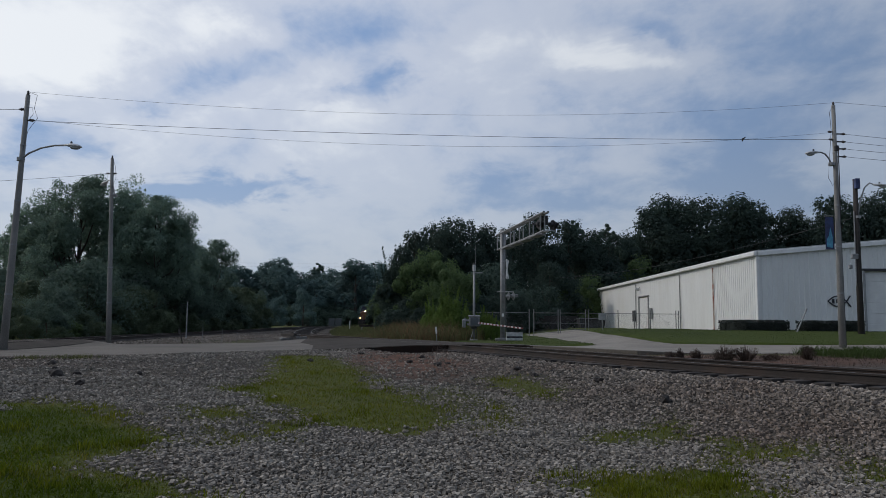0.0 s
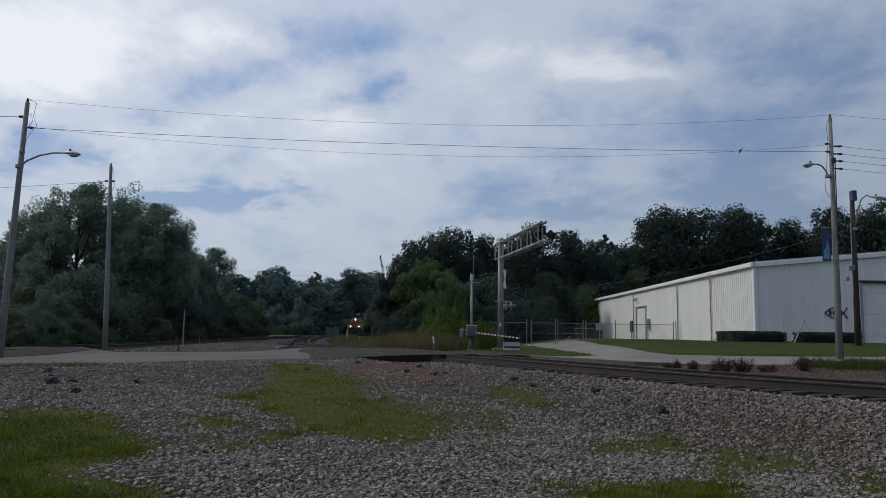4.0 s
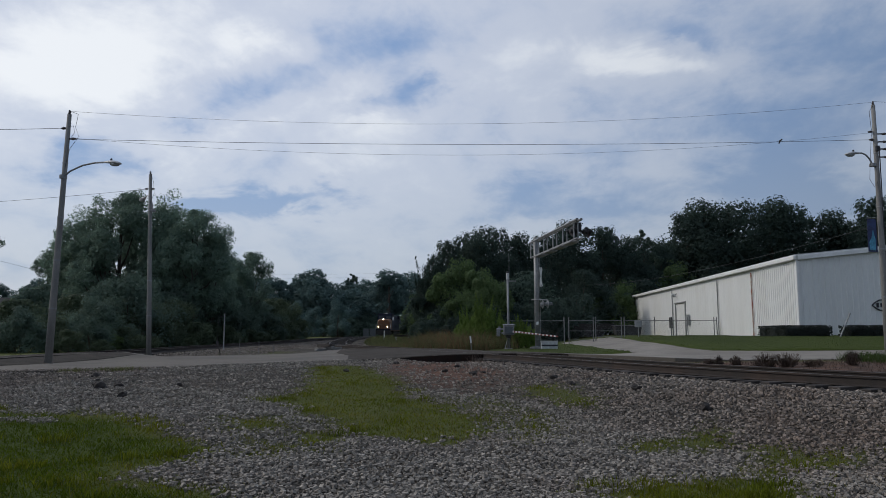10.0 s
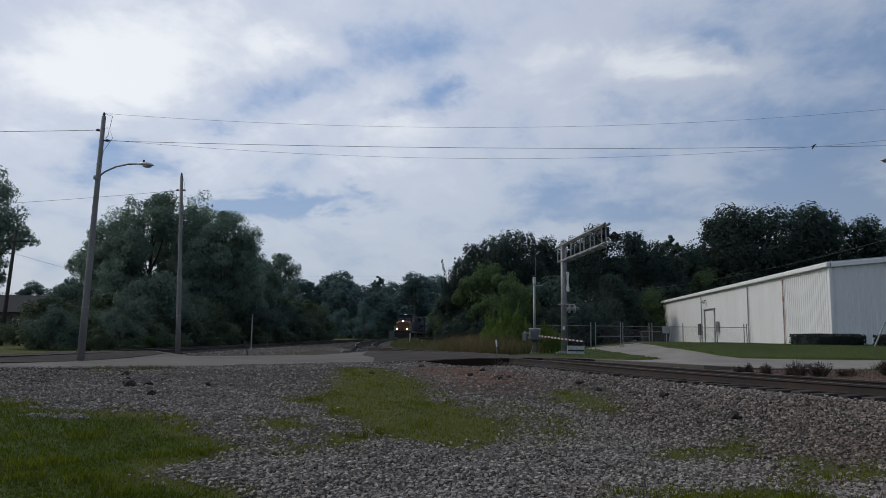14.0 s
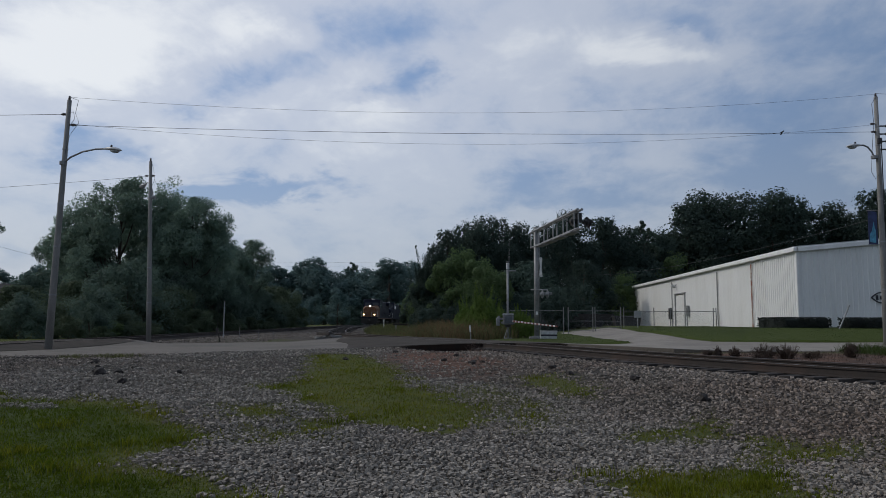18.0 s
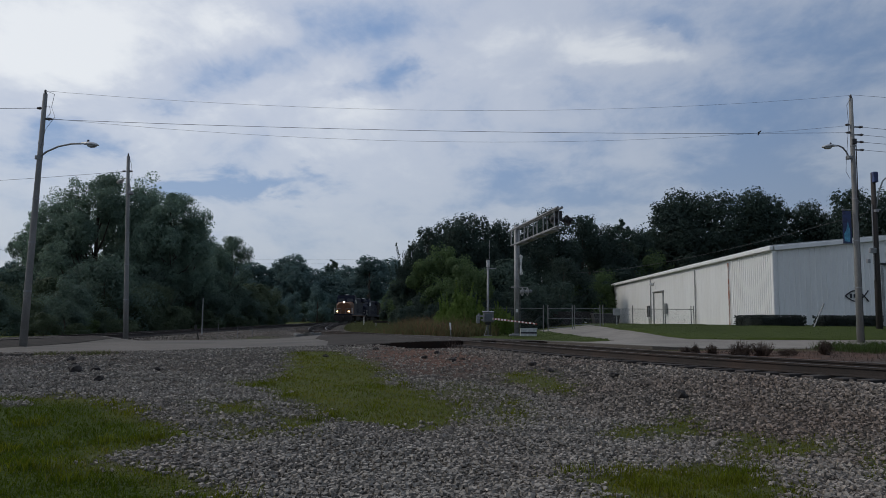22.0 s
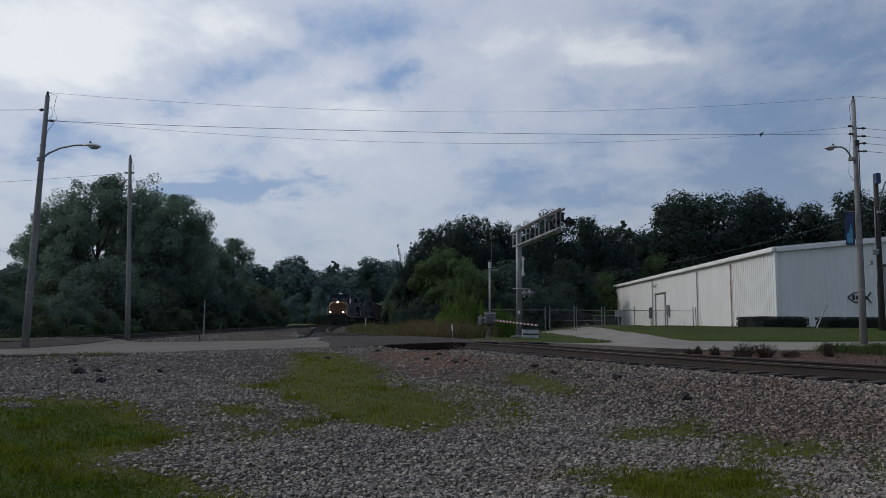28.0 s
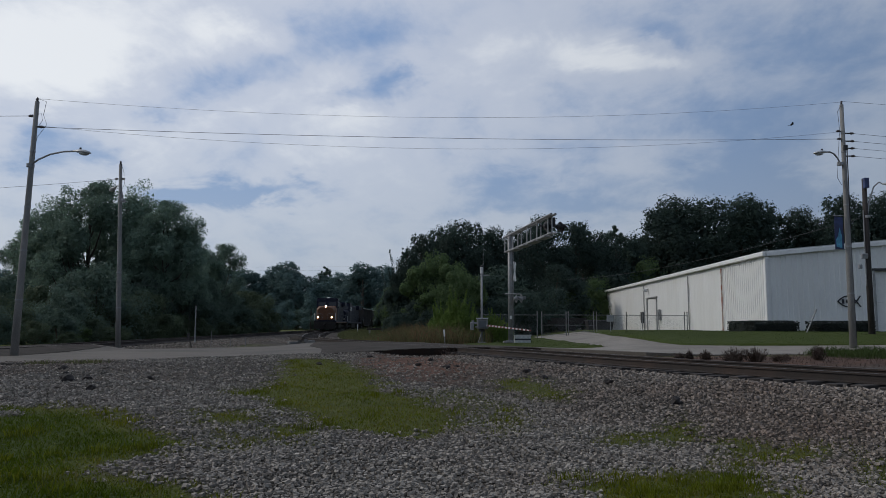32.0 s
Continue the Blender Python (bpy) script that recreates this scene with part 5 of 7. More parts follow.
gate = thing("crossing_gate", "railway crossing gate with its striped arm lowered", "crossing gate", Matrix.Translation((2.0, 46.0, 0.70)))
part("mast", rod((0, 0, 0), (0, 0, 4.35), 0.075, 0.07, 12), M_GALV, gate, "grey steel mast", True)
part("cap", rod((0, 0, 4.33), (0, 0, 4.72), 0.105, 0.10, 12), M_LAMP, gate, "pale bell housing")
part("bell", lathe([(0.03, 0.0), (0.13, 0.03), (0.12, 0.07), (0.02, 0.11)], 12), M_DARK, gate).matrix_basis = pose(0, 0, 4.72)
part("sign_bracket", box((0.2, 0, 4.22), (0.62, 0.07, 0.07), bevel=0.01), M_GALV, gate)
part("mechanism", box((0.02, -0.02, 1.18), (0.66, 0.52, 0.62), bevel=0.05), M_FENCE, gate, "grey gate mechanism housing")
part("housing_lid", box((0.02, -0.02, 1.52), (0.72, 0.58, 0.06), rx=4, bevel=0.015), M_GALV, gate)
part("mechanism_bracket", box((0.0, 0.0, 0.80), (0.34, 0.3, 0.16), bevel=0.02), M_DARK, gate)
part("counterweight", box((-0.62, -0.28, 1.06), (0.22, 0.16, 0.5), rx=6, bevel=0.03), M_GALV, gate, "pale steel counterweight")
part("cable_conduit", tube([(0.12, -0.2, 0.0), (0.14, -0.26, 0.5), (0.1, -0.24, 0.9)], 0.025, 6), M_DARK, gate)
part("mechanism_door", box((0.02, -0.285, 1.18), (0.48, 0.03, 0.42), bevel=0.01), M_GREY_CASE, gate)
part("counterweight", box((-0.55, 0.25, 1.2), (0.16, 0.3, 0.42), bevel=0.03), M_FENCE, gate)
part("counterweight_arm", box((-0.3, 0.1, 1.25), (0.6, 0.08, 0.12), bevel=0.01), M_GALV, gate)
part("crank", rod((-0.42, 0.0, 1.0), (0.42, 0.0, 1.0), 0.06, seg=10), M_GALV, gate)
part("foot", box((0, 0, 0.0), (0.5, 0.5, 0.16), bevel=0.02), M_CONCRETE_POLE, gate)
part("stay", rod((-0.25, -0.1, 0.0), (-0.05, 0.0, 0.6), 0.025, seg=6), M_GALV, gate)
part("antenna", rod((0.1, 0.2, 4.2), (0.1, 0.2, 6.0), 0.012, seg=5), M_GALV, gate)
a0, a1 = Vector((0.25, -0.25, 1.10)), Vector((2.32, -6.6, 0.80))
n = 26
barrier = new("barrier_arm")
barrier.parent = gate
tagged(barrier, "red and white striped gate arm")
for k in range(n):
    p0, p1 = a0.lerp(a1, k / n), a0.lerp(a1, (k + 1) / n)
    c = (p0 + p1) / 2
    d = p1 - p0
    part("stripe", box(c, (0.045 - 0.0005 * k, d.length * 0.999, 0.11 - 0.0015 * k), rz=math.degrees(math.atan2(d.y, d.x)) - 90, rx=math.degrees(math.asin(d.z / d.length)), bevel=0.006), (M_LAMP, M_RED)[k % 2], barrier)
for u in (0.45, 0.72, 0.98):
    part("arm_light", box(a0.lerp(a1, u) + Vector((0, 0, 0.14)), (0.1, 0.12, 0.12), bevel=0.02), M_DARK, barrier)

cabinet = thing("barrier_box", "low white box with a dark stripe in the verge", "equipment box", Matrix.Translation((4.25, 43.4, ground_z(4.25, 43.4))))
part("body", box((0, 0, 0.28), (0.95, 0.35, 0.42), bevel=0.02), M_LAMP, cabinet)
part("stripe", box((0, -0.18, 0.27), (0.93, 0.012, 0.10)), M_SIGN, cabinet, "dark stripe")
part("lid", box((0, 0, 0.51), (1.0, 0.4, 0.05), bevel=0.01), M_LAMP, cabinet)

marker = thing("marker_post", "short white-topped marker post at the crossing", "post", Matrix.Translation((-0.28, 38.6, ground_z(-0.28, 38.6))))
part("post", rod((0.05, 0, -0.1), (0, 0, 0.75), 0.02, seg=8), M_GALV, marker)
part("plate", box((-0.005, -0.025, 0.76), (0.085, 0.012, 0.36), ry=-5, bevel=0.004), M_WHITE, marker, "white reflective plate")

for x, y, w, h, label in ((-27.6, 186, 1.5, 1.9, "blue-grey relay cabinet"), (-25.9, 186, 1.5, 1.9, "blue-grey relay cabinet")):
    c = thing("relay_cabinet", label + " beside the far track", "cabinet", Matrix.Translation((x, y, ground_z(x, y))), "relay cabinets")
    part("body", box((0, 0, h / 2 + 0.15), (w, 0.6, h), bevel=0.02), M_GREY_CASE, c)
    part("door", box((0, -0.31, h / 2 + 0.15), (w * 0.86, 0.03, h * 0.88), bevel=0.01), M_GREY_CASE, c)
    part("plinth", box((0, 0, 0.05), (w * 1.05, 0.7, 0.25)), M_CONCRETE_POLE, c)
low = thing("low_barrier", "low weathered timber beam on posts in the weeds", "barrier", Matrix.Translation((-7.2, 78.0, ground_z(-7.2, 78))))
part("beam", box((0, 0, 0.75), (3.0, 0.25, 0.2), bevel=0.03), M_TIE, low)
for x in (-1.2, 0.2, 1.2):
    part("post", box((x, 0, 0.32), (0.2, 0.2, 0.7), bevel=0.02), M_CONCRETE_POLE, low)
w_post = thing("whistle_post", "small white post beside the curve", "post", Matrix.Translation((-11.4, 92.0, ground_z(-11.4, 92))))
part("post", box((0, 0, 0.6), (0.12, 0.1, 1.3), bevel=0.01), M_WHITE, w_post)

rng_pile = random.Random(3)
# added heap of beams stands in for pale curved guard rails at the switch
pile = thing("sleeper_pile", "heap of pale beams in place of the switch's guard rails", "timber pile", Matrix.Translation((-9.6, 48.0, ground_z(-9.6, 48.0))))
for k in range(7):
    part("sleeper", box((rng_pile.uniform(-0.4, 0.4), rng_pile.uniform(-0.5, 0.5), 0.1 + 0.13 * (k // 3)), (0.22, 1.9, 0.17), rz=rng_pile.uniform(-50, 50), rx=rng_pile.uniform(-6, 6), bevel=0.015), M_CONCRETE_POLE if k % 3 else M_TIE, pile)

# ---- the warehouse ----
BX, BY, BZ, EAVE, LONG, WIDE, RISE = 17.92, 41.8, 1.30, 5.91, 42.2, 26.0, 1.25
hall = thing("warehouse", "long white ribbed-metal warehouse with a low gable", "building")


def ribbed(length, top_at, pitch=0.3, rib=0.035):
    """A sheet-metal wall along x from 0, its face towards -y, with upright ribs; top_at(x) is its upper edge."""
    bm = bmesh.new()
    xs = []
    k = 0
    while k * pitch < length:
        for o, d in ((0.0, 0.0), (pitch * 0.72, 0.0), (pitch * 0.80, -rib), (pitch * 0.92, -rib)):
            if k * pitch + o < length:
                xs.append((k * pitch + o, d))
        k += 1
    xs.append((length, 0.0))
    low = [bm.verts.new((x, d, 0)) for x, d in xs]
    high = [bm.verts.new((x, d, top_at(x))) for x, d in xs]
    for i in range(len(xs) - 1):
        bm.faces.new((low[i], low[i + 1], high[i + 1], high[i]))
    back_l, back_h = [bm.verts.new((x, 0.12, 0)) for x in (0, length)], [bm.verts.new((x, 0.12, top_at(x))) for x in (0, length)]
    bm.faces.new((back_l[1], back_l[0], back_h[0], back_h[1]))
    return bm


TALL = EAVE - BZ
gable = lambda x: TALL + RISE * (1 - abs(x - WIDE / 2) / (WIDE / 2))
door_x0, door_x1, door_top = 6.05, 10.8, 3.62
wall_f = part("wall_front", ribbed(door_x0, gable), M_WALL, hall, "white ribbed front wall in shade")
wall_f.matrix_basis = pose(BX, BY, BZ)
w2 = part("wall_front", ribbed(WIDE - door_x1, lambda x: gable(x + door_x1)), M_WALL, hall)
w2.matrix_basis = pose(BX + door_x1, BY, BZ)
lintel = part("wall_front", ribbed(door_x1 - door_x0, lambda x: gable(x + door_x0) - door_top - 0.08), M_WALL, hall)
lintel.matrix_basis = pose(BX + door_x0, BY, BZ + door_top + 0.08)
# side wall in bays, with the goods door left open to the leaf behind
D0, D1, DT = 22.1, 25.3, 3.0
bays = [0.0, 6.7, 13.5, D0]
for a, b in zip(bays, bays[1:]):
    part("wall_side", ribbed(b - a - 0.02, lambda x: TALL, 0.3 if a == 0 else 0.6, 0.035 if a == 0 else 0.012), M_WALL, hall).matrix_basis = pose(BX, BY + b, BZ, 0, 0, -90)
part("wall_side", ribbed(D1 - D0, lambda x: TALL - DT, 0.6, 0.012), M_WALL, hall).matrix_basis = pose(BX, BY + D1, BZ + DT, 0, 0, -90)
part("wall_side", ribbed(LONG - D1, lambda x: TALL, 0.6, 0.012), M_WALL, hall).matrix_basis = pose(BX, BY + LONG, BZ, 0, 0, -90)
part("wall_back", box((BX + WIDE / 2, BY + LONG, BZ + TALL / 2), (WIDE, 0.12, TALL)), M_WALL, hall)
part("wall_side", box((BX + WIDE, BY + LONG / 2, BZ + TALL / 2), (0.12, LONG, TALL)), M_WALL, hall)
for sx in (0, 1):
    bm = bmesh.new()
    x0, x1 = (BX - 0.18, BX + WIDE / 2) if sx == 0 else (BX + WIDE + 0.18, BX + WIDE / 2)
    q = [(x0, BY - 0.15, EAVE + 0.02), (x1, BY - 0.15, EAVE + RISE + 0.03), (x1, BY + LONG + 0.1, EAVE + RISE + 0.03), (x0, BY + LONG + 0.1, EAVE + 0.02)]
    lo = [bm.verts.new(p) for p in q]
    hi = [bm.verts.new((p[0], p[1], p[2] + 0.08)) for p in q]
    bm.faces.new(lo)
    bm.faces.new(hi[::-1])
    for i in range(4):
        j = (i + 1) % 4
        bm.faces.new((lo[i], lo[j], hi[j], hi[i]))
    bmesh.ops.recalc_face_normals(bm, faces=bm.faces[:])
    part("roof", bm, M_ROOF, hall, "pale metal roof slope")
part("gutter", box((BX - 0.16, BY + LONG / 2 - 0.03, EAVE - 0.07), (0.2, LONG + 0.3, 0.24), bevel=0.03), M_TRIM, hall, "white eaves gutter")
slope = math.degrees(math.atan2(RISE, WIDE / 2))
half = math.hypot(RISE, WIDE / 2)
for s, cx in ((1, BX + WIDE / 4), (-1, BX + WIDE * 0.75)):
    part("fascia", box((cx, BY - 0.11, EAVE + RISE / 2 - 0.07), (half, 0.14, 0.26), ry=-s * slope, bevel=0.02), M_TRIM, hall, "white verge trim")
part("corner_trim", box((BX - 0.02, BY - 0.05, BZ + TALL / 2 - 0.1), (0.16, 0.12, TALL - 0.25), bevel=0.015), M_TRIM, hall)
part("corner_trim", box((BX - 0.04, BY + LONG, BZ + TALL / 2 - 0.1), (0.14, 0.14, TALL - 0.25), bevel=0.015), M_DARK, hall)
for y, mat in ((6.7, M_RUSTLINE), (13.5, M_BOX), (26.1, M_BOX)):
    part("downpipe", box((BX - 0.09, BY + y, BZ + TALL / 2 - 0.15), (0.08, 0.08, TALL - 0.4), bevel=0.015), mat, hall)
part("door_leaf", box((BX + 0.03, BY + (D0 + D1) / 2, BZ + DT / 2 - 0.02), (0.06, D1 - D0 - 0.2, DT - 0.05), bevel=0.01), M_DOORW, hall, "white goods door leaf")
for y in (D0 + 0.07, D1 - 0.08):
    part("door_jamb", box((BX - 0.03, BY + y, BZ + DT / 2), (0.14, 0.14, DT), bevel=0.01), M_BOX, hall)
part("door_head", box((BX - 0.03, BY + (D0 + D1) / 2, BZ + DT + 0.07), (0.16, D1 - D0 + 0.2, 0.10), bevel=0.01), M_BOX, hall)
big = part("garage_door", box((BX + (door_x0 + door_x1) / 2, BY + 0.14, BZ + door_top / 2), (door_x1 - door_x0, 0.05, door_top)), M_DOORW, hall, "white sectional garage door")
for k in range(1, 7):
    part("door_panel", box((BX + (door_x0 + door_x1) / 2, BY + 0.105, BZ + (k - 0.5) * door_top / 6), (door_x1 - door_x0 - 0.06, 0.03, door_top / 6 - 0.025), bevel=0.008), M_DOORW, big)
part("garage_header", box((BX + (door_x0 + door_x1) / 2, BY - 0.05, BZ + door_top + 0.06), (door_x1 - door_x0 + 0.2, 0.14, 0.13)), M_DARK, hall, "dark door header")
part("garage_jamb", box((BX + door_x0 - 0.03, BY - 0.05, BZ + door_top / 2), (0.1, 0.12, door_top)), M_BOX, hall)
part("wall_lamp", box((BX - 0.3, BY + 24.8, BZ + 3.75), (0.4, 0.3, 0.22), ry=20, bevel=0.04), M_LAMP, hall, "small floodlight on the wall")
part("lamp_bracket", rod((BX, BY + 24.8, BZ + 3.9), (BX - 0.25, BY + 24.8, BZ + 3.8), 0.03, seg=6), M_DARK, hall)
part("meter_box", box((BX - 0.16, BY + 26.5, BZ + 1.35), (0.2, 0.6, 1.0), bevel=0.02), M_DARK, hall, "dark electricity meter box")
part("meter_box", box((BX - 0.16, BY + 21.1, BZ + 1.5), (0.2, 0.45, 0.9), bevel=0.02), M_BOX, hall, "grey electricity box")
# the painted emblem: two crossing curves with plain bars inside
fx, fz = BX + 4.60, 3.18
emblem = new("wall_emblem")
emblem.parent = hall
tagged(emblem, "black painted outline emblem of two curves")
for s in (-1, 1):
    pts = [(fx - 0.68 + 1.28 * u, BY - 0.05, fz + s * (0.29 * math.sin(math.pi * u / 0.82) if u < 0.82 else -(u - 0.82) * 1.7)) for u in np.linspace(0, 1, 26)]
    part("curve", tube(pts, 0.035, 6), M_SIGN, emblem)
for k in range(3):
    part("bar", box((fx - 0.38 + 0.22 * k, BY - 0.05, fz), (0.13, 0.02, 0.26 - 0.05 * k)), M_SIGN, emblem)
part("slab", box((BX + WIDE / 2, BY + LONG / 2, BZ - 0.25), (WIDE + 0.1, LONG + 0.1, 0.6)), M_CONCRETE_POLE, hall, "concrete floor slab")


def hedge(x0, y0, blocks, label):
    z = ground_z(x0, y0) - 0.08
    ob = thing("clipped_hedge", label, "hedge", Matrix.Translation((x0, y0, z)), "hedges by the warehouse")
    rng = np.random.default_rng(int(x0 * 10))
    cc, rr = [], []
    for ax, ay, sx, sy, h in blocks:
        part("core", box((ax + sx / 2, ay + sy / 2, h / 2 - 0.1), (sx - 0.1, sy - 0.1, h + 0.1), bevel=0.08), M_HEDGE, ob)
        for _ in range(int(110 * sx * sy) + 40):
            p = np.array([ax + rng.uniform(0, sx), ay + rng.uniform(0, sy), rng.uniform(0.05, h)])
            k = rng.integers(3)
            if k == 0:
                p[0] = ax + (0.0 if rng.random() < 0.5 else sx)
            elif k == 1:
                p[1] = ay
            else:
                p[2] = h
            cc.append(p)
            rr.append(0.06)
    v, f = leaf_cloud(cc, rr, 14, 0.035, rng)
    sheet("foliage", v, f, M_HEDGE, ob)
    return ob


hedge(15.75, 38.6, [(0, 0, 2.35, 1.0, 0.6), (0, 1.0, 0.95, 2.6, 0.6)], "low dark clipped hedge wrapped round the warehouse corner")
hedge(18.95, 38.6, [(0, 0, 3.1, 1.0, 0.6)], "low dark clipped hedge along the warehouse front")
pipe = thing("leaning_pole", "pale leaning pole stuck in the lawn", "pole", Matrix.Translation((17.65, 37.0, ground_z(17.65, 37.0))))
part("pole", rod((0, 0, -0.2), (0.68, 0.1, 1.15), 0.035, seg=8), M_GALV, pipe)

# ---- the yard fence ----
FY = 55.0


def fence_run(x0, x1, y, tall, label, posts, top=True, gatelike=False):
    ob = thing("chain_link_gate" if gatelike else "chain_link_fence", label, "gate" if gatelike else "fence", group="yard fence")
    zz = lambda x: ground_z(x, y)
    top_z = 2.62
    for x in posts:
        part("post", rod((x, y, zz(x) - 0.2), (x, y, top_z + 0.22), 0.035, seg=8), M_FENCE, ob)
        part("post_cap", ball((x, y, top_z + 0.23), (0.045, 0.045, 0.04), 1), M_FENCE, ob)
    part("top_rail", rod((x0, y, top_z), (x1, y, top_z), 0.021, seg=6), M_FENCE, ob)
    if gatelike:
        part("bottom_rail", rod((x0, y, zz(x1) + 0.12), (x1, y, zz(x1) + 0.12), 0.021, seg=6), M_FENCE, ob)
        part("middle_rail", rod((x0, y, top_z - 0.75), (x1, y, top_z - 0.75), 0.018, seg=6), M_FENCE, ob)
    verts, faces = [], []
    step = 0.11
    for k in range(int((x1 - x0) / step)):
        for s in (-1, 1):
            xa = x0 + k * step
            xb = xa + s * tall * 0.9
            za, zb = zz(xa) + 0.05, top_z
            if xb < x0 or xb > x1:
                u = ((x0 if xb < x0 else x1) - xa) / (xb - xa)
                xb, zb = xa + (xb - xa) * u, za + (zb - za) * u
            i = len(verts)
            r = 0.0035
            verts += [(xa - r, y + 0.004 * s, za), (xa + r, y + 0.004 * s, za), (xb + r, y + 0.004 * s, zb), (xb - r, y + 0.004 * s, zb)]
            faces.append((i, i + 1, i + 2, i + 3))
    tagged(sheet("chain_link", verts, faces, M_FENCE, ob), "galvanised chain-link mesh")
    return ob


fence_run(10.85, 17.6, FY, 1.72, "galvanised chain-link fence meeting the warehouse wall", (10.9, 13.1, 14.3, 15.5, 17.4, 17.6))
fence_run(8.75, 10.7, FY - 0.15, 1.75, "closed chain-link driveway gate leaf", (8.78, 10.66), gatelike=True)
fence_run(6.8, 8.65, FY - 0.15, 1.75, "closed chain-link driveway gate leaf", (6.82, 8.62), gatelike=True)
fence_run(2.4, 6.55, FY, 1.72, "galvanised chain-link fence beside the driveway", (2.4, 4.4, 6.5))
sign = thing("yard_sign", "small pale sign on a short post by the gate", "sign", Matrix.Translation((11.7, 54.0, ground_z(11.7, 54))))
part("post", rod((0, 0, -0.1), (0, 0, 0.7), 0.035, seg=7), M_GALV, sign)
part("board", box((0, -0.04, 0.95), (0.55, 0.03, 0.5), bevel=0.01), M_BOX, sign)
bin_ = thing("waste_container", "low dark waste container behind the fence", "container", Matrix.Translation((13.3, 66.0, ground_z(13.3, 66))))
part("body", extrude_outline([(-1.0, -0.06), (1.0, -0.06), (1.15, 0.75), (-1.15, 0.75)], 1.5), M_DARK, bin_)
part("lid", box((0, 0, 0.80), (2.35, 1.6, 0.08), rx=2, bevel=0.01), M_DARK, bin_)
truck = thing("flat_trailer", "low pale flat trailer parked in the yard", "trailer", Matrix.Translation((10.6, 68.0, ground_z(10.6, 68))))
part("bed", box((0, 0, 0.75), (3.6, 1.8, 0.18), bevel=0.02), M_GRIME, truck)
for x in (-0.5, 0.5):
    part("wheel", rod((x, -0.95, 0.36), (x, -0.75, 0.36), 0.36, seg=16), M_BLACK, truck)
part("side_board", box((0, -0.9, 1.0), (3.6, 0.05, 0.35), bevel=0.01), M_GRIME, truck)
part("drawbar", rod((-1.8, 0, 0.65), (-2.8, 0, 0.5), 0.05, seg=6), M_DARK, truck)

# ---- the house far off ----
house = thing("house", "dark brown house with a shingle roof behind trees", "house", pose(-74, 112, ground_z(-74, 112), 0, 0, 15))
part("wall", box((0, 0, 1.8), (11, 8, 3.8)), M_BRICK, house)
bm = extrude_outline([(-4.6, 3.6), (4.6, 3.6), (0, 6.4)], 11.8, "x")
part("roof", bm, M_SHINGLE, house, "dark shingle gable roof")
for x in (-3.6, -1.2, 1.2, 3.6):
    w = part("window", box((x, -4.02, 1.9), (1.0, 0.06, 1.4)), M_WHITE, house)
    part("pane", box((x, -4.06, 1.9), (0.84, 0.03, 1.24)), M_SCREEN, w)
part("porch", box((0, -5.0, 0.3), (6, 2, 0.3)), M_CONCRETE_POLE, house)


# ---- the train ----
def curve_at(s):
    """Place and heading on the main track, s metres along it."""
    i = min(max(s / 0.5, 0), len(MAIN) - 2.001)
    k = int(i)
    p = MAIN[k] + (MAIN[k + 1] - MAIN[k]) * (i - k)
    return Vector((p[0], p[1], float(rail_z(p[1]))))


def wheelset(parent, y, radius, mat):
    ws = new("wheelset")
    ws.parent = parent
    ws.matrix_basis = pose(0, y, radius)
    tagged(ws, "steel axle with two wheels")
    part("axle", rod((-0.85, 0, 0), (0.85, 0, 0), 0.08, seg=10), mat, ws)
    for x in (-0.75, 0.75):
        bm = rod((x - 0.065, 0, 0), (x + 0.065, 0, 0), radius, seg=22)
        s = 1 if x > 0 else -1
        add_rod(bm, (x - s * 0.085, 0, 0), (x - s * 0.055, 0, 0), radius + 0.028, seg=22)
        for k in range(3):
            a = k * math.tau / 3
            add_rod(bm, (x + s * 0.06, 0.28 * math.cos(a), 0.28 * math.sin(a)), (x + s * 0.075, 0.28 * math.cos(a), 0.28 * math.sin(a)), 0.07, seg=8)
        part("wheel", bm, mat, ws)
    return ws


def bogie(parent, y, axles, radius, length):
    bm = bmesh.new()
    for x in (-1.05, 1.05):
        add_box(bm, (x, y, radius + 0.12), (0.16, length, 0.28), bevel=0.04)
        for a in axles:
            add_box(bm, (x, y + a, radius), (0.24, 0.36, 0.34), bevel=0.04)
            add_rod(bm, (x, y + a + 0.28, radius - 0.05), (x, y + a + 0.28, radius + 0.35), 0.08, seg=8)
    add_box(bm, (0, y, radius + 0.15), (2.1, 0.5, 0.3), bevel=0.04)
    part("bogie_frame", bm, M_GRIME, parent, "grimy cast bogie frame")
    return [wheelset(parent, y + a, radius, M_GRIME) for a in axles]


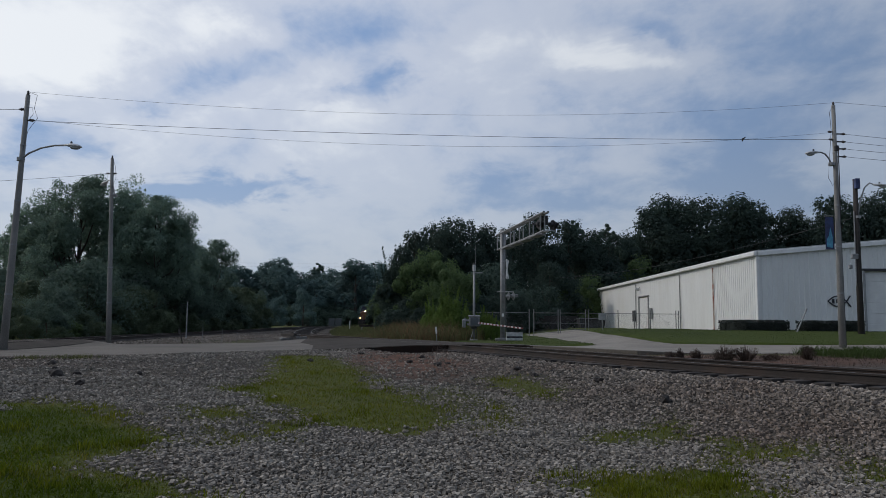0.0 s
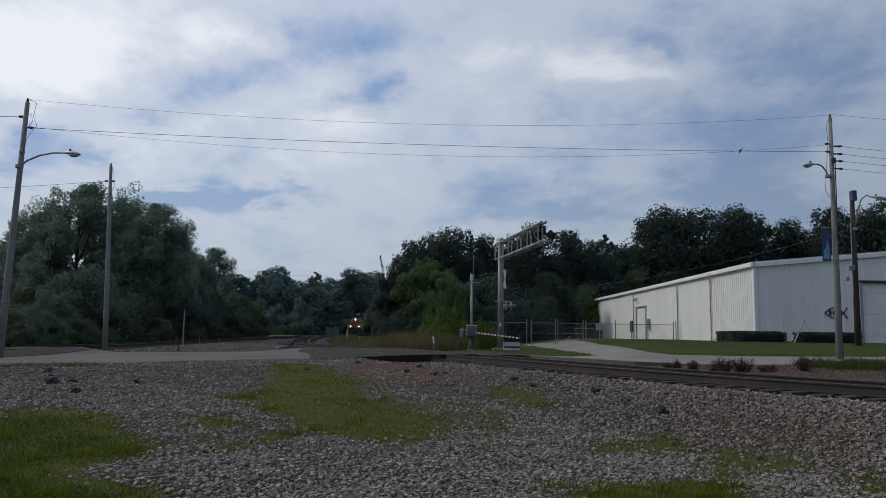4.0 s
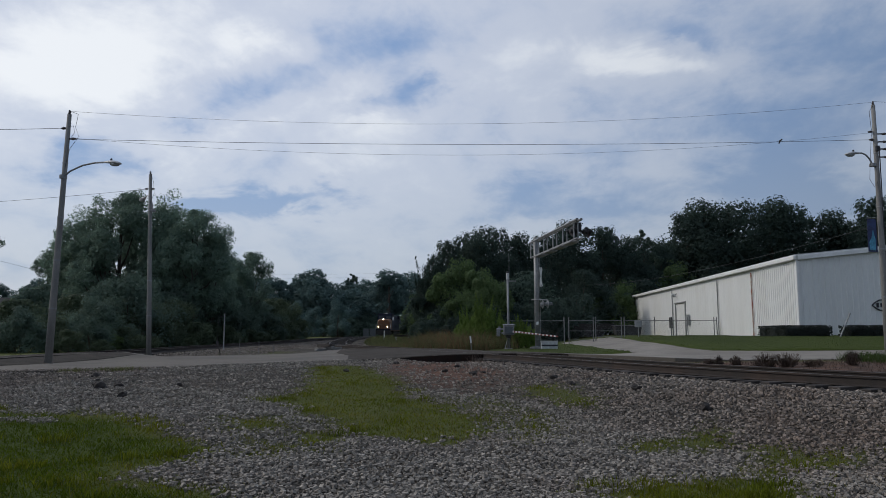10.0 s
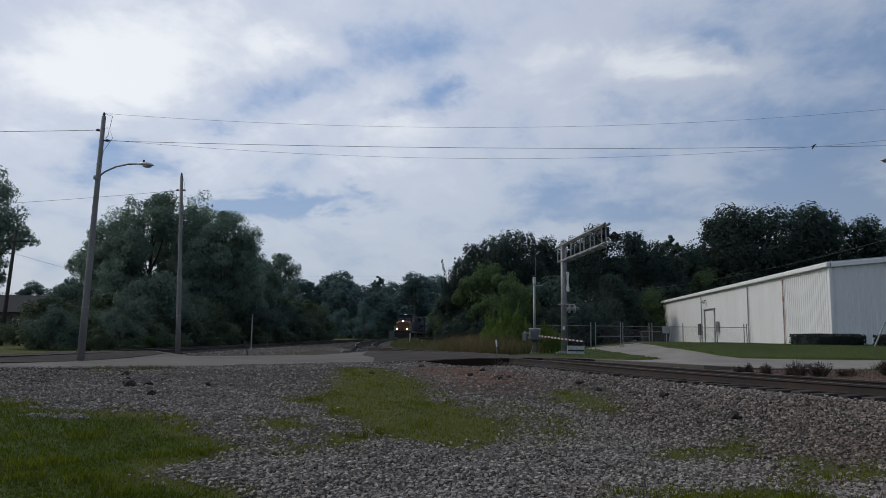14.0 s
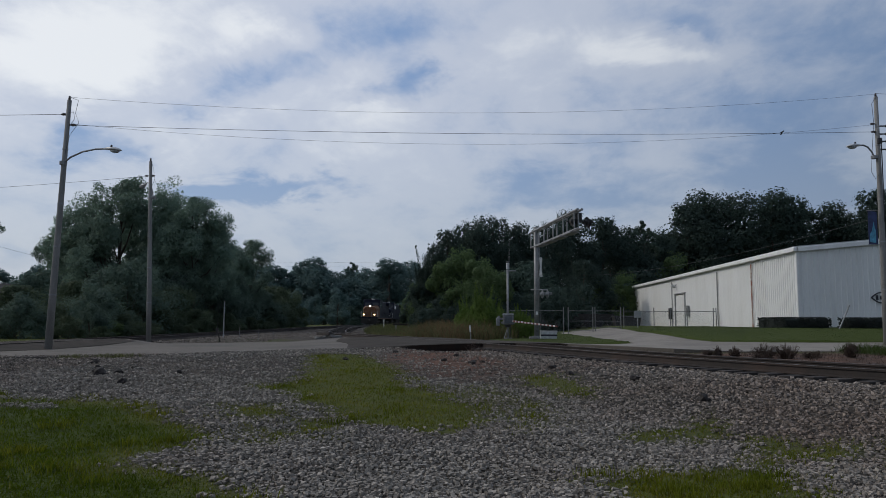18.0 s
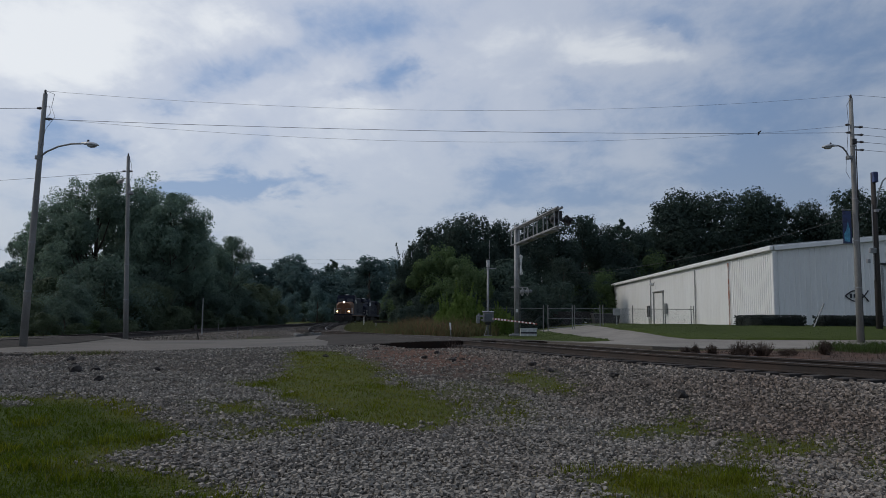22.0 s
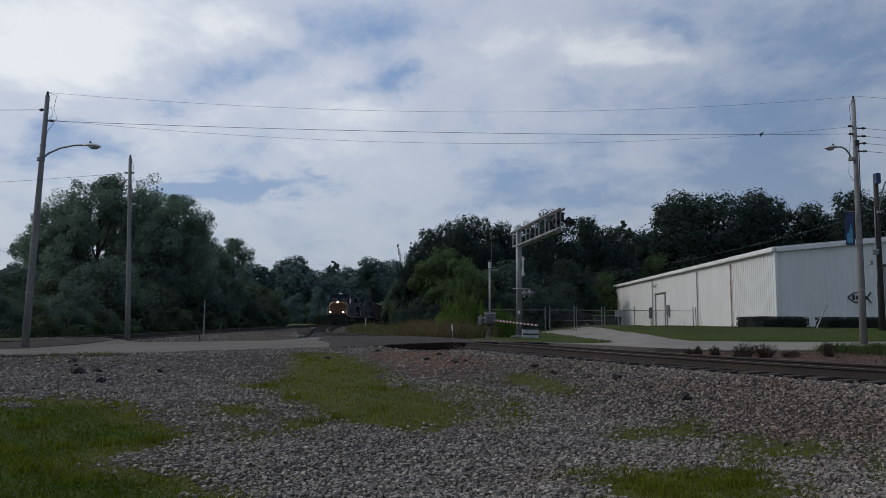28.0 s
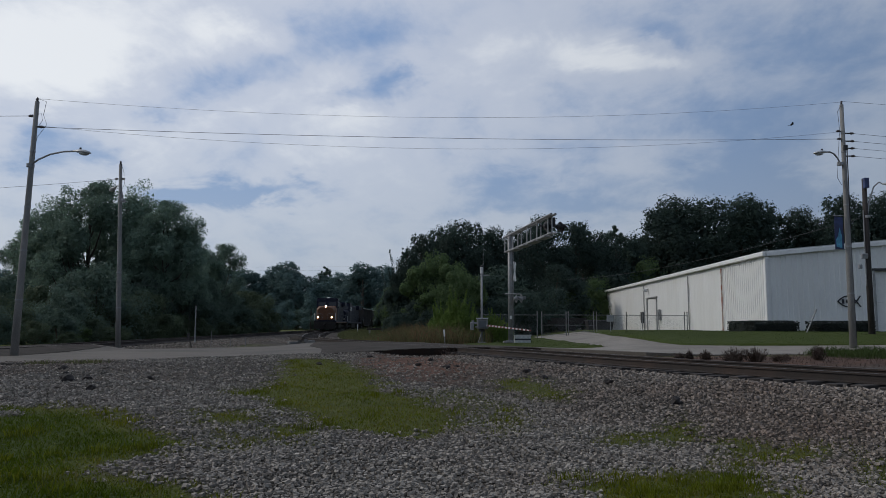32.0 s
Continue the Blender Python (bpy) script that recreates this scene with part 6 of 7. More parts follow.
def locomotive(label, lit):
    """A wide-cab diesel, 22 m long, its nose towards +y, rail tops at z = 0, its front coupler near y = 11."""
    loco = thing("locomotive", label, "locomotive", group="train")
    front, tail = M_YELLOW if lit else M_BLUE, M_BLUE
    # nose: slanted on top and narrowed in front
    bm = bmesh.new()
    rows = ((7.6, 1.48, 3.50), (8.9, 1.36, 3.40), (9.75, 1.12, 3.28))
    rings = [[bm.verts.new(p) for p in ((-w, y, 1.45), (w, y, 1.45), (w, y, h - 0.35), (w - 0.35, y, h), (-w + 0.35, y, h), (-w, y, h - 0.35))] for y, w, h in rows]
    for a, b in zip(rings, rings[1:]):
        for k in range(6):
            bm.faces.new((a[k], a[(k + 1) % 6], b[(k + 1) % 6], b[k]))
    bm.faces.new(rings[0])
    bm.faces.new(rings[-1][::-1])
    bmesh.ops.recalc_face_normals(bm, faces=bm.faces[:])
    bmesh.ops.bevel(bm, geom=[e for e in bm.edges], offset=0.05, segments=2, affect="EDGES")
    part("nose", bm, front, loco, "orange-yellow sloped nose")
    part("nose_door", box((0.0, 9.79, 2.25), (0.62, 0.04, 1.25), bevel=0.03), front, loco)
    # cab: yellow lower face, navy above
    cab = extrude_outline([(4.9, 1.45), (7.75, 1.45), (7.75, 3.45), (7.45, 4.3), (7.1, 4.58), (4.9, 4.58)], 3.0, "x")
    bmesh.ops.bevel(cab, geom=cab.edges[:], offset=0.06, segments=2, affect="EDGES")
    part("cab", cab, tail, loco, "navy cab")
    part("cab_face", box((0, 7.70, 3.30), (2.6, 0.10, 0.42), bevel=0.02), front, loco, "orange-yellow cab face")
    part("cab_roof", box((0, 6.05, 4.60), (2.9, 2.5, 0.16), bevel=0.06), tail, loco, "navy cab roof")
    part("brow", box((0, 7.38, 4.34), (2.5, 0.12, 0.34), rx=17, bevel=0.03), tail, loco, "navy band above the windscreens")
    for x in (-0.72, 0.72):
        part("windscreen", box((x, 7.63, 3.80), (1.08, 0.05, 0.62), rx=17, bevel=0.03), M_SCREEN, loco, "dark windscreen")
    for x in (-1.51, 1.51):
        for y in (5.5, 6.6):
            part("side_window", box((x, y, 3.65), (0.03, 0.85, 0.75), bevel=0.012), M_SCREEN, loco)
    part("headlight_housing", box((-0.0, 9.45, 3.26), (0.42, 0.55, 0.66), bevel=0.06), front, loco)
    head = M_HEADLIGHT if lit else M_LAMP
    for z in (3.12, 3.40):
        part("headlight", rod((0.0, 9.70, z), (0.0, 9.745, z), 0.12, seg=16), head, loco, "lit headlight" if lit else "")
    for x in (-0.95, 0.95):
        part("ditch_light_box", box((x, 10.45, 1.86), (0.34, 0.3, 0.34), bevel=0.04), M_GRIME, loco)
        part("ditch_light", rod((x, 10.60, 1.86), (x, 10.64, 1.86), 0.12, seg=16), M_DITCH if lit else M_LAMP, loco, "lit ditch light" if lit else "")
    # hood, radiator and roof gear
    part("hood", box((0, -2.6, 2.95), (1.95, 15.0, 2.95), bevel=0.10), tail, loco, "navy engine hood")
    part("radiator", box((0, -8.2, 4.15), (3.0, 4.0, 0.75), bevel=0.08), tail, loco)
    for y in np.arange(-9.6, 4.2, 1.15):
        for x in (-0.985, 0.985):
            part("hood_door", box((x, y, 2.6), (0.03, 1.0, 1.7), bevel=0.01), tail, loco)
    for y in (-3.8, 0.8):
        part("roof_fan", lathe([(0.55, 0.0), (0.55, 0.14), (0.45, 0.2)], 16), M_GRIME, loco).matrix_basis = pose(0, y, 4.40)
    part("exhaust", box((0, 2.6, 4.55), (0.9, 0.6, 0.3), bevel=0.04), M_GRIME, loco)
    part("horn", rod((0.3, 4.3, 4.62), (0.3, 4.9, 4.62), 0.05, 0.10, 10), M_LAMP, loco)
    part("antenna_dome", ball((0, 5.8, 4.72), (0.35, 0.35, 0.12)), M_WHITE, loco, "white antenna dome")
    # deck, pilot, steps, tank
    part("deck", box((0, -0.2, 1.35), (3.05, 21.0, 0.22), bevel=0.03), tail, loco, "navy walkway deck")
    part("sill_stripe", box((0, -0.2, 1.20), (3.07, 20.6, 0.09)), front, loco)
    for y, s in ((10.35, 1), (-10.75, -1)):
        part("pilot", extrude_outline([(-1.5, 1.3), (1.5, 1.3), (1.45, 0.35), (0.5, 0.18), (-0.5, 0.18), (-1.45, 0.35)], 0.25), M_GRIME, loco, "dark snow pilot").matrix_basis = pose(0, y, 0)
        part("coupler", box((0, y + s * 0.45, 0.88), (0.3, 0.8, 0.3), bevel=0.05), M_GRIME, loco)
    for x in (-1.35, 1.35):
        for k in range(4):
            part("step", box((x, 10.1, 0.45 + 0.27 * k), (0.35, 0.3, 0.04)), M_GRIME, loco)
        for y0, y1 in ((9.9, 10.5), (-10.5, 4.6)):
            bm = bmesh.new()
            for y in np.arange(y0, y1 + 0.01, (y1 - y0) / max(1, round((y1 - y0) / 1.9))):
                add_rod(bm, (x * 1.08, y, 1.4), (x * 1.08, y, 2.4), 0.018, seg=6)
            add_rod(bm, (x * 1.08, y0, 2.4), (x * 1.08, y1, 2.4), 0.018, seg=6)
            part("handrail", bm, M_WHITE if y0 > 5 else tail, loco)
    bm = bmesh.new()
    for x in (-1.1, -0.4, 0.4, 1.1):
        add_rod(bm, (x, 10.45, 1.4), (x, 10.45, 2.35), 0.018, seg=6)
    add_rod(bm, (-1.1, 10.45, 2.35), (-0.4, 10.45, 2.35), 0.018, seg=6)
    add_rod(bm, (0.4, 10.45, 2.35), (1.1, 10.45, 2.35), 0.018, seg=6)
    part("front_handrail", bm, M_GALV, loco)
    part("fuel_tank", box((0, 0, 0.78), (2.5, 5.6, 0.95), bevel=0.18), M_GRIME, loco)
    sets = bogie(loco, 6.9, (-1.9, 0.0, 1.9), 0.53, 5.0) + bogie(loco, -6.9, (-1.9, 0.0, 1.9), 0.53, 5.0)
    return loco, sets, 0.53, 6.9, 11.0


def hopper(label):
    car = thing("hopper_wagon", label, "railway wagon", group="train")
    bm = extrude_outline([(-7.0, 2.1), (-4.6, 0.75), (4.6, 0.75), (7.0, 2.1), (7.0, 4.15), (-7.0, 4.15)], 2.95, "x")
    part("body", bm, M_CAR, car, "grimy dark steel hopper body")
    for y in np.arange(-6.6, 6.7, 1.2):
        for x in (-1.53, 1.53):
            low_z = 0.85 if abs(y) < 4.6 else 2.1
            part("rib", box((x, y, (low_z + 4.1) / 2), (0.12, 0.10, 4.1 - low_z), bevel=0.01), M_CAR, car)
    for x in (-1.5, 1.5):
        part("top_chord", box((x, 0, 4.2), (0.16, 14.1, 0.14), bevel=0.02), M_GALV, car, "pale steel top chord")
    for y in (-7.0, 7.0):
        part("end_chord", box((0, y, 4.2), (3.1, 0.14, 0.14), bevel=0.02), M_CAR, car)
        part("end_sill", box((0, y * 1.06, 1.15), (2.8, 0.6, 0.3), bevel=0.03), M_GRIME, car)
        part("coupler", box((0, y * 1.12, 0.88), (0.3, 0.8, 0.3), bevel=0.05), M_GRIME, car)
        for x in (-1.2, 1.2):
            part("ladder", box((x, y * 1.03, 2.6), (0.4, 0.05, 2.6)), M_CAR, car)
    part("centre_sill", box((0, 0, 1.0), (0.5, 14.6, 0.35)), M_GRIME, car)
    part("load", ball((0, 0, 4.0), (1.35, 6.6, 0.42)), M_ROCK, car, "dark heaped load")
    sets = bogie(car, 5.6, (-0.9, 0.9), 0.46, 2.6) + bogie(car, -5.6, (-0.9, 0.9), 0.46, 2.6)
    return car, sets, 0.46, 5.6, 7.9


TRAIN = [locomotive("orange-yellow and navy diesel locomotive with lights on", True), locomotive("grimy navy trailing locomotive, lights off", False)]
TRAIN += [hopper("dark grimy loaded hopper wagon of the train") for _ in range(3)]


# ---- the bird on the cable ----
u_b = 0.872
BIRD_AT = W2A.lerp(W2B, u_b) - Vector((0, 0, 4 * W2SAG * u_b * (1 - u_b)))
bird = thing("bird", "small dark bird perched on the cable, then flying off", "bird", Matrix.Translation(BIRD_AT))
body = ball((0, 0, 0.10), (0.13, 0.055, 0.06))
for v in body.verts:
    v.co.z += 0.35 * v.co.x
    v.co.y *= 1.0 - 0.25 * max(0, -v.co.x / 0.13)
bird.scale = (0.5, 0.5, 0.5)
part("body", body, M_BIRD, bird, "", True)
part("head", ball((0.12, 0, 0.19), (0.045, 0.04, 0.042)), M_BIRD, bird, "", True)
part("beak", rod((0.155, 0, 0.19), (0.205, 0, 0.185), 0.014, 0.002, 6), M_DARK, bird)
part("tail", extrude_outline([(-0.10, 0.06), (-0.26, -0.015), (-0.26, 0.005), (-0.10, 0.085)], 0.06), M_BIRD, bird)
for y in (-0.02, 0.02):
    part("leg", rod((0.01, y, 0.0), (0.0, y, 0.07), 0.006, seg=5), M_DARK, bird)
WINGS = []
for s in (-1, 1):
    bm = bmesh.new()
    pts = [(0.08, 0.0), (0.10, 0.12), (0.02, 0.30), (-0.05, 0.28), (-0.07, 0.12), (-0.06, 0.0)]
    a = [bm.verts.new((x, s * y, 0.006)) for x, y in pts]
    b = [bm.verts.new((x, s * y, -0.006)) for x, y in pts]
    bm.faces.new(a)
    bm.faces.new(b[::-1])
    for i in range(6):
        j = (i + 1) % 6
        bm.faces.new((a[i], b[i], b[j], a[j]))
    bmesh.ops.recalc_face_normals(bm, faces=bm.faces[:])
    w = part("wing", bm, M_BIRD, bird)
    WINGS.append((w, s))


# ---- small things on the ground ----
def stone_mesh(rng):
    c = np.array([(x, y, z) for x in (-1, 1) for y in (-1, 1) for z in (-1, 1)], float)
    return c * rng.uniform(0.55, 1.0, c.shape) * np.array([1, rng.uniform(0.6, 0.95), rng.uniform(0.45, 0.8)])


CUBE = np.array([(0, 1, 3, 2), (4, 6, 7, 5), (0, 4, 5, 1), (2, 3, 7, 6), (0, 2, 6, 4), (1, 5, 7, 3)])


def rock(name, x, y, r, seed, label, mat=None):
    rng = np.random.default_rng(seed)
    bm = bmesh.new()
    bmesh.ops.create_icosphere(bm, subdivisions=2, radius=1.0)
    for v in bm.verts:
        v.co *= 0.75 + 0.45 * noise.noise(v.co * 1.4 + Vector((seed, 0, 0)))
        v.co.z *= 0.7
        v.co *= r
    ob = part(name, bm, mat or M_ROCK, None)
    ob.matrix_basis = pose(x, y, ground_z(x, y) + r * 0.25, 0, 0, rng.uniform(0, 360))
    return tagged(ob, label, "rock", "loose rocks")


rock("rock", -8.05, 15.6, 0.21, 3, "dark angular rock lying on the gravel")
rock("rock", -7.78, 15.9, 0.13, 4, "dark angular rock lying on the gravel")
rock("rock", -7.05, 14.6, 0.13, 5, "dark clod lying on the gravel")
rock("rock", -6.6, 16.3, 0.10, 6, "dark clod lying on the gravel")
for k, (x, y) in enumerate(((6.1, 16.6), (7.3, 15.2), (5.2, 18.9), (0.9, 24.3), (-0.6, 23.1), (1.9, 18.5), (2.6, 17.6), (2.15, 17.2), (3.3, 15.6), (4.4, 14.4), (-0.9, 20.9), (-0.1, 19.9), (0.2, 20.6), (-2.6, 24.0), (3.9, 13.0), (-8.9, 17.2), (-3.6, 20.5), (-9.6, 18.4))):
    rock("rock", x, y, 0.08 + 0.03 * (k % 3), 20 + k, "small dark stone among the ballast")
for k, (x, y, a, s) in enumerate(((-1.85, 24.6, 20, 0.5), (-3.3, 24.9, -50, 0.4), (-0.62, 8.35, 12, 0.13), (-7.2, 16.9, 5, 0.2))):
    ob = part("litter", box((0, 0, 0.02), (s, 0.022 + 0.05 * s, 0.014), rz=a, bevel=0.004), M_LITTER, None)
    ob.matrix_basis = pose(x, y, ground_z(x, y) + 0.015)
    tagged(ob, "pale scrap lying on the dirt", "litter")


def blades(spots, height, width, rng, lean=0.5):
    """Grass blades at (x, y) spots: a bent strip of three triangles each."""
    n = len(spots)
    x, y = spots[:, 0], spots[:, 1]
    z = land(x, y)
    h = height * rng.uniform(0.45, 1.25, n)
    a, b = rng.uniform(0, math.tau, n), rng.uniform(0, math.tau, n)
    l = lean * h * rng.uniform(0.2, 1.0, n)
    w = width * rng.uniform(0.7, 1.3, n)
    dx, dy, wx, wy = np.cos(a) * l, np.sin(a) * l, np.cos(b) * w, np.sin(b) * w
    p0 = np.stack([x - wx, y - wy, z - 0.02], 1)
    p1 = np.stack([x + wx, y + wy, z - 0.02], 1)
    p2 = np.stack([x + dx * 0.35 + wx * 0.7, y + dy * 0.35 + wy * 0.7, z + h * 0.6], 1)
    p3 = np.stack([x + dx * 0.35 - wx * 0.7, y + dy * 0.35 - wy * 0.7, z + h * 0.6], 1)
    p4 = np.stack([x + dx + wx * 0.1, y + dy + wy * 0.1, z + h], 1)
    p5 = np.stack([x + dx - wx * 0.1, y + dy - wy * 0.1, z + h], 1)
    v = np.stack([p0, p1, p2, p3, p4, p5], 1).reshape(-1, 3)
    i = np.arange(n)[:, None] * 6
    return v, np.concatenate([i + np.array([0, 1, 2, 3]), i + np.array([3, 2, 4, 5])])


def scatter(n, x0, x1, y0, y1, rng):
    return np.stack([rng.uniform(x0, x1, n), rng.uniform(y0, y1, n)], 1)


def wedge(n, y0, y1, rng, power=1.0):
    """Places in the yard before the camera's standpoint, widening with distance."""
    y = y0 + (y1 - y0) * rng.uniform(0, 1, n) ** power
    return np.stack([rng.uniform(-1, 1, n) * (0.80 * y + 0.5), y], 1)


def yard_only(p):
    near = (p[:, 0] * 0.9 + (p[:, 1] - 29) * 0.42) < 1.9
    return p[near & ~inside(ROAD, p[:, 0], p[:, 1])]


def build_grass():
    rng = np.random.default_rng(8)
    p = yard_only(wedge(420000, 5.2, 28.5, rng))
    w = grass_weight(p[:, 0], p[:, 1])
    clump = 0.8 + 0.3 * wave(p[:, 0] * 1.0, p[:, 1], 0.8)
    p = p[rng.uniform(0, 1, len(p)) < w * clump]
    dry = rng.uniform(0, 1, len(p)) < 0.14 + 0.22 * wave(p[:, 0], p[:, 1], 1.9)
    tall = 0.046 * (0.9 + 0.32 * wave(p[:, 0], p[:, 1], 0.7) + 0.22 * wave(p[:, 0] + 5, p[:, 1], 2.4))
    lush = rng.uniform(0, 1, len(p)) < lush_weight(p[:, 0], p[:, 1])
    dry &= ~lush | (rng.uniform(0, 1, len(p)) < 0.12)
    v, f = blades(p[lush & ~dry], tall[lush & ~dry], 0.0058, rng, 1.9)
    tagged(sheet("lush_grass", v, f, M_LUSH), "deep green thick grass on the yard's edge, darkened as by lens vignetting", "grass", kind="stuff")
    dull = ~dry & ~lush
    v, f = blades(p[dull], tall[dull] * 0.9, 0.0056, rng, 1.8)
    tagged(sheet("grass", v, f, M_GRASS), "short rough green grass in patches on gravel", "grass", kind="stuff")
    v, f = blades(p[dry], tall[dry] * 1.2, 0.0055, rng, 1.6)
    tagged(sheet("dry_grass", v, f, M_DRY), "yellowed grass blades among the green", "grass", kind="stuff")
    # sparse tufts on the open gravel
    c = yard_only(wedge(260, 6.5, 24, rng))
    c = c[grass_weight(c[:, 0], c[:, 1]) > 0.12]
    p = np.repeat(c, 60, axis=0) + rng.normal(0, 0.12, (len(c) * 60, 2))
    v, f = blades(p, 0.11, 0.006, rng, 1.0)
    tagged(sheet("grass_tufts", v, f, M_GRASS), "taller tufts of green grass", "grass", kind="stuff")
    c = np.repeat(np.array([(-10.84, 21.6), (-10.5, 21.75), (-11.6, 21.0)]), 150, axis=0)
    v, f = blades(c + rng.normal(0, 0.22, c.shape), 0.12, 0.008, rng, 0.9)
    tagged(sheet("roadside_tuft", v, f, M_WEED_GREEN), "dull yellow-green tuft at the road's edge", "grass", kind="stuff")
    # lawn before the warehouse, verges and the side track's edge
    p = np.concatenate([scatter(38000, 3, 30, 25, 52, rng), scatter(9000, -46, -18, 36, 66, rng), scatter(5000, -18, -9, 36.5, 50, rng), scatter(8000, -14, 3, 43, 80, rng)])
    p = p[~inside(ROAD, p[:, 0], p[:, 1]) & (to_line(MAIN, p[:, 0], p[:, 1]) > 2.6) & (to_line(SIDE, p[:, 0], p[:, 1]) > 2.2)]
    p = p[(rng.uniform(0, 1, len(p)) < grass_weight(p[:, 0], p[:, 1])) & ~((p[:, 0] > BX - 0.1) & (p[:, 1] > BY - 0.1))]
    v, f = blades(p, 0.020, 0.012, rng, 2.2)
    tagged(sheet("lawn_grass", v, f, M_LAWN), "mown green lawn and verges", "grass", kind="stuff")
    # tall grass on the island round the pole
    c = scatter(22000, 12.5, 30, 22, 29, rng)
    c = c[~inside(ROAD, c[:, 0], c[:, 1]) & (to_line(MAIN, c[:, 0], c[:, 1]) > 4.5)]
    c = c[(c[:, 1] < 28.5) & (c[:, 1] + 0.25 * wave(c[:, 0], c[:, 1], 2.0) > 22.6)]
    v, f = blades(c, 0.26 + 0.1 * wave(c[:, 0], c[:, 1], 1.6), 0.012, rng, 1.2)
    tagged(sheet("verge_grass", v, f, M_LAWN), "long green grass round the pole", "grass", kind="stuff")


def build_weeds():
    rng = np.random.default_rng(9)
    p = scatter(60000, -9, 3.4, 42.8, 66, rng)
    p = p[~inside(ROAD, p[:, 0], p[:, 1]) & (to_line(MAIN, p[:, 0], p[:, 1]) > 2.3) & right_of_main(p[:, 0], p[:, 1])]
    lump = wave(p[:, 0], p[:, 1], 2.3)
    w = ss(3.2, 1.2, p[:, 0] + 0.2 * lump) * (0.5 + 0.4 * lump)
    p = p[(rng.uniform(0, 1, len(p)) < w) & ~((p[:, 0] > 0.9 + 0.2 * np.sin(p[:, 1] * 3)) & (p[:, 1] < 47.2))]
    # knee-high near the rails, chest-high towards the saplings
    tall = (0.28 + 0.95 * ss(-5.5, -2.0, p[:, 0] + 0.12 * (p[:, 1] - 45))) * (0.75 + 0.5 * wave(p[:, 0] + 2, p[:, 1], 1.7))
    g = rng.uniform(0, 1, len(p)) < 0.52 + 0.3 * ss(-3, -5.5, p[:, 0]) + 0.25 * ss(0.3, 1.2, p[:, 0]) + 0.25 * wave(p[:, 0] + 4, p[:, 1], 2.9)
    v, f = blades(p[~g], tall[~g] * 0.92, 0.013, rng, 1.1)
    tagged(sheet("brown_weeds", v, f, M_WEED), "tall brown and rusty weeds beside the crossing", "weeds", kind="stuff")
    v, f = blades(p[g], tall[g] * 0.85, 0.017, rng, 1.1)
    tagged(sheet("green_weeds", v, f, M_WEED_GREEN), "tall green weeds beside the crossing", "weeds", kind="stuff")
    p = scatter(16000, 4.5, 22, 18.5, 28, rng)
    d = to_line(MAIN, p[:, 0], p[:, 1])
    p = p[(d > 2.2) & ~inside(ROAD, p[:, 0], p[:, 1]) & right_of_main(p[:, 0], p[:, 1]) & (rng.uniform(0, 1, len(p)) < 0.45 + 0.5 * wave(p[:, 0], p[:, 1], 1.3))]
    v, f = blades(p, 0.10 * (0.8 + 0.5 * wave(p[:, 0] + 3, p[:, 1], 1.1)), 0.008, rng, 1.3)
    tagged(sheet("dry_verge_weeds", v, f, M_STALK), "low withered brown weeds between rails and road", "weeds", kind="stuff")
    p = scatter(14000, -16, -3, 60, 112, rng)
    d = to_line(MAIN, p[:, 0], p[:, 1])
    p = p[(d > 2.6) & (d < 9) & right_of_main(p[:, 0], p[:, 1])]
    d = to_line(MAIN, p[:, 0], p[:, 1])
    v, f = blades(p, (0.22 + 0.07 * np.minimum(d, 7)) * (0.8 + 0.5 * wave(p[:, 0], p[:, 1], 3.0)), 0.02, rng, 1.1)
    tagged(sheet("track_weeds", v, f, M_WEED_GREEN), "rough green weeds along the curve", "weeds", kind="stuff")


def dead_bush(x, y, h, w, seed, n=190, clumps=14):
    """A dry tangle of thin stalks."""
    rng = np.random.default_rng(seed)
    z = ground_z(x, y)
    ob = thing("dead_bush", "dry brown tangle of dead stalks by the rails", "dead bush", Matrix.Translation((x, y, z)), "dead bushes by the rails")
    bm = bmesh.new()
    for _ in range(n):
        a, q = rng.uniform(0, math.tau), rng.uniform(0, 1) ** 0.5
        foot = Vector((0.15 * w * q * math.cos(a), 0.15 * w * q * math.sin(a), -0.03))
        tip = Vector((w * q * math.cos(a + rng.normal(0, 0.3)) * 0.5, w * q * math.sin(a) * 0.5, h * rng.uniform(0.45, 1.0) * (1 - 0.35 * q)))
        mid = foot.lerp(tip, 0.55) + Vector(rng.normal(0, 0.05, 3))
        add_tube(bm, [foot, mid, tip], [0.006, 0.005, 0.003], 3)
    part("tangle", bm, M_STALK, ob)
    cc = [(w * 0.42 * rng.uniform(-1, 1), w * 0.42 * rng.uniform(-1, 1), h * rng.uniform(0.1, 0.7)) for _ in range(clumps)]
    v, f = leaf_cloud(cc, [0.08] * clumps, 14, 0.016, rng)
    sheet("withered_foliage", v, f, M_STALK, ob)
    return ob


for k, (x, y, h, w) in enumerate(((6.9, 22.4, 0.42, 0.30), (7.15, 22.3, 0.50, 0.20), (7.6, 22.2, 0.46, 0.30), (8.25, 21.6, 0.55, 0.75), (8.75, 21.4, 0.52, 0.7), (8.0, 21.3, 0.30, 0.5), (10.3, 20.9, 0.50, 0.42), (5.4, 23.8, 0.24, 0.6), (4.6, 25.4, 0.25, 0.5), (9.4, 21.2, 0.22, 0.6), (6.3, 23.0, 0.2, 0.4))):
    dead_bush(x, y, h, w, 40 + k)
dead_bush(-0.2, 26.9, 0.55, 0.5, 77, 12, 5)
dead_bush(0.1, 27.1, 0.5, 0.5, 78, 9, 4)


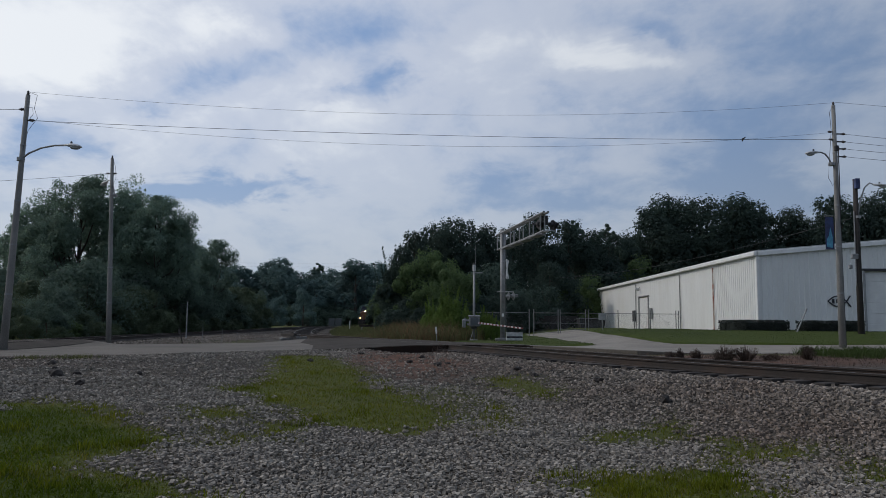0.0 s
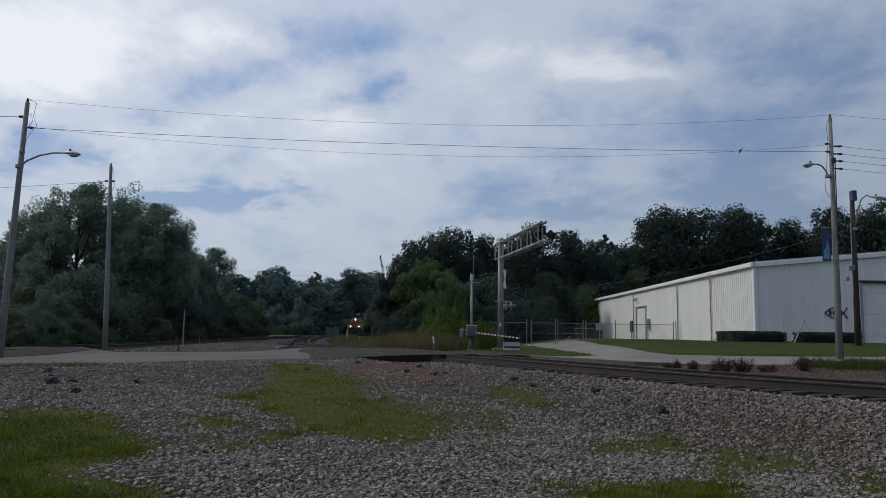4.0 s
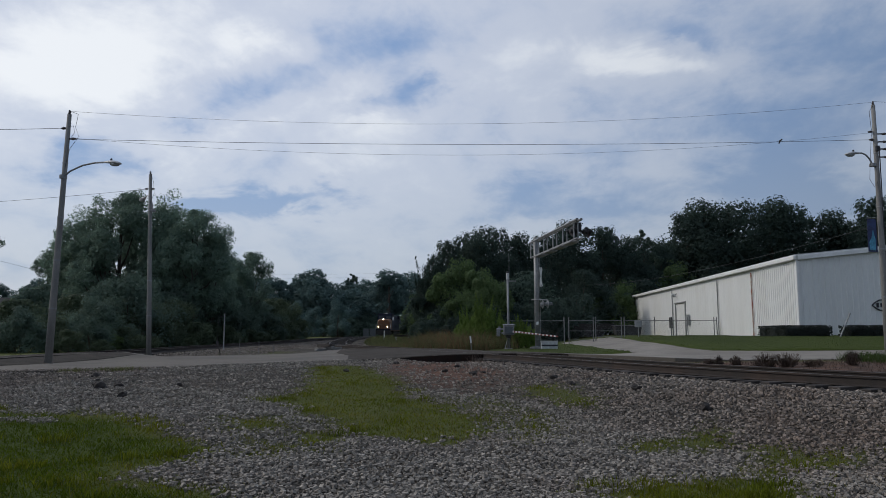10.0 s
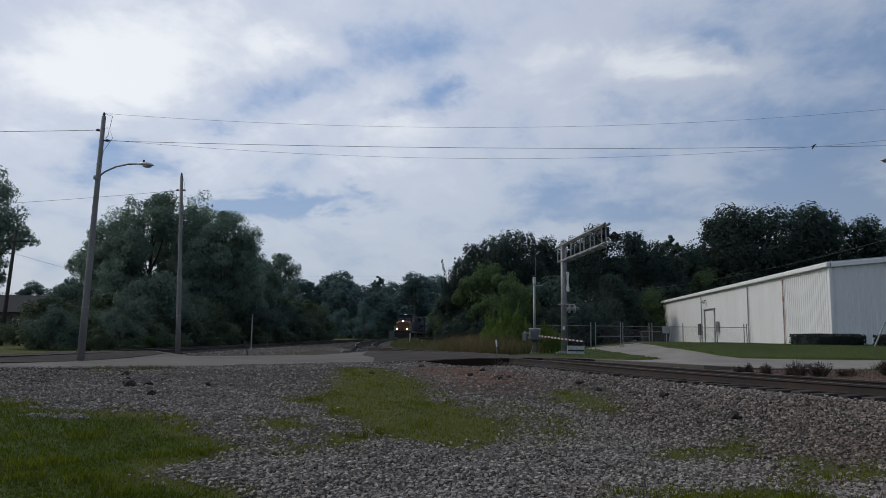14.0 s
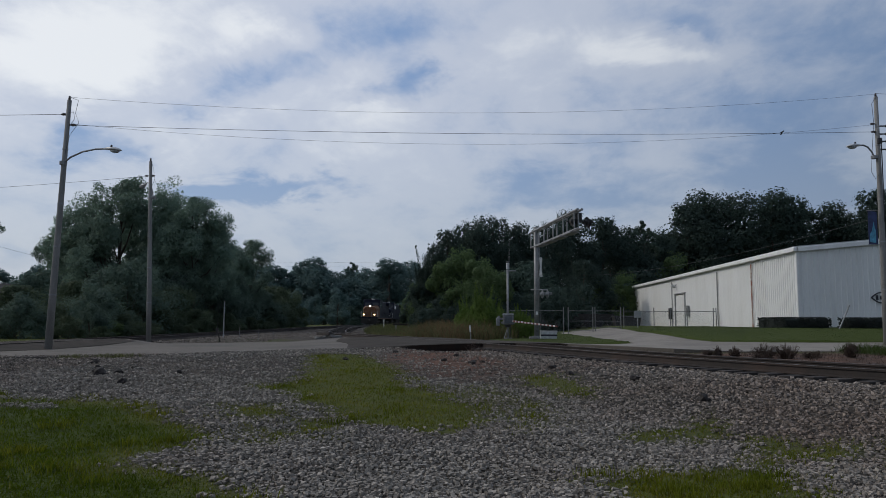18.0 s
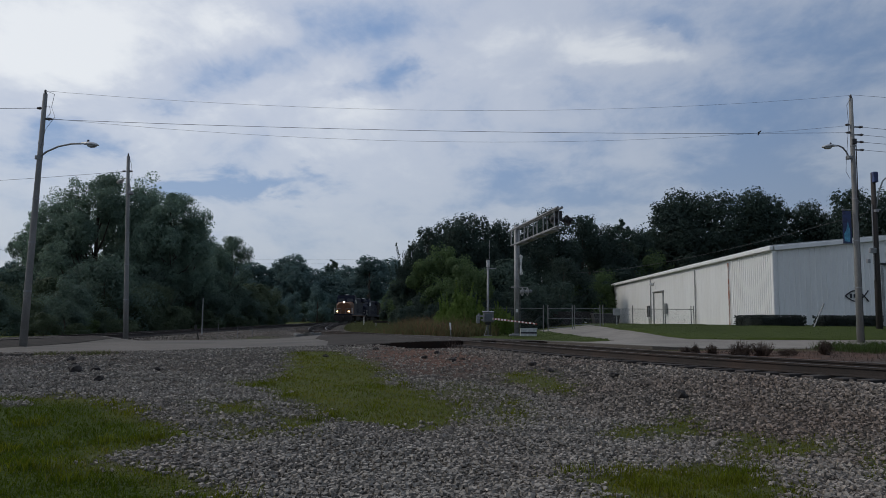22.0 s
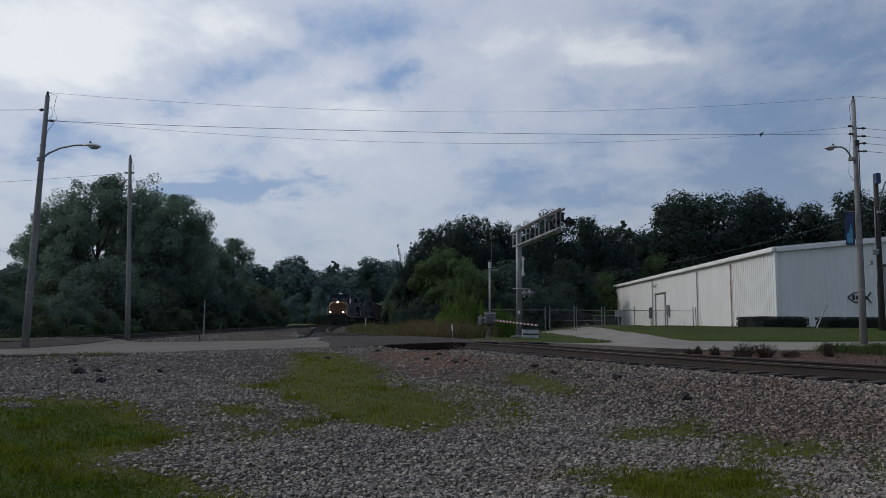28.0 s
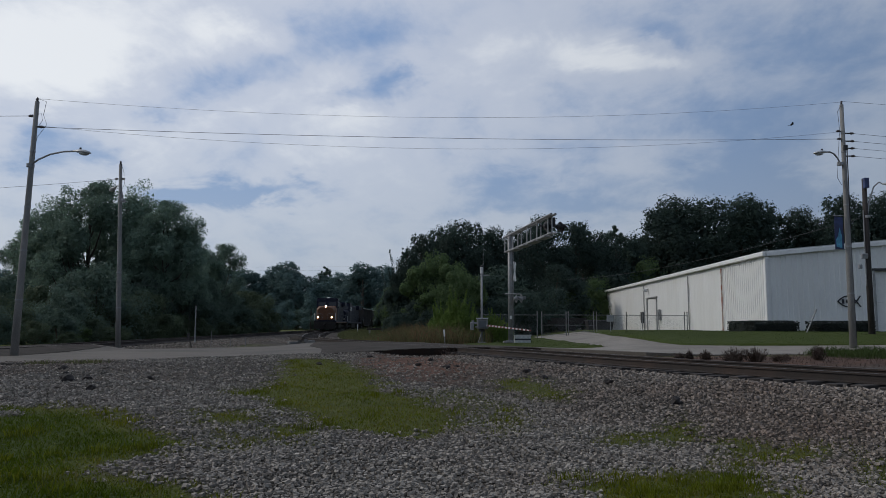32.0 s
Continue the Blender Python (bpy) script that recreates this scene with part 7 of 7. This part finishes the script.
# ---- pieces of the setting ----
def build_sleepers(line, track, first, last):
    n = side_of(line)
    bm = box((0, 0, 0), (2.6, 0.23, 0.18), bevel=0.012)
    me = bpy.data.meshes.new("sleeper")
    bm.to_mesh(me)
    bm.free()
    me.materials.append(M_TIE)
    rng = random.Random(2)
    verts, faces, count = [], [], 0
    box_v = np.array([(x, y, z) for x in (-1.3, 1.3) for y in (-0.115, 0.115) for z in (-0.09, 0.09)])
    for i in range(0, len(line), 1):
        x, y = line[i]
        if inside(ROAD, x, y) and y > 5:
            continue
        z = float(rail_z(y)) - 0.18 - 0.09 + rng.uniform(-0.012, 0.004)
        a = math.degrees(math.atan2(n[i, 1], n[i, 0])) + rng.uniform(-2, 2)
        shift = rng.uniform(-0.06, 0.06)
        if first < y < last and count < 300:
            ob = new("sleeper", me)
            ob.parent = track
            ob.matrix_basis = pose(x + n[i, 0] * shift, y + n[i, 1] * shift, z, 0, 0, a)
            count += 1
        else:
            m = np.array(pose(x, y, z, 0, 0, a))
            k = len(verts) * 8
            verts.append(box_v @ m[:3, :3].T + m[:3, 3])
            faces.append(CUBE + k)
    if verts:
        ob = sheet("far_sleepers", np.concatenate(verts), np.concatenate(faces), M_TIE, track)
        tagged(ob, "weathered sleepers further along", kind="stuff")


build_sleepers(MAIN, track_main, -8, 70)
build_sleepers(SIDE, track_side, 20, 80)


def build_stones():
    rng = np.random.default_rng(12)
    parts_p, parts_r = [], []
    for n, y0, y1, r0, r1 in ((44000, 5.6, 10.5, 0.012, 0.031), (40000, 10.5, 16, 0.014, 0.033), (30000, 16, 28.4, 0.018, 0.040)):
        p = yard_only(wedge(n, y0, y1, rng))
        d = to_line(MAIN, p[:, 0], p[:, 1])
        keep = rng.uniform(0, 1, len(p)) > np.maximum(grass_weight(p[:, 0], p[:, 1]) * 1.15, dirt_weight(p[:, 0], p[:, 1]) ** 2 * 0.95)
        p, d = p[keep & (d > 1.32)], d[keep & (d > 1.32)]
        r = rng.uniform(0, 1, len(p)) ** 1.7 * (r1 - r0) + r0
        r = r * np.where(d < 5.5, 1.08, 1.0)
        parts_p.append(p)
        parts_r.append(r)
    # ballast heaped against the rails, also on the far side and between them
    i = rng.integers(60, 330, 26000)
    n = side_of(MAIN)[i]
    o = rng.uniform(-3.4, 3.4, len(i))
    along = rng.uniform(-0.25, 0.25, (len(i), 1)) * np.stack([-n[:, 1], n[:, 0]], 1)
    p = MAIN[i] + n * o[:, None] + along
    p = p[~inside(ROAD, p[:, 0], p[:, 1]) & (np.abs(np.abs(o) - 0.755) > 0.1) & ~((np.abs(o) > 0.8) & (np.abs(o) < 1.36) & (rng.uniform(0, 1, len(o)) < 0.7)) & (p[:, 1] < 75)]
    parts_p.append(p)
    parts_r.append(rng.uniform(0.024, 0.046, len(p)))
    # pale ballast on the near bank of the side track
    i = rng.integers(100, 250, 11000)
    n = side_of(SIDE)[i]
    o = rng.uniform(1.5, 6.5, len(i))
    p = SIDE[i] + n * o[:, None] + rng.uniform(-0.3, 0.3, (len(i), 2))
    p = p[~inside(ROAD, p[:, 0], p[:, 1]) & (to_line(MAIN, p[:, 0], p[:, 1]) > 2.6)]
    parts_p.append(p)
    parts_r.append(rng.uniform(0.026, 0.05, len(p)))
    # stones strewn over the road's edge
    a, b = np.array((-24.0, 13.58)), np.array((-4.4, 26.3))
    u, q = rng.uniform(0, 1, 5200), rng.exponential(0.28, 5200)
    p = a + (b - a) * u[:, None] + np.array((-0.544, 0.839)) * (q - 0.15)[:, None]
    parts_p.append(p)
    parts_r.append(rng.uniform(0.014, 0.034, len(p)))
    p, r = np.concatenate(parts_p), np.concatenate(parts_r)
    z = np.where(inside(ROAD, p[:, 0], p[:, 1]), pavement(p[:, 0], p[:, 1]), land(p[:, 0], p[:, 1]))
    n = len(p)
    shape = np.array([(x, y, zz) for x in (-1, 1) for y in (-1, 1) for zz in (-1, 1)], float)[None] * rng.uniform(0.5, 1.0, (n, 8, 3))
    shape *= np.stack([np.ones(n), rng.uniform(0.6, 1.0, n), rng.uniform(0.45, 0.85, n)], 1)[:, None]
    a, t = rng.uniform(0, math.tau, n), rng.normal(0, 0.35, n)
    x1, z1 = shape[..., 0] * np.cos(t)[:, None] - shape[..., 2] * np.sin(t)[:, None], shape[..., 0] * np.sin(t)[:, None] + shape[..., 2] * np.cos(t)[:, None]
    x2, y2 = x1 * np.cos(a)[:, None] - shape[..., 1] * np.sin(a)[:, None], x1 * np.sin(a)[:, None] + shape[..., 1] * np.cos(a)[:, None]
    v = np.stack([x2, y2, z1], -1) * r[:, None, None] + np.stack([p[:, 0], p[:, 1], z + r * rng.uniform(0.2, 0.75, n)], 1)[:, None]
    brown = np.minimum(to_line(MAIN, p[:, 0], p[:, 1]) + 0.8 * wave(p[:, 0], p[:, 1], 3.0), to_line(SIDE, p[:, 0], p[:, 1]) - 2.0) < 5.2
    for which, name, mat, label in ((~brown, "gravel_stones", M_STONE, "crushed grey limestone gravel"), (brown, "ballast_stones", M_BALLAST, "brown-stained crushed ballast beside the rails")):
        f = np.arange(int(which.sum()))[:, None, None] * 8 + CUBE[None]
        tagged(sheet(name, v[which].reshape(-1, 3), f.reshape(-1, 4), mat), label, "gravel", kind="stuff")
    # the nearest stones, one by one
    meshes = []
    for k in range(6):
        me = bpy.data.meshes.new("stone")
        me.from_pydata((stone_mesh(rng) * 0.032).tolist(), [], CUBE.tolist())
        me.materials.append(M_STONE_PIECE)
        me.shade_flat()
        meshes.append(me)
    q = yard_only(wedge(900, 6.2, 9.0, rng))
    q = q[grass_weight(q[:, 0], q[:, 1]) < 0.3][:290]
    for k, (x, y) in enumerate(q):
        ob = new("stone", meshes[k % 6])
        ob.parent = ground
        ob.matrix_basis = pose(x, y, float(land(x, y)) + 0.018, rng.uniform(-25, 25), rng.uniform(-25, 25), rng.uniform(0, 360))


build_grass()
build_weeds()
build_stones()


# ---- what moves ----
def motions():
    arc = np.arange(len(MAIN)) * 0.5

    def front_at(t):
        """How far along the line the train's front stands: it slows a little as it nears."""
        return float(np.interp(176.0 - 2.75 * t + 0.0148 * t * t, MAIN[:500, 1], arc[:500]))

    lag = 0.0
    for vehicle, sets, radius, pivot, half_length in TRAIN:
        rows, spin = [], []
        for k in range(0, 33):
            mid = front_at(k) + lag + half_length
            a, b = curve_at(mid - pivot), curve_at(mid + pivot)
            d = a - b
            rows.append((float(k), Matrix.Translation((a + b) / 2) @ pose(0, 0, 0, math.degrees(math.asin(d.z / d.length)), 0, math.degrees(math.atan2(d.y, d.x)) - 90)))
        walk(vehicle, rows)
        for k in range(0, 129):
            spin.append((k * 0.25, -math.degrees((front_at(0) - front_at(k * 0.25)) / radius)))
        for ws in sets:
            at = ws.matrix_basis.translation.copy()
            walk(ws, [(t, pose(*at, angle, 0, 0)) for t, angle in spin])
        lag += 2 * half_length + 0.35
    at = BIRD_AT
    flight = [(0.0, (0, 0, 0), 0), (31.4, (0, 0, 0), 0), (31.5, (0.02, 0, 0.03), 0), (31.6, (0.08, -0.05, 0.12), -5), (31.7, (0.30, -0.1, 0.22), -8), (31.8, (0.62, -0.15, 0.34), -8), (31.9, (1.05, -0.2, 0.47), -8), (32.0, (1.52, -0.25, 0.50), -8)]
    walk(bird, [(t, Matrix.Translation(at + Vector(o)) @ pose(0, 0, 0, 0, 12 if t > 31.5 else 0, r)) for t, o, r in flight])
    for w, s in WINGS:
        rows = [(0.0, pose(-0.02, s * 0.035, 0.11, s * -80, 20, s * 62)), (31.4, pose(-0.02, s * 0.035, 0.11, s * -80, 20, s * 62))]
        rows += [(t, pose(0.02, s * 0.03, 0.13, s * a, 0, 0)) for t, a in ((31.5, 20), (31.6, 50), (31.7, 25), (31.8, 10), (31.9, -15), (32.0, 25))]
        walk(w, rows)


motions()
